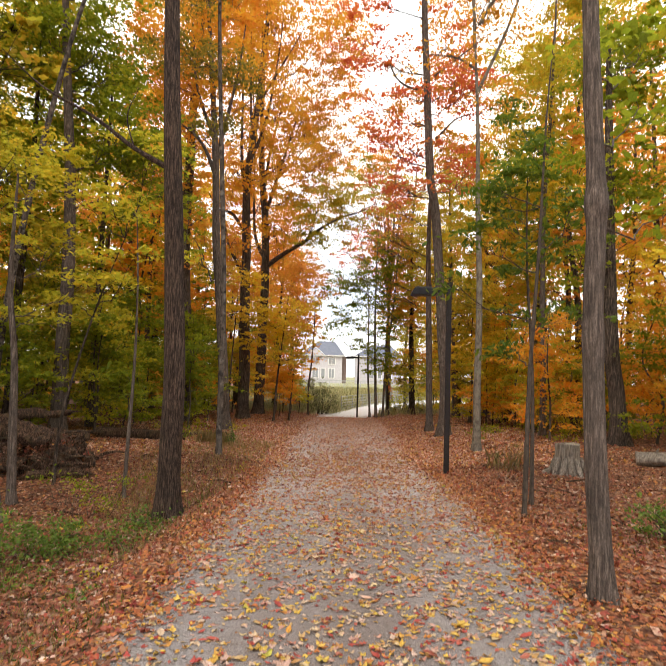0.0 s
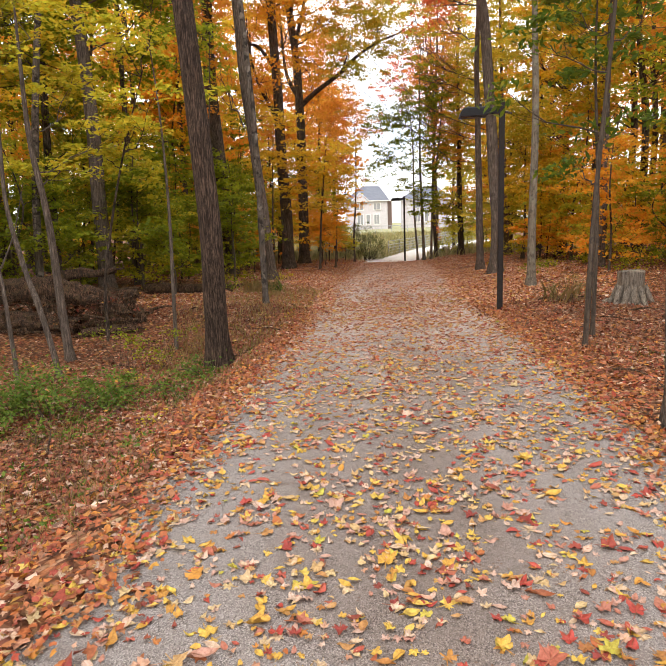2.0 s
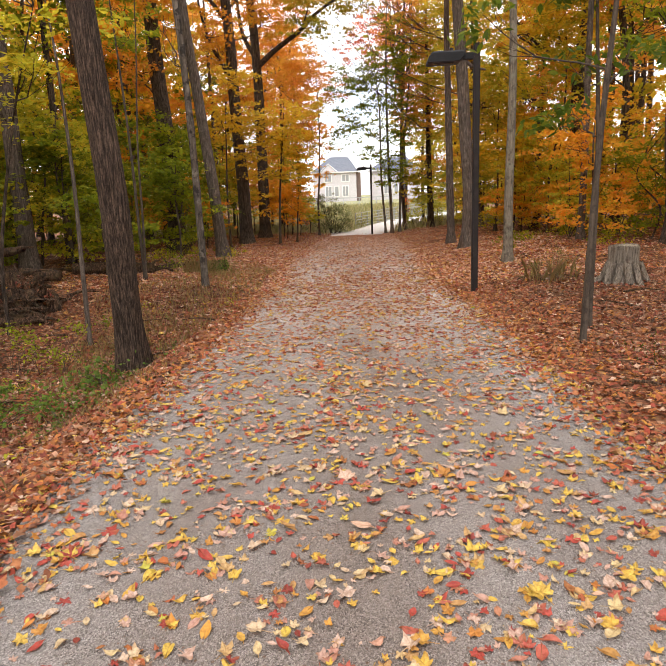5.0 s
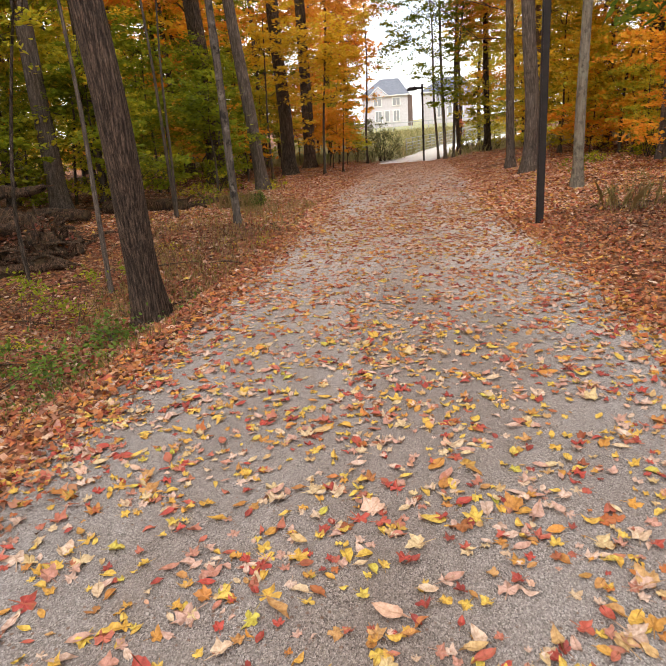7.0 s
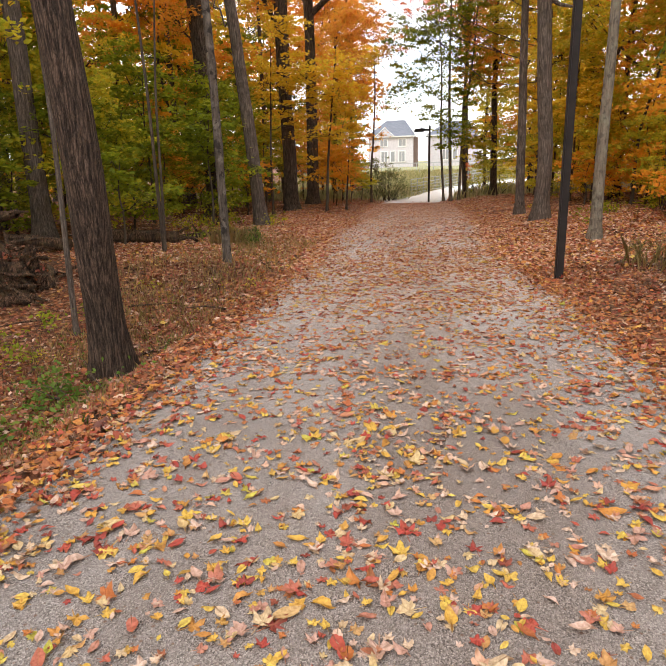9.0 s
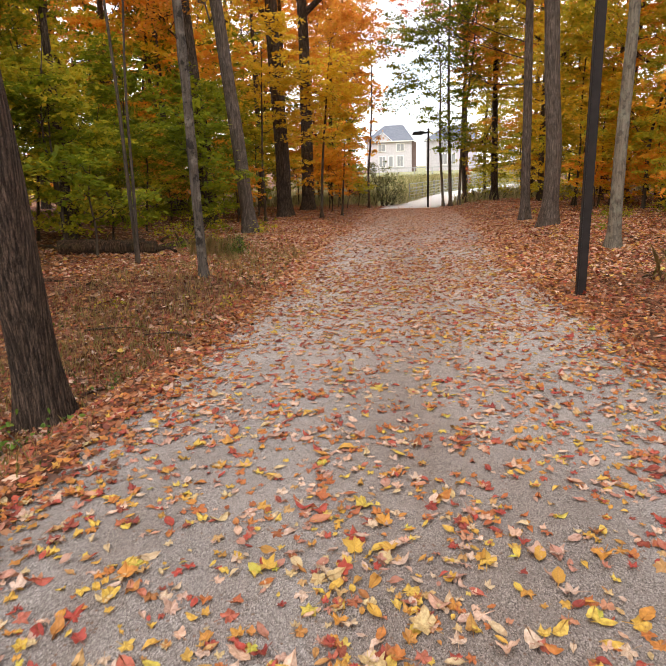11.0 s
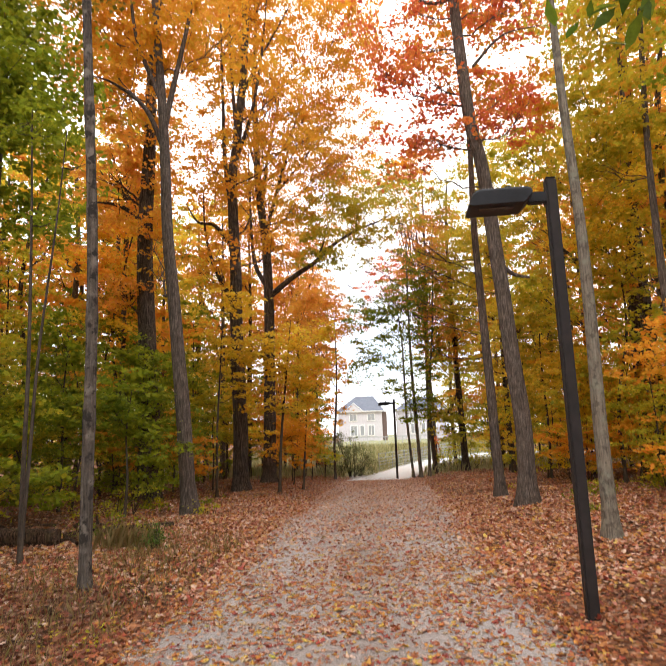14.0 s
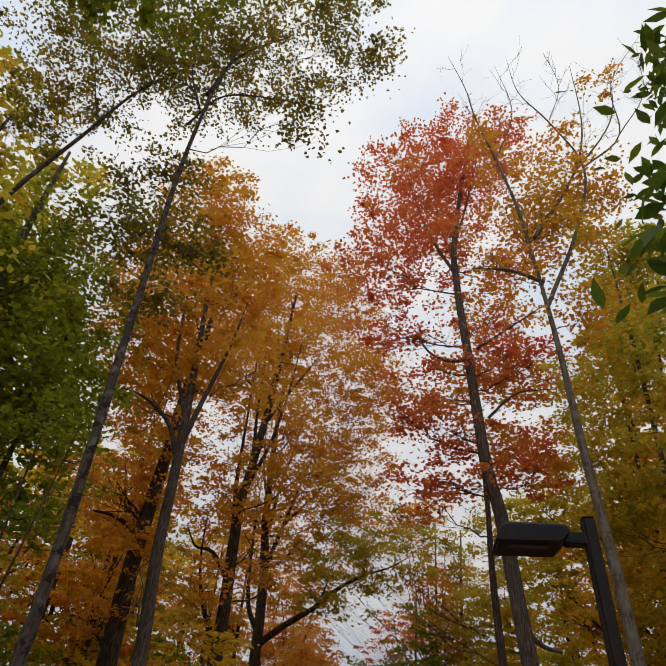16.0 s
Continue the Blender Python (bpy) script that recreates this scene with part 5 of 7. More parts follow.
tree("maple_tree", "young maple with a spreading golden crown", -3.0, 26.2, [(2, 0.1, 0), (4, 0.3, 0), (6, 0.5, 0)], 0.06,
     [(-2.7, 26.2, 3.9, 1.6, 0.9, 1.2), (-2.0, 26.0, 4.9, 1.1, 0.6, 1.0), (-3.9, 26, 4.7, 1.2, 0.8, 1.0), (-1.7, 26.2, 3.0, 0.8, 0.6, 0.8), (-2.9, 26.0, 2.6, 1.2, 0.6, 0.7)], BARK_TWIG, LEAF_GOLD, 0.12, 1.5, 0.4, "path-side trees", 0.4, 8, 0.5)
tree("maple_tree", "young maple with orange leaves low over the verge", -2.5, 28.4, [(1.5, 0.1, 0), (3, 0.2, 0)], 0.05,
     [(-2.3, 28.4, 2.2, 1.0, 1.0, 1.0), (-3.0, 28.4, 1.4, 1.0, 0.8, 0.8)], BARK_TWIG, LEAF_ORANGE, 0.115, 1.0, 0.36, "path-side trees", 0.4, 8, 0.5)
for sx, sy, label, col, hh in ((6.9, 26.5, "golden understorey sapling beneath tall trees", LEAF_GOLD, 3.3), (9.3, 26.2, "golden understorey sapling beside a dark trunk", LEAF_GOLD, 2.6), (6.2, 24.6, "low orange-leaved sapling beneath tall trees", LEAF_ORANGE, 1.3), (9.9, 24.0, "golden sapling among dark trunks", LEAF_GOLD, 3.0),
                               (6.6, 28.5, "slender olive-leaved sapling beneath tall trees", LEAF_OLIVE, 5.4), (-7.2, 16.0, "green-leaved understorey sapling among trunks", LEAF_GREEN, 2.8), (-8.2, 13.2, "green understorey sapling by the logs", LEAF_GREEN, 1.9), (-5.0, 18.4, "green understorey sapling near the path", LEAF_GREEN, 2.4),
                               (-5.7, 14.6, "low green-leaved sapling by a log", LEAF_GREEN, 1.5), (-7.4, 20.0, "green sapling in the undergrowth", LEAF_GREEN, 3.6), (-6.4, 23.0, "green sapling beneath the maples", LEAF_GREEN, 3.6), (-6.0, 28.5, "yellow-green sapling under the dark maples", LEAF_LIME, 2.9), (-3.6, 36.0, "low orange-leaved sapling at the wood's edge", LEAF_ORANGE, 2.2), (-2.8, 38.8, "low yellow-green sapling at the wood's edge", LEAF_LIME, 1.7), (-4.8, 35.0, "orange-leaved sapling at the wood's edge", LEAF_FLAME, 2.8), (-3.3, 31.2, "low orange-leaved sapling beside the path", LEAF_ORANGE, 1.4), (-5.4, 30.2, "golden sapling beneath the dark maples", LEAF_GOLD, 2.9), (-3.8, 33.9, "orange sapling beneath the dark maples", LEAF_ORANGE, 2.2), (-6.3, 33.4, "golden sapling beneath the dark maples", LEAF_GOLD, 3.3), (-3.0, 34.8, "low yellow-green sapling beside the path", LEAF_LIME, 1.4), (-10.5, 19.5, "tall yellow-green sapling among trunks", LEAF_LIME, 5.2),
                               (-8.6, 25.5, "flame-orange sapling beneath tall maples", LEAF_FLAME, 1.8), (-7.2, 27.5, "orange sapling beneath tall maples", LEAF_ORANGE, 2.2), (-9.8, 27, "flame-orange sapling deep in the wood", LEAF_FLAME, 2.6), (-5.7, 24.4, "low orange sapling beneath tall maples", LEAF_ORANGE, 1.6), (-11, 24, "golden sapling deep in the wood", LEAF_GOLD, 2.6)):
    w = 0.8 + 0.16 * hh
    tree("sapling", label, sx, sy, [(0.4 * hh, 0.05, 0), (0.8 * hh, 0.0, 0), (1.2 * hh, 0.1, 0)], 0.022 + 0.006 * hh, [(sx - 0.3, sy, ground_z(sx, sy) + hh, w, 0.3 * hh), (sx + 0.4, sy + 0.2, ground_z(sx, sy) + hh * 0.7, w * 0.9, 0.22 * hh), (sx, sy - 0.2, ground_z(sx, sy) + hh * 1.2, w * 0.7, 0.22 * hh)],
         BARK_TWIG, col, 0.12, 1.2, 0.36, "understorey saplings", 0.4, 7, 0.5)


# ---- the wood behind ----
def wood_tree(name, label, bark, paint, masses, r, tall, leaf, density, clump):
    return tree(name, label, 0, -60, [(tall * 0.3, rng.normal(0, 0.2), 0), (tall * 0.6, rng.normal(0, 0.4), 0), (tall, rng.normal(0, 0.5), 0)], r, [(a, -60 + b, ground_z(0, -60) + c, d, e) for a, b, c, d, e in masses], bark, paint, leaf, density, clump, "trees of the wood", 0.2, 9)


TALL = [(0.9, 0.3, 8.5, 2.8, 2.0), (-1.6, -0.3, 11, 2.9, 2.2), (1.4, -0.8, 13.5, 2.9, 2.3), (-0.8, 1.0, 16, 2.8, 2.3), (0.3, 0, 19, 2.3, 2.0), (-0.5, -1.4, 7.0, 1.8, 1.2)]
LOW = [(0.8, 0.2, 3.2, 1.9, 1.1), (-1.1, -0.5, 4.8, 2.0, 1.2), (0.5, 0.6, 6.6, 1.8, 1.3), (-0.2, 0, 8.6, 1.3, 1.2), (-0.3, 0.8, 2.0, 1.4, 0.7)]
SPEC = [("orange maple of the wood", BARK_DARK, LEAF_FLAME), ("golden maple of the wood", BARK_GREY, LEAF_GOLD), ("olive-leaved tree of the wood", BARK_DARK, LEAF_OLIVE), ("green-leaved tree of the wood", BARK_DARK, LEAF_GREEN)]
UNDER = [("low green tree of the understorey", BARK_DARK, LEAF_GREEN), ("low golden tree of the understorey", BARK_TWIG, LEAF_GOLD), ("low yellow-green tree of the understorey", BARK_TWIG, LEAF_LIME), ("low orange tree of the understorey", BARK_TWIG, LEAF_ORANGE)]
near_kinds = [wood_tree("forest_tree", a, b, c, TALL, 0.19, 19.5, 0.212, 0.5, 0.62) for a, b, c in SPEC]
low_kinds = [wood_tree("understorey_tree", a, b, c, LOW, 0.07, 9, 0.145, 0.75, 0.5) for a, b, c in UNDER]
BUSH = [(0.5, 0.0, 0.9, 1.3, 0.5), (-0.6, 0.3, 1.8, 1.5, 0.6), (0.5, -0.4, 2.8, 1.4, 0.65), (0.0, 0.2, 3.8, 1.0, 0.6), (-0.9, -0.5, 3.2, 0.9, 0.5)]
bush_kinds = [wood_tree("understorey_tree", a.replace("low", "bushy"), b, c, BUSH, 0.04, 4.4, 0.1, 0.8, 0.4) for a, b, c in UNDER]
far_kinds = [wood_tree("forest_tree", a, b, c, TALL, 0.24, 19.5, 0.37, 0.6, 0.9) for a, b, c in SPEC]
screen_kinds = [wood_tree("understorey_tree", a.replace("low", "leafy"), b, c, BUSH, 0.06, 4.6, 0.28, 0.75, 0.6) for a, b, c in UNDER]


def stand(pool, mix_left, mix_right, count, apart, fits, low=0.8, high=1.15, mix_near=()):
    """Trees set out over the wood, none nearer to another than apart; mix_near stands on the bank of the first stretch."""
    spots = []
    for _ in range(6000):
        x, y = stands.uniform(-48, 48), stands.uniform(-24, 92)
        if not fits(x, y) or any((x - a) ** 2 + (y - b) ** 2 < apart * apart for a, b in spots):
            continue
        spots.append((x, y))
        size = stands.uniform(low, high)
        copy_thing(pool[stands.choice(mix_left if x < 0 else mix_near if mix_near and y < 19 else mix_right)], pose(x, y, ground_z(x, y) - 0.08, stands.uniform(-2, 2), stands.uniform(-2, 2), stands.uniform(0, 360)) @ Matrix.Diagonal((size, size, size, 1)))
        if len(spots) >= count:
            break


def gap(x, y):
    """The open view along the path and out to the meadow and the houses."""
    return -0.075 * y - 1.2 < x < 0.05 * y + 2.6


def near_wood(x, y):
    return 0 < y < 46 and (x < -9.4 or x > 10.2) and abs(x) < 24


def far_wood(x, y):
    # Trees at y < -4 are never in view; added to close off light.
    return (y < -4 and abs(x) > 7) or (abs(x) >= 24 and y < 60) or (46 <= y < 92 and not gap(x, y) and (x < 0 or x > 0.06 * y + 3))


def under_wood(x, y):
    return 15 < y < 44 and (-17 < x < -8.4 or 7.4 < x < 17) or (1 < y < 15 and (-15 < x < -8.6 or 9.5 < x < 16))


stand(near_kinds, [2, 1, 0, 3, 2, 0], [1], 25, 3.2, lambda x, y: near_wood(x, y) and x < 0)
stand(near_kinds, [0], [1, 0, 0, 0, 1], 17, 3.6, lambda x, y: near_wood(x, y) and x > 0, mix_near=[2, 3, 2, 3, 1])
stand(low_kinds, [2, 3, 2, 0, 0, 0], [1, 3, 2, 3, 1], 34, 2.4, under_wood, 0.6, 1.1, [0, 3, 0, 2, 1])
stand(bush_kinds, [0, 2, 0, 0, 2, 0], [1, 3, 3, 2, 1, 3], 58, 1.6, lambda x, y: (16 < y < 30 and (-12 < x < -5.4 - 0.02 * y or 6.2 < x < 12)) or (5 < y < 16 and (-13 < x < -8.8 or 9.6 < x < 13)), 0.55, 1.1, [0, 0, 3, 0, 2, 3])
stand(far_kinds, [0, 1, 3, 2], [1, 2, 0, 3], 46, 4.8, far_wood)
stand(screen_kinds, [0, 2, 3, 0, 1], [1, 2, 3, 1, 0], 100, 2.4, lambda x, y: (18 < y < 58 and 13 < abs(x) < 42) or (29 < y < 45 and x > 7) or (44 < y < 70 and (x < -6 - 0.03 * y or 7.5 + 0.05 * y < x < 42)), 0.7, 1.2)
for x, y, k in ((-5.2, 36.5, 3), (-6.6, 40.5, 0), (-8.2, 34.5, 2), (-9.6, 44, 1), (-5.0, 43.5, 2), (-7.6, 31, 0), (6.2, 33.5, 1), (7.6, 37.5, 2), (9.2, 32.5, 1), (6.8, 43, 0), (10.2, 41, 3), (5.9, 47.5, 2), (8.2, 51, 1), (12, 46, 2), (-7, 49, 1), (-11, 38, 3), (-4.0, 40.0, 2), (-3.9, 44.5, 0), (-10, 40.5, 2), (-12.5, 35, 0), (-13, 43, 2), (13.5, 38, 2), (5.2, 43.8, 2), (-6, 54, 3), (-8, 60, 1), (7.5, 58, 2), (10, 55, 3)):
    size = stands.uniform(0.55, 0.85)
    copy_thing(low_kinds[k], pose(x, y, ground_z(x, y) - 0.08, 0, 0, stands.uniform(0, 360)) @ Matrix.Diagonal((size, size, size, 1)))
for x, y, k, size in ((6.6, 35.5, 2, 0.8), (9.3, 31.5, 1, 0.8), (9.6, 38.5, 2, 0.9), (7.8, 44.5, 1, 0.8), (5.7, 53, 2, 0.75), (-6.6, 45.5, 0, 0.8), (-4.6, 51, 0, 0.75), (-8.5, 39, 1, 0.85), (-11, 33, 0, 0.8)):
    copy_thing(near_kinds[k], pose(x, y, ground_z(x, y) - 0.08, 0, 0, stands.uniform(0, 360)) @ Matrix.Diagonal((size, size, size, 1)))
for x, y, k, size in ((-14.5, 16.5, 2, 0.9), (-15.5, 25, 3, 1.1), (-17.5, 20, 2, 1.2), (-18.5, 29, 2, 1.2)):
    copy_thing(low_kinds[k], pose(x, y, ground_z(x, y) - 0.08, 0, 0, stands.uniform(0, 360)) @ Matrix.Diagonal((size, size, size, 1)))
for x, y, k, size in ((-6.2, 46, 3, 1.4), (-8.2, 42, 3, 1.3), (-9.5, 48, 2, 1.5), (-5.8, 52, 3, 1.4), (-10.5, 30, 3, 1.3), (8.2, 48, 2, 1.4), (7.0, 40.5, 3, 1.2)):
    copy_thing(low_kinds[k], pose(x, y, ground_z(x, y) - 0.08, 0, 0, stands.uniform(0, 360)) @ Matrix.Diagonal((size, size, size, 1)))
for x, y, k, size in ((-14, 32, 1, 0.85), (-17, 38, 0, 0.9), (-20, 31, 2, 0.9), (-23, 37, 1, 1.0), (-16, 46, 0, 1.0), (-21, 45, 2, 1.0), (-26, 41, 0, 1.0), (-12.5, 49, 0, 0.9), (15, 36, 2, 0.9), (19, 42, 1, 1.0), (13, 50, 2, 0.9), (22, 33, 2, 1.0)):
    copy_thing(far_kinds[k], pose(x, y, ground_z(x, y) - 0.08, 0, 0, stands.uniform(0, 360)) @ Matrix.Diagonal((size, size, size, 1)))
# The pattern trees go to the unseen stand behind the start.
for k, kind in enumerate(near_kinds + low_kinds + bush_kinds + far_kinds + screen_kinds):
    x, y = (-46 + 6 * k, -32 - 4 * (k % 3))
    kind.matrix_world = pose(x, y, ground_z(x, y) - 0.08, 0, 0, 40 * k)


# ---- street lamps ----
def street_lamp(x, y, z, height, label):
    ob = thing("street_lamp", (x, y, z), label, "street lamp", "lamps along the path")
    bm = boxed(-0.055, 0.055, -0.055, 0.055, -0.05, height, bevel=0.016)
    pole = part("pole", bm, POLE_METAL, ob, "square dark brown metal pole")
    part("cap", boxed(-0.05, 0.05, -0.05, 0.05, height, height + 0.008, bevel=0.003), LAMP_METAL, pole)
    part("arm", boxed(-0.24, -0.055, -0.05, 0.05, height - 0.25, height - 0.14, bevel=0.01), LAMP_METAL, ob)
    bm = bmesh.new()
    side = [(-0.215, -0.16), (-0.225, -0.215), (-0.3, -0.288), (-0.82, -0.298), (-0.845, -0.285), (-0.82, -0.2), (-0.77, -0.128), (-0.72, -0.115), (-0.27, -0.115), (-0.23, -0.13)]
    rings = [[bm.verts.new((px * k + (1 - k) * -0.53, py, height + pz - drop * (1 if pz > -0.2 else 0))) for px, pz in side] for py, k, drop in ((-0.18, 0.97, 0.03), (-0.165, 1.0, 0.008), (-0.08, 1.0, 0), (0.08, 1.0, 0), (0.165, 1.0, 0.008), (0.18, 0.97, 0.03))]
    for ra, rb in zip(rings, rings[1:]):
        for i in range(len(side)):
            bm.faces.new((ra[i], ra[(i + 1) % len(side)], rb[(i + 1) % len(side)], rb[i]))
    bm.faces.new(rings[0]), bm.faces.new(rings[-1])
    bmesh.ops.recalc_face_normals(bm, faces=bm.faces[:])
    bmesh.ops.bevel(bm, geom=bm.edges[:], offset=0.004, segments=1, affect="EDGES")
    head = part("lamp_head", bm, LAMP_METAL, ob, "black shoebox lamp head")
    part("lens", boxed(-0.74, -0.4, -0.1, -0.02, height - 0.304, height - 0.29), LAMP_LENS, head, "dark grey lamp lens")
    bm = bmesh.new()
    bmesh.ops.create_cone(bm, cap_ends=True, segments=14, radius1=0.038, radius2=0.03, depth=0.07, matrix=Matrix.Translation((-0.42, 0, height - 0.085)))
    part("light_sensor", bm, LAMP_METAL, head, "round light sensor")
    return ob


street_lamp(2.566, 11.2, -0.4, 4.2, "dark square-pole street lamp standing in leaf litter")
street_lamp(1.1, 37.4, ground_z(1.1, 37.4) - 0.02, 4.1, "dark street lamp where the wood opens to the meadow")


# ---- stump and logs ----
def stump(x, y, z, r, h):
    ob = thing("tree_stump", (x, y, z), "weathered grey sawn tree stump with spreading roots", "stump")
    turn = np.linspace(0, 2 * np.pi, 40, endpoint=False)
    rows, levels = [], [(-0.05, 1.5), (0.04, 1.36), (0.12, 1.2), (0.22, 1.07), (0.36, 1.0), (0.5, 0.97), (h - 0.03, 0.98), (h, 0.93)]
    for lift, wide in levels:
        low = max(0.0, 1 - lift / 0.3)
        ring = r * wide * (1 + 0.05 * np.sin(3 * turn + 1) + 0.03 * np.sin(7 * turn + 2 * lift) + low * 0.16 * np.sin(9 * turn + 0.6) + 0.012 * np.sin(19 * turn))
        rows.append(np.stack([ring * np.cos(turn), ring * np.sin(turn), np.full(40, lift) + (0.012 * np.sin(2 * turn) if lift >= h - 0.03 else 0)], 1))
    top = rows[-1]
    rows.append(top * (0.86, 0.86, 1) - (0, 0, 0.012))
    v = np.concatenate(rows)
    f = [(40 * k + i, 40 * k + (i + 1) % 40, 40 * k + 40 + (i + 1) % 40, 40 * k + 40 + i) for k in range(len(rows) - 1) for i in range(40)]
    part("bole", mesh_fans("bole", v, f), WOOD_WEATHERED, ob)
    inner = rows[-1] * (1.01, 1.01, 1) - (0, 0, 0.004)
    v = np.concatenate([inner, [(0.01, 0.02, h - 0.035)]])
    part("sawn_top", mesh_fans("sawn_top", v, [(i, (i + 1) % 40, 40) for i in range(40)], False), WOOD_CUT, ob, "grey sawn top")
    for k in range(11):
        a = k / 11 * 2 * math.pi + stands.uniform(-0.18, 0.18)
        far, thick = r * stands.uniform(1.7, 2.5), stands.uniform(0.055, 0.085)
        bend = stands.uniform(-0.25, 0.25)
        spots_ = [(0.86, 0.42, 0), (1.14, 0.27, 0), (1.42, 0.13, 0.4), (far / r * 0.85, 0.06, 0.8), (far / r, -0.04, 1)]
        line = smooth_line([(r * m * math.cos(a + bend * q), r * m * math.sin(a + bend * q), up) for m, up, q in spots_], 4)
        v, f = tube(line, np.linspace(thick, thick * 0.5, len(line)), 9, 0.16)
        part("root", mesh_fans("root", v, f), WOOD_WEATHERED, ob)


stump(5.1, 10.95, floor_z(5.1, 10.95) - 0.05, 0.255, 0.73)


def log(name, label, ends, r, bark, group="", knots=2):
    a, b = (np.array([x, y, floor_z(x, y) + r * 0.75 + up]) for x, y, up in ends)
    ob = thing(name, a, label, "log", group)
    line = smooth_line([(0, 0, 0), (b - a) * 0.35 + (0, 0, 0.03), (b - a) * 0.7 + (0, 0.03, 0), b - a], 5)
    v, f = tube(line, np.linspace(r, r * 0.82, len(line)), 14, 0.13)
    part("bark", mesh_fans("bark", v, f), bark, ob)
    for end, way in ((v[:14], -1), (v[-14:], 1)):
        mid = end.mean(0)
        axis = (b - a) / np.linalg.norm(b - a) * way
        cap = np.concatenate([mid + (end - mid) * 0.97 - axis * 0.004, mid + (end - mid) * 0.55 - axis * 0.012, [mid - axis * 0.02]])
        faces = [(i, (i + 1) % 14, 14 + (i + 1) % 14, 14 + i) for i in range(14)] + [(14 + i, 14 + (i + 1) % 14, 28, 28) for i in range(14)]
        part("sawn_end", mesh_fans("sawn_end", cap, faces, False), WOOD_CUT if bark is WOOD_WEATHERED else WOOD_ROTTEN, ob)
    for k in range(knots):
        at = line[3 + 4 * k]
        v, f = tube([at, at + (0.03, -0.06, r * 1.15), at + (0.05, -0.1, r * 1.5)], [r * 0.22, r * 0.16, r * 0.1], 7, 0.1)
        part("broken_branch", mesh_fans("broken_branch", v, f), bark, ob)
    return ob


def rotten(label, spots_, radii, splinters=5):
    """A decayed, broken trunk that lies in a bend, with torn ends."""
    base = np.array([spots_[0][0], spots_[0][1], floor_z(*spots_[0][:2])])
    ob = thing("rotten_log", base, label, "log", "log pile")
    line = smooth_line([np.array((x, y, floor_z(x, y) + up)) - base for x, y, up in spots_], 7)
    wide = np.interp(np.linspace(0, 1, len(line)), np.linspace(0, 1, len(radii)), radii)
    v, f = tube(line, wide, 16, 0.3)
    v = v + np.array([noise.noise_vector(Vector(p) * 3.5) * 0.1 + noise.noise_vector(Vector(p) * 11.0) * 0.05 for p in v])
    part("bark", mesh_fans("bark", v, f), WOOD_ROTTEN, ob)
    for at, way in ((line[0], line[0] - line[2]), (line[-1], line[-1] - line[-3])):
        way = way / np.linalg.norm(way)
        for _ in range(splinters):
            off = np.array([stands.uniform(-1, 1), stands.uniform(-1, 1), stands.uniform(-1, 1)]) * wide[0] * 0.55
            far = stands.uniform(0.1, 0.3)
            v, f = tube([at + off - way * 0.12, at + off + way * far * 0.6, at + off * 1.2 + way * far], [0.035, 0.022, 0.006], 5, 0.2)
            part("splinter", mesh_fans("splinter", v, f), WOOD_ROTTEN, ob)
    return ob


def root_mass(x, y, r, h):
    """The upturned foot of a fallen tree: a lump of earth and wood with roots on all sides."""
    ob = thing("uprooted_stump", (x, y, floor_z(x, y) - 0.05), "decayed uprooted stump with tangled dark roots", "stump", "log pile")
    bm = bmesh.new()
    bmesh.ops.create_icosphere(bm, subdivisions=4, radius=1.0)
    for v in bm.verts:
        p = v.co.copy()
        v.co = Vector((p.x * r * 1.2, p.y * r * 0.8, max(-0.1, p.z) * h)) * (1 + 0.45 * noise.noise(p * 2.2) + 0.28 * noise.noise(p * 6.0) + 0.12 * noise.noise(p * 14.0))
    part("earth", bm, WOOD_ROTTEN, ob, "dark crumbling wood and earth")
    for _ in range(26):
        a, e = stands.uniform(0, 2 * math.pi), stands.uniform(-0.1, 1.2)
        way = np.array([math.cos(a) * math.cos(e) * r * 1.1, math.sin(a) * math.cos(e) * r * 0.75, max(0.05, math.sin(e) * h)])
        far, droop = stands.uniform(1.25, 1.75), stands.uniform(-0.12, 0.12)
        side = np.array([-math.sin(a), math.cos(a), 0.3]) * stands.uniform(-0.25, 0.25)
        line = smooth_line([way * 0.6, way * 1.0 + side * 0.3, way * (0.5 + far / 2) + side * 0.7 + (0, 0, droop), way * far + side + (0, 0, droop - 0.1)], 4)
        v, f = tube(line, np.linspace(stands.uniform(0.03, 0.07), 0.01, len(line)), 7, 0.2)
        part("root", mesh_fans("root", v, f), WOOD_ROTTEN, ob)


rotten("rotten mossy log on top of a pile", [(-8.6, 10.9, 0.5), (-7.2, 10.9, 0.62), (-6.2, 10.8, 0.55), (-5.6, 10.7, 0.38)], [0.1, 0.17, 0.12, 0.15, 0.08])
rotten("dark hollow log at the foot of a pile", [(-8.4, 10.2, 0.16), (-7.2, 10.25, 0.2), (-6.2, 10.2, 0.15)], [0.12, 0.18, 0.13, 0.16])
rotten("broken rotten log across a pile", [(-6.6, 11.5, 0.3), (-5.9, 11.0, 0.5), (-5.2, 10.4, 0.2)], [0.13, 0.15, 0.1])
rotten("short crumbling log in the litter", [(-6.0, 9.95, 0.08), (-5.3, 10.1, 0.12), (-4.9, 10.05, 0.06)], [0.09, 0.12, 0.08], 3)
rotten("bent dead bough propped on the pile", [(-8.0, 11.6, 0.3), (-7.0, 11.6, 0.8), (-5.9, 11.4, 0.95)], [0.07, 0.09, 0.05], 2)
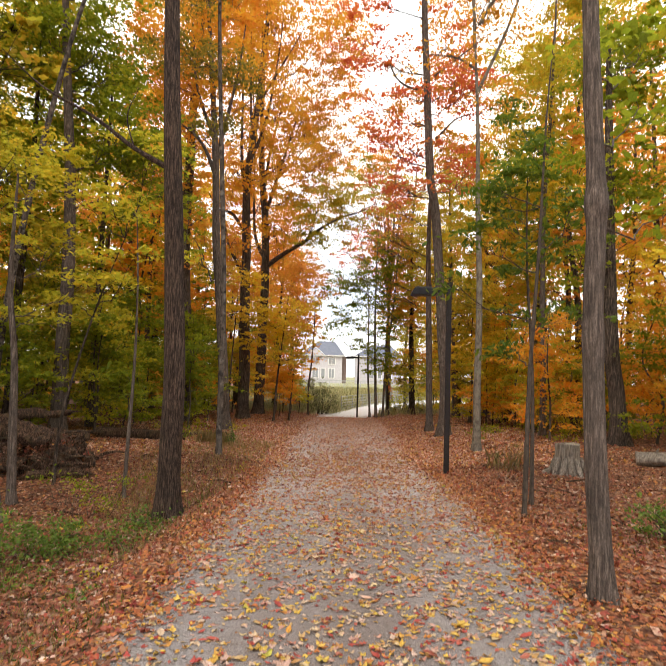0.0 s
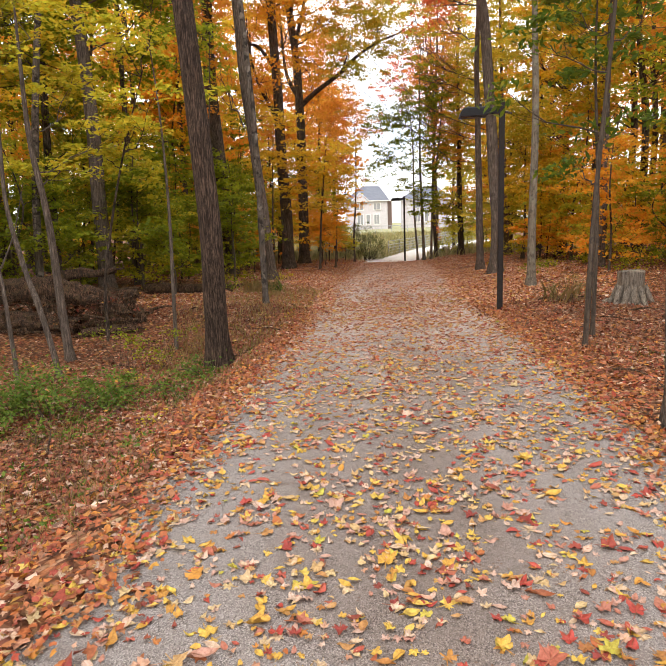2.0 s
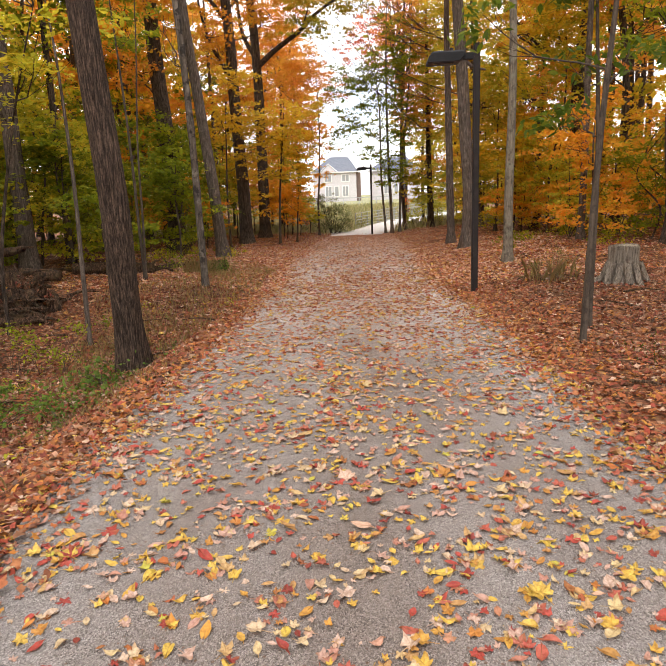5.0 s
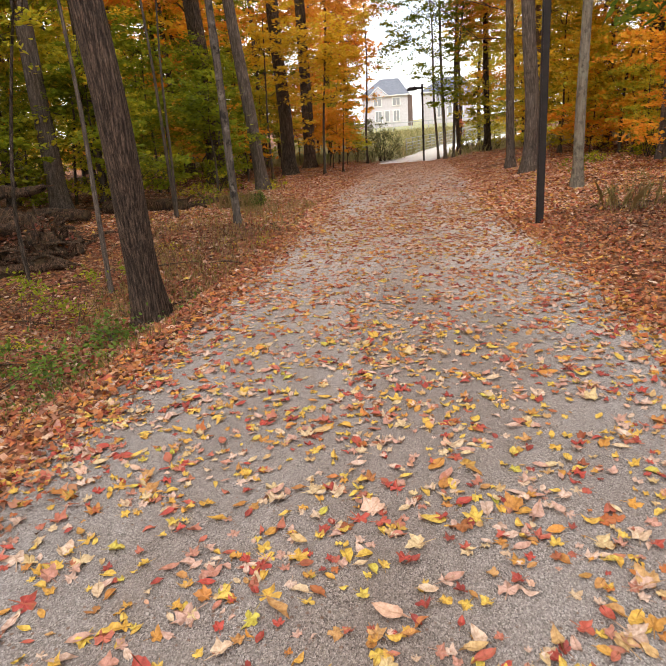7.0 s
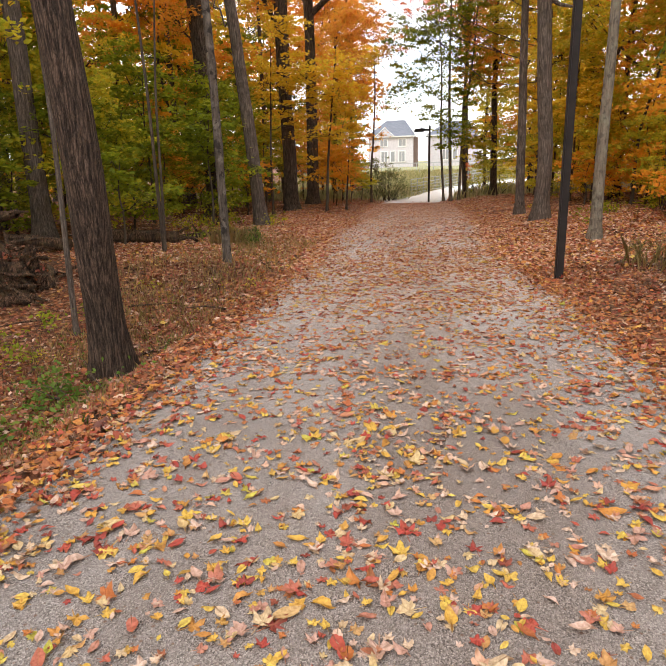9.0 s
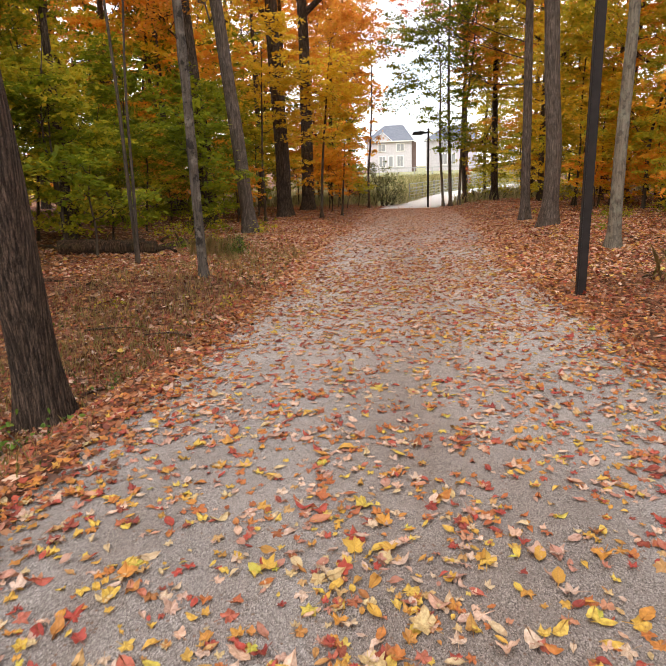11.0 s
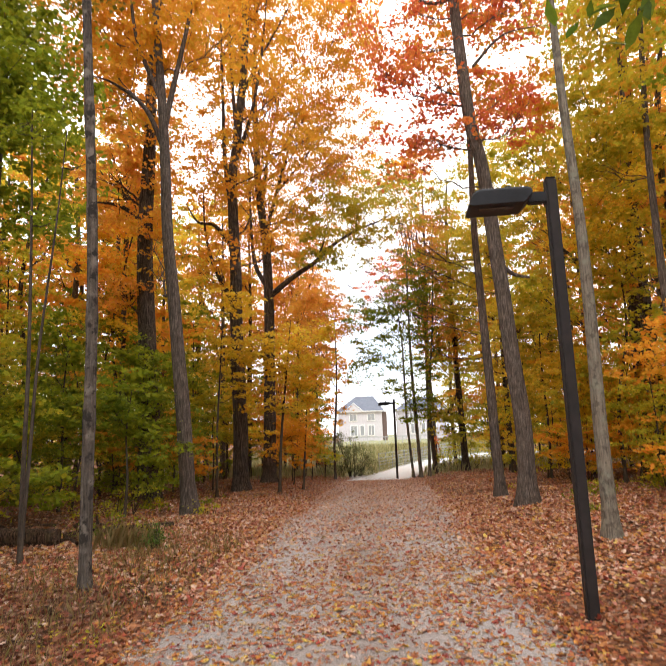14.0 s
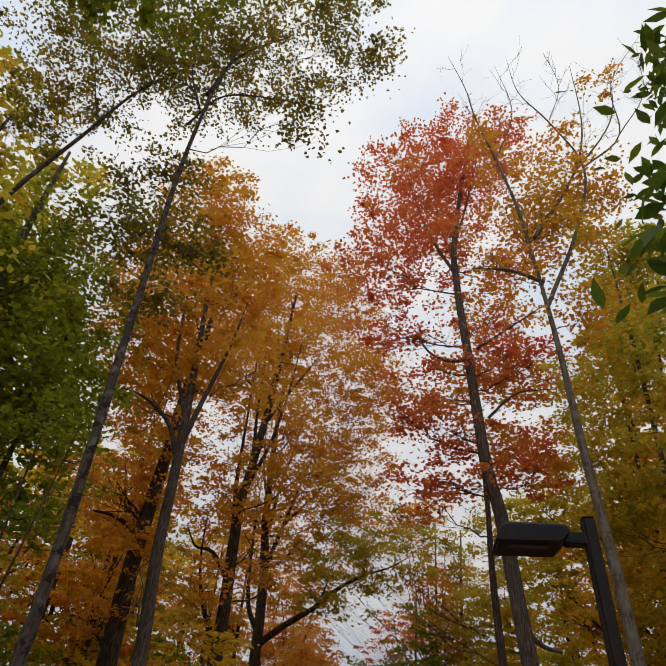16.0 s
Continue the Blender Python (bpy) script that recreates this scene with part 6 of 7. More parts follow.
rotten("thick mossy fallen trunk lying along a pile", [(-10.2, 11.2, 0.62), (-8.2, 11.0, 0.66), (-6.9, 10.9, 0.6), (-5.9, 10.8, 0.5)], [0.24, 0.27, 0.25, 0.2], 7)
rotten("dark rotten trunk half sunk in litter", [(-10, 10.4, 0.2), (-8.2, 10.3, 0.22), (-7.0, 10.25, 0.18)], [0.2, 0.22, 0.18], 6)
log("fallen_log", "mossy brown log behind a pile", ((-7.5, 13.3, 0.1), (-6.3, 13.5, 0.06)), 0.14, WOOD_ROTTEN, knots=1)
root_mass(-5.7, 10.75, 0.5, 0.62)
root_mass(-7.1, 10.8, 0.55, 0.5)
heap = []
for cx, cy, wide, tall in ((-5.7, 10.75, 0.62, 0.66), (-7.1, 10.8, 0.66, 0.54), (-6.4, 10.6, 0.8, 0.45), (-7.8, 10.7, 0.8, 0.5)):
    for _ in range(480):
        a, far = stands.uniform(0, 2 * math.pi), stands.random() ** 0.5
        x, y = cx + wide * far * math.cos(a), cy + 0.75 * wide * far * math.sin(a)
        heap.append((x, y, floor_z(x, y) + tall * math.sqrt(1 - far * far) * stands.uniform(0.85, 1.02) + 0.02))
tagged(part("leaf_litter", leaf_cloud("leaf_litter", OVAL, np.array(heap), rng.uniform(0.04, 0.085, len(heap)), 0.6), LEAF_DECAYED_SHADE), "brown leaves caught on the log pile", "fallen leaves", kind="stuff")
log("fallen_log", "long rotten log lying on the forest floor", ((-6.7, 15.0, 0.02), (-4.8, 15.35, 0.02)), 0.17, WOOD_ROTTEN)
log("fallen_log", "thin brown log lying on the forest floor", ((-5.0, 15.9, 0.0), (-3.4, 17.0, 0.0)), 0.07, WOOD_ROTTEN, knots=0)
log("fallen_log", "pale sawn log lying in the leaf litter", ((7.15, 12.25, 0.0), (8.9, 11.6, 0.0)), 0.17, WOOD_WEATHERED, knots=1)
for k in range(92):
    x, y = stands.uniform(-8.2, -4.8), stands.uniform(9.6, 11.9)
    if k > 22:
        x, y = stands.uniform(-8, -3.4), stands.uniform(14.5, 18)
    a, far = stands.uniform(0, 2 * math.pi), stands.uniform(0.4, 1.2)
    z = floor_z(x, y) + stands.uniform(0.03, 0.3 if k < 23 else 0.08)
    if 34 <= k < 64:
        y = stands.uniform(1.5, 12)
        x = lerp_table(y, EDGE_LEFT) - stands.uniform(0.3, 3) if k % 3 else lerp_table(y, EDGE_RIGHT) + stands.uniform(0.3, 3)
        z, far = floor_z(x, y) + 0.02, stands.uniform(0.25, 0.8)
    if k >= 64:
        x, y, far = stands.uniform(-8.0, -4.9), stands.uniform(9.8, 11.4), stands.uniform(0.25, 0.8)
        z = floor_z(x, y) + stands.uniform(0.05, 0.6)
    ob = thing("fallen_branch", (x, y, z), "broken dead branch lying among logs" if k < 23 or k >= 64 else "dead branch lying on the forest floor", "branch", "dead branches")
    line = smooth_line([(0, 0, 0), (far * 0.5 * math.cos(a), far * 0.5 * math.sin(a), 0.05), (far * math.cos(a), far * math.sin(a), stands.uniform(-0.03, 0.1))], 4)
    v, f = tube(line, np.linspace(0.035, 0.012, len(line)) * (0.45 if 34 <= k < 64 else 1), 6, 0.15)
    part("stick", mesh_fans("stick", v, f), WOOD_ROTTEN, ob)


# ---- beyond the wood: meadow, rails, houses ----
def railing(x0, y0, x1, y1, height, rails, label, gap, mat, pickets=0.0, thick=0.05):
    far, turn = math.hypot(x1 - x0, y1 - y0), math.degrees(math.atan2(y1 - y0, x1 - x0))
    z0, z1 = ground_z(x0, y0), ground_z(x1, y1)
    ob = thing("fence", (x0, y0, z0), label, "fence", turn=turn)
    rise = (z1 - z0) / far
    for k in range(int(far / gap) + 1):
        d = k * gap
        part("post", boxed(d - thick, d + thick, -thick, thick, rise * d - 0.3, rise * d + height, bevel=0.01), mat, ob)
    for r in rails:
        bm = boxed(0, far, -0.6 * thick, 0.6 * thick, r - thick, r + thick)
        for v in bm.verts:
            v.co.z += rise * v.co.x
        part("rail", bm, mat, ob)
    if pickets:
        for k in range(int(far / pickets)):
            d = k * pickets
            part("picket", boxed(d - 0.012, d + 0.012, -0.012, 0.012, rise * d + rails[0], rise * d + rails[-1]), mat, ob)
    return ob


railing(0.0, 46.8, 1.9, 54.5, 1.15, (0.15, 0.37, 0.59, 0.81, 1.1), "pale grey metal railing with five thin bars beside the concrete walk", 1.9, FENCE_METAL, thick=0.026)
railing(1.9, 54.5, 8.5, 69, 1.15, (0.1, 0.34, 0.58, 0.82, 1.08), "grey metal railing along the curving walk", 1.9, FENCE_METAL, 0.3, 0.028)
railing(-9, 86, 14, 88, 1.3, (0.15, 1.25), "pale garden fence behind the meadow", 2.3, FENCE_METAL, 0.6)


def window(parent, x, z, wide, high, y, panes=2):
    win = part("window", boxed(x - wide / 2 - 0.14, x + wide / 2 + 0.14, y - 0.1, y + 0.02, z - 0.14, z + high + 0.14, bevel=0.02), HOUSE_TRIM, parent, "white window frame")
    step = wide / panes
    for k in range(panes):
        a = x - wide / 2 + k * step
        part("pane", boxed(a + 0.05, a + step - 0.05, y - 0.125, y - 0.1, z + 0.05, z + high - 0.05), GLASS, win)


def house(x, y, wide, deep, eave, ridge, label, side_right=True, gable=True):
    z = ground_z(x, y)
    ob = thing("house", (x, y, z), label, "house", "houses beyond the meadow")
    part("wall", boxed(0, wide, 0, deep, -0.5, eave), HOUSE_WALL, ob, "beige brick wall")
    if side_right:
        part("wall", boxed(wide + 0.01, wide + 0.95, 1.2, deep - 1, -0.5, eave - 0.2), HOUSE_SIDE, ob, "brown brick side wall")
    bm = bmesh.new()
    o = 0.5
    low = [bm.verts.new(p) for p in ((-o, -o, eave), (wide + o, -o, eave), (wide + o, deep + o, eave), (-o, deep + o, eave))]
    top = [bm.verts.new((wide * 0.38, deep / 2, ridge)), bm.verts.new((wide * 0.8, deep / 2, ridge))]
    for f in ((low[0], low[1], top[1], top[0]), (low[1], low[2], top[1]), (low[2], low[3], top[0], top[1]), (low[3], low[0], top[0]), (low[3], low[2], low[1], low[0])):
        bm.faces.new(f)
    part("roof", bm, ROOF, ob, "grey shingle hip roof")
    part("fascia", boxed(-o, wide + o, -o - 0.02, -o + 0.1, eave - 0.2, eave + 0.02), HOUSE_TRIM, ob)
    if gable:
        g0, g1 = wide * 0.18, wide * 0.54
        bm = bmesh.new()
        fr = [bm.verts.new(p) for p in ((g0, -0.55, eave), (g1, -0.55, eave), ((g0 + g1) / 2, -0.55, eave + 1.5))]
        bk = [bm.verts.new((v.co.x, 2.4, v.co.z)) for v in fr]
        bm.faces.new(fr), bm.faces.new(bk[::-1])
        for i in range(3):
            bm.faces.new((fr[i], fr[(i + 1) % 3], bk[(i + 1) % 3], bk[i]))
        part("gable", bm, HOUSE_WALL, ob)
        for sgn in (0, 1):
            a, b = ((g0 - 0.3, eave), ((g0 + g1) / 2, eave + 1.72)) if sgn == 0 else ((g1 + 0.3, eave), ((g0 + g1) / 2, eave + 1.72))
            v, f = tube([(a[0], -0.62, a[1]), (b[0], -0.62, b[1])], [0.075, 0.075], 4)
            part("gable_trim", mesh_fans("gable_trim", v, f, False), HOUSE_TRIM, ob)
    for wx in (wide * 0.34, wide * 0.75):
        window(ob, wx, eave - 2.0, 1.5, 1.4, -0.02)
    for wx, ww in ((wide * 0.35, 1.3), (wide * 0.54, 0.85), (wide * 0.745, 1.2)):
        window(ob, wx, eave - 5.1, ww, 2.1, -0.02, 1 if ww < 1 else 2)
    return ob


house(-9.95, 135, 9.25, 9, 6.2, 9.6, "beige brick house with a grey hip roof")
house(2.4, 140, 10.5, 9, 6.4, 9.3, "beige brick house partly behind trees", False, False)


# ---- shrubs, weeds and grass ----
def shrub(name, label, x, y, masses, paint, leaf, density=1.0, twig=0.012, group="", category="shrub"):
    z = floor_z(x, y)
    ob = thing(name, (x, y, z - 0.03), label, category, group)
    places, sizes, pieces = [], [], []
    for cx, cy, cz, rx, rz in masses:
        n = int(density * 640 * rx * rz * (0.11 / leaf) ** 2)
        p, s, mids = foliage((cx, cy, cz), (rx, rx * 0.8, rz), n, leaf, 0.16 + 0.12 * rx, flat=0.6)
        p[:, 2] = np.maximum(p[:, 2], 0.02)
        places.append(p), sizes.append(s)
        for m in mids[:: max(1, len(mids) // 14)]:
            if m[2] > 0.05:
                pieces.append(tube(bent((cx * 0.6 + rng.normal(0, 0.05), cy * 0.6, 0), m, -0.1, 4), np.linspace(twig, twig * 0.3, 4), 4))
    if pieces:
        part("stem", tubes_mesh("stem", pieces), BARK_TWIG, ob, kind="stuff")
    part("foliage", leaf_cloud("foliage", OVAL, np.concatenate(places), np.concatenate(sizes), 0.8), paint, ob)
    return ob


shrub("shrub", "small dark evergreen shrub beside the path", -2.78, 14.5, [(0, 0, 0.18, 0.13, 0.17), (0.03, 0, 0.34, 0.08, 0.09)], WEED, 0.04, 3.2)
shrub("shrub", "dry brown weed clump near the path", -3.2, 14.7, [(0, 0, 0.22, 0.35, 0.2), (-0.4, 0.1, 0.2, 0.3, 0.16)], DRY_WEED, 0.04, 0.9, 0.003)
shrub("shrub", "low green undergrowth beside the path", -3.6, 4.6, [(0, 0, 0.32, 0.55, 0.28), (-0.7, 0.3, 0.44, 0.5, 0.34), (0.2, 0.6, 0.2, 0.45, 0.18), (-1.2, -0.2, 0.46, 0.5, 0.36), (-0.6, -0.6, 0.22, 0.5, 0.18), (-1.9, 0.3, 0.34, 0.6, 0.26), (0.6, -0.5, 0.12, 0.4, 0.1), (0.7, 0.6, 0.14, 0.4, 0.12), (1.0, 1.2, 0.1, 0.35, 0.08)], WEED, 0.045, 2.2, 0.004)
shrub("shrub", "green weeds at the foot of the big maple", -2.25, 6.95, [(0, 0, 0.1, 0.22, 0.12), (0.25, 0.2, 0.08, 0.16, 0.1), (-0.5, -0.1, 0.1, 0.25, 0.1)], WEED, 0.055, 1.1)
shrub("shrub", "dark green weeds along the ditch", -2.5, 6.7, [(0, 0, 0.14, 0.24, 0.12), (-0.25, 0.3, 0.16, 0.26, 0.14), (0.15, -0.35, 0.1, 0.2, 0.09), (-0.75, -0.5, 0.18, 0.4, 0.15), (-1.1, -1.0, 0.2, 0.45, 0.17)], WEED, 0.055, 1.5, 0.004)
shrub("shrub", "green weeds growing in the ditch", -2.2, 5.2, [(0, 0, 0.08, 0.16, 0.07), (-0.4, 0.4, 0.1, 0.22, 0.09)], WEED, 0.045, 1.0, 0.004)
shrub("shrub", "sparse green bush in the ditch", -4.0, 7.6, [(0, 0, 0.5, 0.45, 0.1), (-0.4, 0.3, 0.62, 0.4, 0.08), (0.4, 0.1, 0.35, 0.35, 0.12), (0.7, 0.5, 0.6, 0.4, 0.08)], LEAF_GREEN, 0.055, 1.2, 0.004)
shrub("shrub", "green bush beside the slender maple", 4.2, 4.8, [(0, 0, 0.3, 0.42, 0.26), (0.5, 0.3, 0.32, 0.4, 0.28), (0.1, 0.7, 0.22, 0.4, 0.2)], WEED, 0.055, 1.8)
shrub("shrub", "dry weed stalks by the stump", 4.0, 11.2, [(0, 0, 0.4, 0.22, 0.3), (0.25, 0.1, 0.3, 0.18, 0.25), (-0.3, 0.2, 0.3, 0.2, 0.25)], DRY_WEED, 0.024, 0.7, 0.003)
shrub("shrub", "yellow-green low bush at the foot of a maple", -3.3, 19.2, [(0, 0, 0.2, 0.3, 0.14), (-0.4, 0.2, 0.25, 0.3, 0.14)], LEAF_LIME, 0.08, 0.8)
shrub("shrub", "yellow-leaved bush deeper in the wood", -5.6, 19.4, [(0, 0, 0.5, 0.6, 0.2), (0.5, 0.2, 0.7, 0.5, 0.16)], LEAF_LIME, 0.09, 0.7)
shrub("shrub", "tall grey-green shrub at the meadow's edge", -1.35, 41.0, [(0, 0, 1.1, 1.1, 1.0), (-1.1, 0.4, 1.2, 1.1, 1.1), (0.5, 0.8, 0.8, 0.9, 0.8), (-0.4, 0.5, 2.0, 0.8, 0.7)], MEADOW_SHRUB, 0.09, 1.5)
shrub("shrub", "reddish shrub at the meadow's edge", -3.1, 41.6, [(0, 0, 1.0, 0.7, 0.6)], LEAF_RED, 0.1, 0.8)
shrub("shrub", "green shrub under the trees at the wood's edge", 4.0, 41.0, [(0, 0, 0.8, 0.9, 0.7), (1.0, 0.5, 1.0, 0.9, 0.9), (2.2, 0, 0.7, 0.9, 0.6)], LEAF_LIME, 0.1, 1.0)
shrub("shrub", "red-leaved shrub at the wood's edge", 3.6, 42.5, [(0, 0, 1.8, 0.6, 0.6)], LEAF_RED, 0.1, 0.8)
for n in range(26):
    x = stands.choice((stands.uniform(-26, -7), stands.uniform(7, 26)))
    y = stands.uniform(17, 46)
    big = stands.uniform(0.6, 1.1)
    shrub("shrub", "leafy undergrowth beneath the trees", x, y, [(0, 0, 0.7 * big, 1.1 * big, 0.5 * big), (stands.uniform(-1, 1), 0.4, 1.3 * big, 0.9 * big, 0.5 * big)], stands.choice((LEAF_GREEN, LEAF_GREEN, LEAF_LIME, LEAF_OLIVE) if x < 0 else (LEAF_OLIVE, LEAF_GOLD, LEAF_GREEN, LEAF_ORANGE)), 0.13, 1.0, 0.015, "undergrowth")


def blades(name, label, places, height, wide, paint, category="grass"):
    n = len(places)
    lean, way = rng.uniform(0.05, 0.5, n), rng.uniform(0, 2 * np.pi, n)
    tall = height * rng.uniform(0.5, 1.3, n)
    side = np.stack([-np.sin(way), np.cos(way), 0 * way], 1) * wide
    tip = places + np.stack([np.cos(way) * lean * tall, np.sin(way) * lean * tall, tall], 1)
    mid = places + np.stack([np.cos(way) * lean * tall * 0.3, np.sin(way) * lean * tall * 0.3, tall * 0.6], 1)
    verts = np.stack([places - side, places + side, mid + side * 0.6, tip, mid - side * 0.6], 1).reshape(-1, 3)
    ob = part(name, mesh_of(name, verts, 5, n), paint)
    return tagged(ob, label, category, kind="stuff")


def patch(count, centres, spread):
    out = []
    for _ in range(count):
        cx, cy = stands.choice(centres)
        x, y = cx + stands.gauss(0, spread), cy + stands.gauss(0, spread)
        if lerp_table(y, EDGE_LEFT) - 0.12 < x < lerp_table(y, EDGE_RIGHT) + 0.12:
            continue
        out.append((x, y, floor_z(x, y) - 0.01))
    return np.array(out)


verge = [(-1.5 - 0.05 * k - stands.uniform(0, 1.6), 1.5 + 0.55 * k) for k in range(32)]
blades("dry_grass", "dry brown grass on the verge among fallen leaves", patch(2600, verge, 0.3), 0.1, 0.0022, DRY_GRASS)
blades("verge_weeds", "green grass and weeds on the verge", patch(2600, [(-2.9, 3.6), (-3.4, 4.8), (-2.4, 2.6), (-2.0, 5.4), (-2.4, 6.8), (-3.0, 8.6), (-2.2, 9.6), (4.2, 4.8), (3.6, 6.0), (-1.5, 2.0), (-4.4, 3.6)], 0.4), 0.07, 0.0026, WEED)
for n in range(44):
    y = stands.uniform(0.8, 11)
    x = lerp_table(y, EDGE_LEFT) - stands.uniform(0.15, 2.6)
    big = stands.uniform(0.5, 1.0)
    shrub("weed_clump", "small green weeds growing through fallen leaves", x, y, [(0, 0, 0.06 * big, 0.2 * big, 0.07 * big), (0.14 * big, 0.1, 0.05 * big, 0.14 * big, 0.05 * big)], WEED if n % 3 else LEAF_LIME, 0.042, 1.3, 0.004, "verge weeds", "weeds")
for n in range(34):
    x, y = (stands.uniform(4.3, 11), stands.uniform(16, 24)) if n % 3 else (stands.uniform(-7, -4), stands.uniform(15.5, 23))
    big = stands.uniform(0.7, 1.5)
    shrub("weed_clump", "yellow-green weeds on the floor of the wood", x, y, [(0, 0, 0.16 * big, 0.32 * big, 0.13 * big), (0.3 * big, 0.1, 0.1 * big, 0.24 * big, 0.08 * big)], LEAF_LIME if n % 2 else LEAF_GREEN, 0.07, 1.0, 0.004, "woodland weeds", "weeds")
blades("dry_grass", "clump of pale dry grass beside a small shrub", patch(190, [(-3.25, 14.6), (-3.5, 14.5), (-3.1, 14.9)], 0.2), 0.34, 0.0018, DRY_GRASS)
blades("dry_grass", "tall dry weed stalks growing by the stump", patch(48, [(3.7, 11.5), (3.95, 11.3), (4.1, 11.7)], 0.2), 0.42, 0.0016, DRY_GRASS)
blades("dry_grass", "thin olive-brown grass growing through the litter", patch(3000, [(-1.9 - stands.uniform(0, 2.2), 8.5 + 0.3 * k) for k in range(26)], 0.35), 0.13, 0.0024, DRY_GRASS)
far_grass = [(stands.uniform(-14, 14), stands.uniform(38.5, 86)) for _ in range(22000)]
far_grass = [(x, y) for x, y in far_grass if not lerp_table(y, WALK_LEFT) - 0.1 < x < lerp_table(y, WALK_RIGHT) + 0.1 and not (y < 43 and -1.7 < x < 2.4)]
blades("meadow_grass", "pale seeding meadow grass beyond the wood", np.array([(x, y, ground_z(x, y) - 0.02) for x, y in far_grass]), 0.55, 0.012, MEADOW_GRASS)


# ---- fallen leaves ----
def scatter(count, x_of, y0, y1, keep, lift, power=1.0):
    out = []
    while len(out) < count:
        y = y0 + (y1 - y0) * stands.random() ** power
        x = x_of(y)
        if keep(x, y):
            out.append((x, y, floor_z(x, y) + lift * stands.uniform(0.3, 1.0)))
    return np.array(out)


def edges(y):
    return lerp_table(y, EDGE_LEFT), lerp_table(y, EDGE_RIGHT)


def on_path(y):
    a, b = edges(y)
    return stands.uniform(a - 0.1, b + 0.1)


def drifts(x, y):
    """Leaves gather in small drifts, and towards the path's edges."""
    a, b = edges(y)
    rim = min(x - a, b - x)
    return stands.random() < 0.29 + 0.05 * ramp(y, 3, 8) + 0.16 * ramp(y, 7, 13) + 0.28 * max(0.0, 1 - rim / 0.4) + 0.24 * noise.noise((x * 1.1, y * 0.9, 4)) + 0.4 * noise.noise((x * 4.2, y * 3.6, 14)) - 0.75 * ramp(y, 12.5, 18)


SHAPES = [maple(0.6, 0.0, 1), maple(-0.5, 0.3, 2), maple(1.1, 0.15, 3), maple(0.3, -0.25, 4), maple(-0.8, 0.2, 5), maple(0.9, 0.35, 6), oval_leaf(0.25, 0.35, 7), oval_leaf(0.7, 0.5, 8), oval_leaf(-0.5, 0.6, 9), oval_leaf(1.0, -0.3, 10), oval_leaf(0.4, 0.2, 11)]


def ragged(seed):
    """A plain torn leaf for the deep litter."""
    chance = random.Random(seed)
    marks = [(-90, 0.42), (-48, 0.4), (-14, 0.24), (16, 0.54), (54, 0.26), (90, 0.58), (126, 0.26), (164, 0.52), (222, 0.36)]
    out = []
    for a, r in marks:
        a, r = radians(a + chance.uniform(-10, 10)), r * chance.uniform(0.65, 1.15)
        out.append((r * math.cos(a), r * math.sin(a), 0.42 * r * chance.uniform(-0.7, 1.0)))
    return np.array(out)


spots = scatter(21500, on_path, -1.0, 18, drifts, 0.012, 1.0)
spots = spots[np.lexsort((spots[:, 1],))]
first = int(np.searchsorted(spots[:, 1], 5.2))
singles = spots[first : first + 300]
rest = np.concatenate([spots[:first], spots[first + 300 :]])


def leaf_sizes(count, middle=0.048):
    return np.clip(rng.lognormal(math.log(middle), 0.32, count), 0.024, 0.1)


rusty = rng.uniform(0, 1, len(rest)) < np.clip((rest[:, 1] - 3.5) / 4.5, 0.12, 0.8)
for some, paint, text in ((rest[~rusty], LEAF_FALLEN, "yellow, tan and red fallen maple leaves"), (rest[rusty], LEAF_RUST, "rust-red and tan fallen maple leaves")):
    tagged(part("fallen_leaves", litter_cloud("fallen_leaves", SHAPES, some, leaf_sizes(len(some), 0.046 if paint is LEAF_FALLEN else 0.044), 0.2), paint, gravel_path), text, kind="stuff")
far_path = scatter(42000, on_path, 11.5, 39, lambda x, y: stands.random() < 0.55 * ramp(y, 11.5, 18) + 0.3 * ramp(y, 22, 34) + 0.35 * noise.noise((x * 1.1, y * 0.5, 4)) + 0.4 * noise.noise((x * 4, y * 2.5, 9)), 0.015, 0.95)
near_end = (np.arange(len(far_path)) % 2 == 0) & (far_path[:, 1] < 20)
for some, paint, text in ((far_path[~near_end], LEAF_PALE, "tan and rust leaves on the farther path"), (far_path[near_end], LEAF_RUST, "rust-red leaves on the farther path")):
    tagged(part("fallen_leaves", leaf_cloud("fallen_leaves", KITE, some, leaf_sizes(len(some)), 0.4), paint, gravel_path), text, kind="stuff")
behind = scatter(13000, on_path, -20, -1, drifts, 0.012)
tagged(part("fallen_leaves", leaf_cloud("fallen_leaves", KITE, behind, leaf_sizes(len(behind)), 0.35), LEAF_FALLEN, gravel_path), "yellow and tan leaves on the path's first stretch", kind="stuff")


def verge_leaf(y):
    a, b = edges(y)
    d = abs(stands.gauss(0, 2.7))
    if d < 0.4:
        d -= stands.random() ** 2 * (0.3 + 0.3 * noise.noise((y * 1.7, stands.choice((0, 40)), 3)))
    return a + wobble(y, 1) - d + 0.05 if stands.random() < 0.5 else b + wobble(y, 7) + d - 0.05


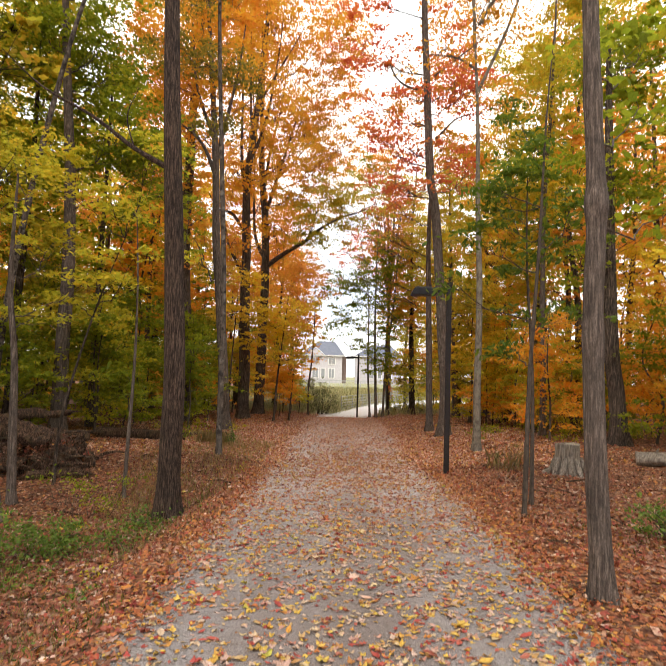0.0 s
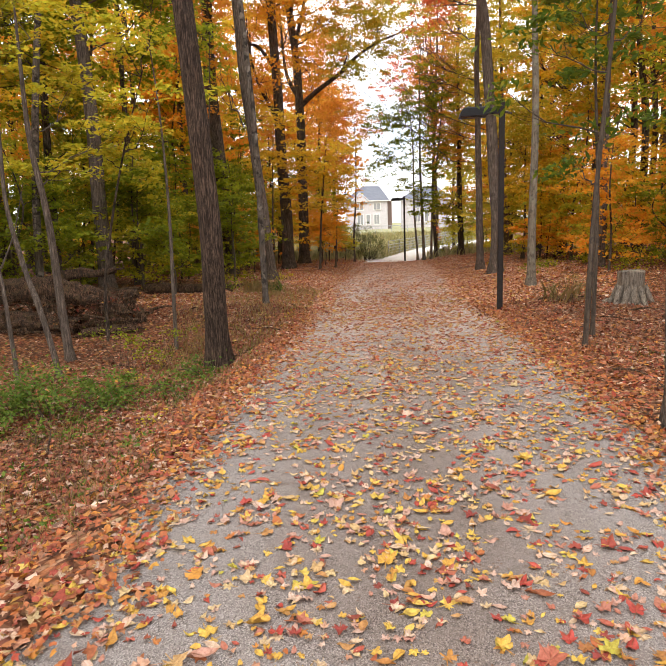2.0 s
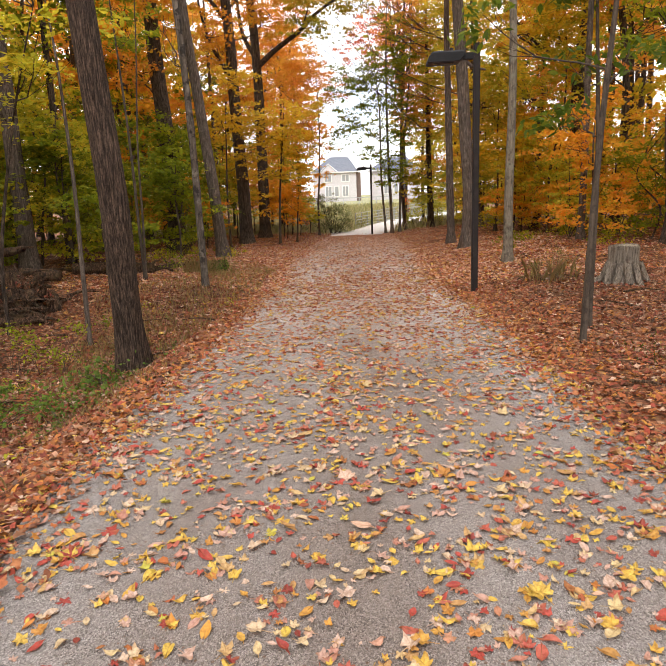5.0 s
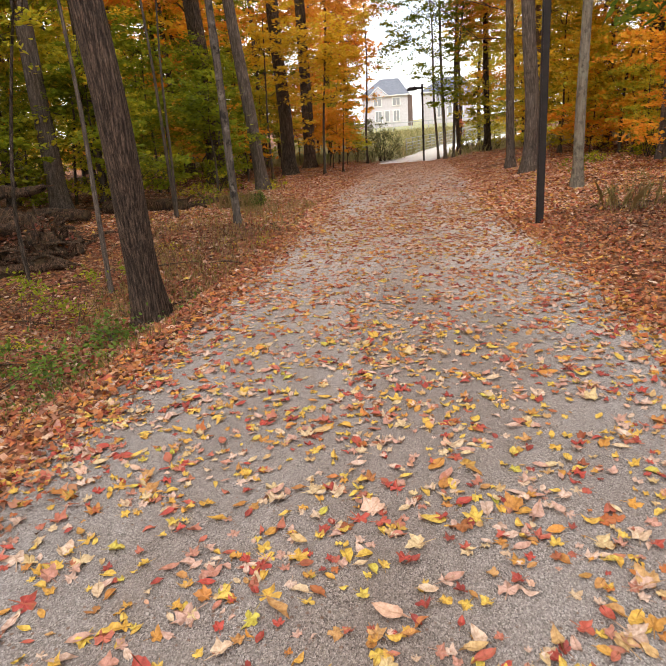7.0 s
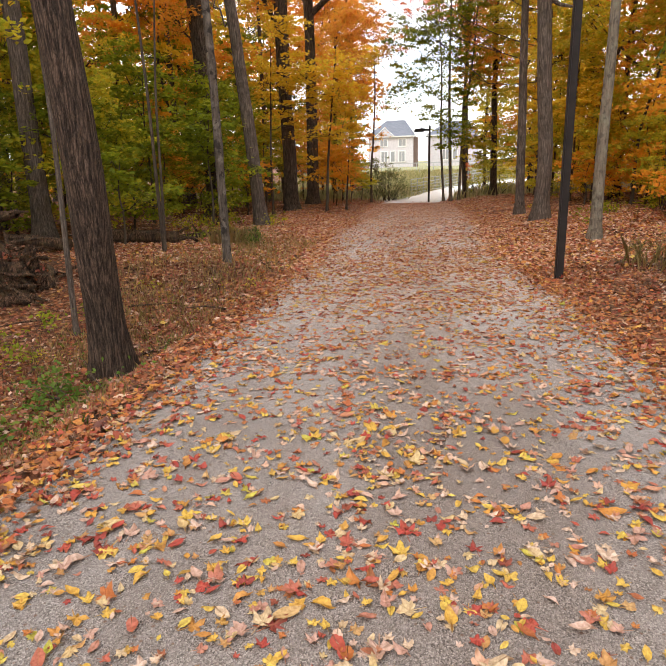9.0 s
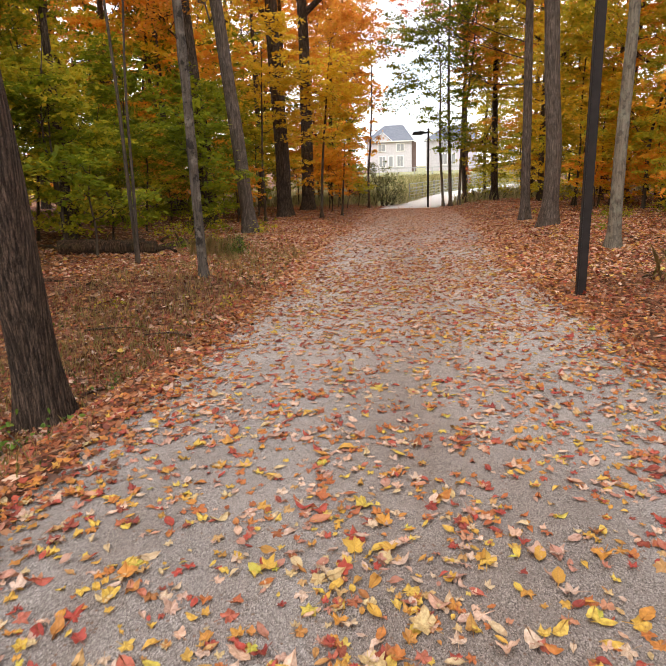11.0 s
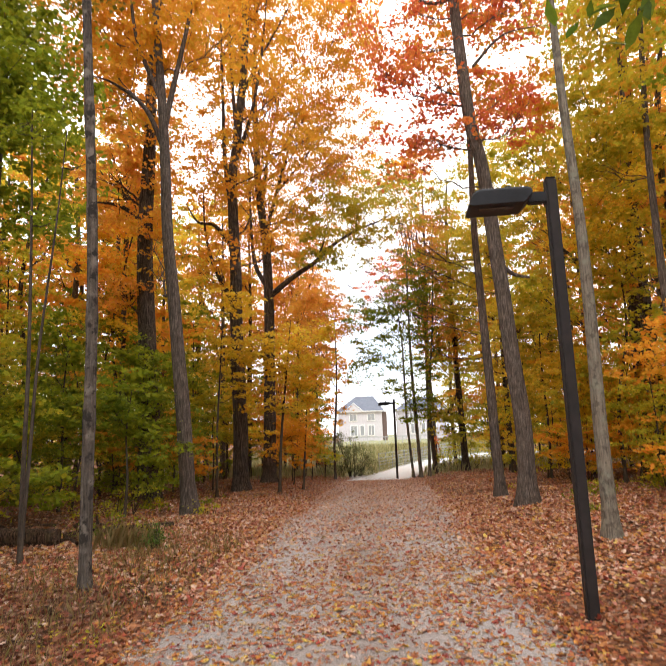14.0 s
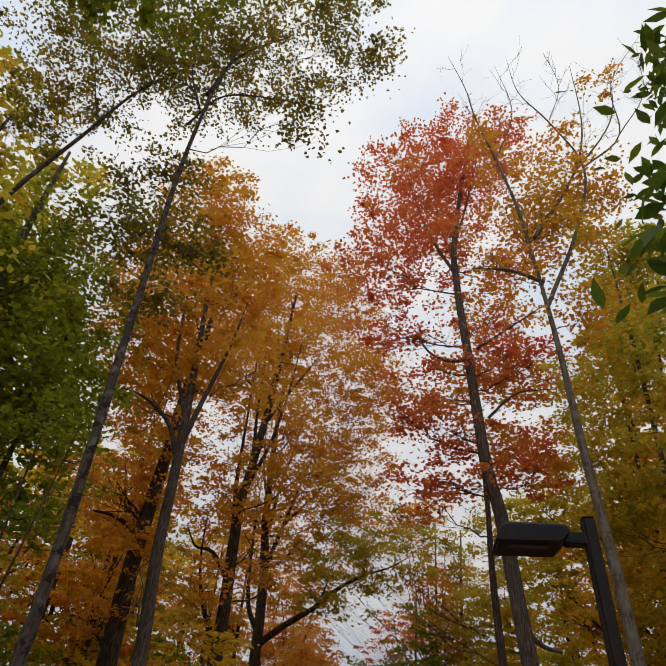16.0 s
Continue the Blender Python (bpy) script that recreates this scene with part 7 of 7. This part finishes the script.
litter = scatter(125000, verge_leaf, -1.0, 24, lambda x, y: stands.random() < 0.86 + 0.3 * noise.noise((x * 0.9, y * 0.9, 8)), 0.04, 1.25)
inland = np.array([max(edges(y)[0] - x, x - edges(y)[1]) for x, y, _ in litter])
# Dark litter starts closer in on the left, where its colour stands for shade.
old_or_shaded = inland + 0.4 * rng.normal(size=len(litter)) > np.where(litter[:, 0] < 0, 0.42, 0.9)
near = litter[:, 1] < 12
for n, (some, paint, text) in enumerate(((litter[near & ~old_or_shaded][::2], LEAF_LITTER, "thick rust-orange maple leaf litter beside the path"), (litter[near & ~old_or_shaded][1::2], LEAF_LITTER, "curled orange-brown leaf litter beside the path"),
                                         (litter[near & old_or_shaded][::2], LEAF_DECAYED_SHADE, "decaying maple leaf litter away from the path, darkened for shade"), (litter[near & old_or_shaded][1::2], LEAF_DECAYED_SHADE, "torn dark brown leaf litter away from the path"))):
    tagged(part("leaf_litter", leaf_cloud("leaf_litter", ragged(20 + n), some, leaf_sizes(len(some), 0.046), 0.5), paint), text, "fallen leaves", kind="stuff")
far_litter = scatter(42000, lambda y: stands.uniform(-16, 16), -14, 42, lambda x, y: not edges(y)[0] < x < edges(y)[1], 0.04, 0.9)
bank = scatter(46000, lambda y: edges(y)[0] - abs(stands.gauss(0, 2.6)) if stands.random() < 0.5 else edges(y)[1] + abs(stands.gauss(0, 3.2)), 14, 41, lambda x, y: stands.random() < 0.8 + 0.3 * noise.noise((x * 0.7, y * 0.7, 2)), 0.04, 1.0)
far_litter = np.concatenate([far_litter, bank, litter[litter[:, 1] >= 12]])
for some, paint, text in ((far_litter[::4], LEAF_PALE, "tan leaf litter deeper in the wood"), (np.concatenate([far_litter[1::4], far_litter[2::4], far_litter[3::4]]), LEAF_RUST, "rust-brown leaf litter deeper in the wood")):
    tagged(part("leaf_litter", leaf_cloud("leaf_litter", KITE, some, 1.08 * leaf_sizes(len(some)), 0.4), paint), text, "fallen leaves", kind="stuff")

LEAF_MESHES = []
for n, outline in enumerate(SHAPES):
    fan = shared_fan(outline)
    mesh = mesh_fans("leaf", fan, [(0, 1 + i, 1 + (i + 1) % (len(fan) - 1)) for i in range(len(fan) - 1)], False)
    mark_leaf(mesh, fan)
    mesh.materials.append(LEAF_FALLEN)
    LEAF_MESHES.append(mesh)
for x, y, z in singles:
    leaf = new("leaf", stands.choice(LEAF_MESHES))
    leaf.parent = gravel_path
    size = min(0.125, max(0.03, stands.lognormvariate(math.log(0.047), 0.32)))
    leaf.matrix_basis = pose(x, y, z + 0.004, stands.gauss(0, 16), stands.gauss(0, 16), stands.uniform(0, 360)) @ Matrix.Diagonal((size, size, size, 1))
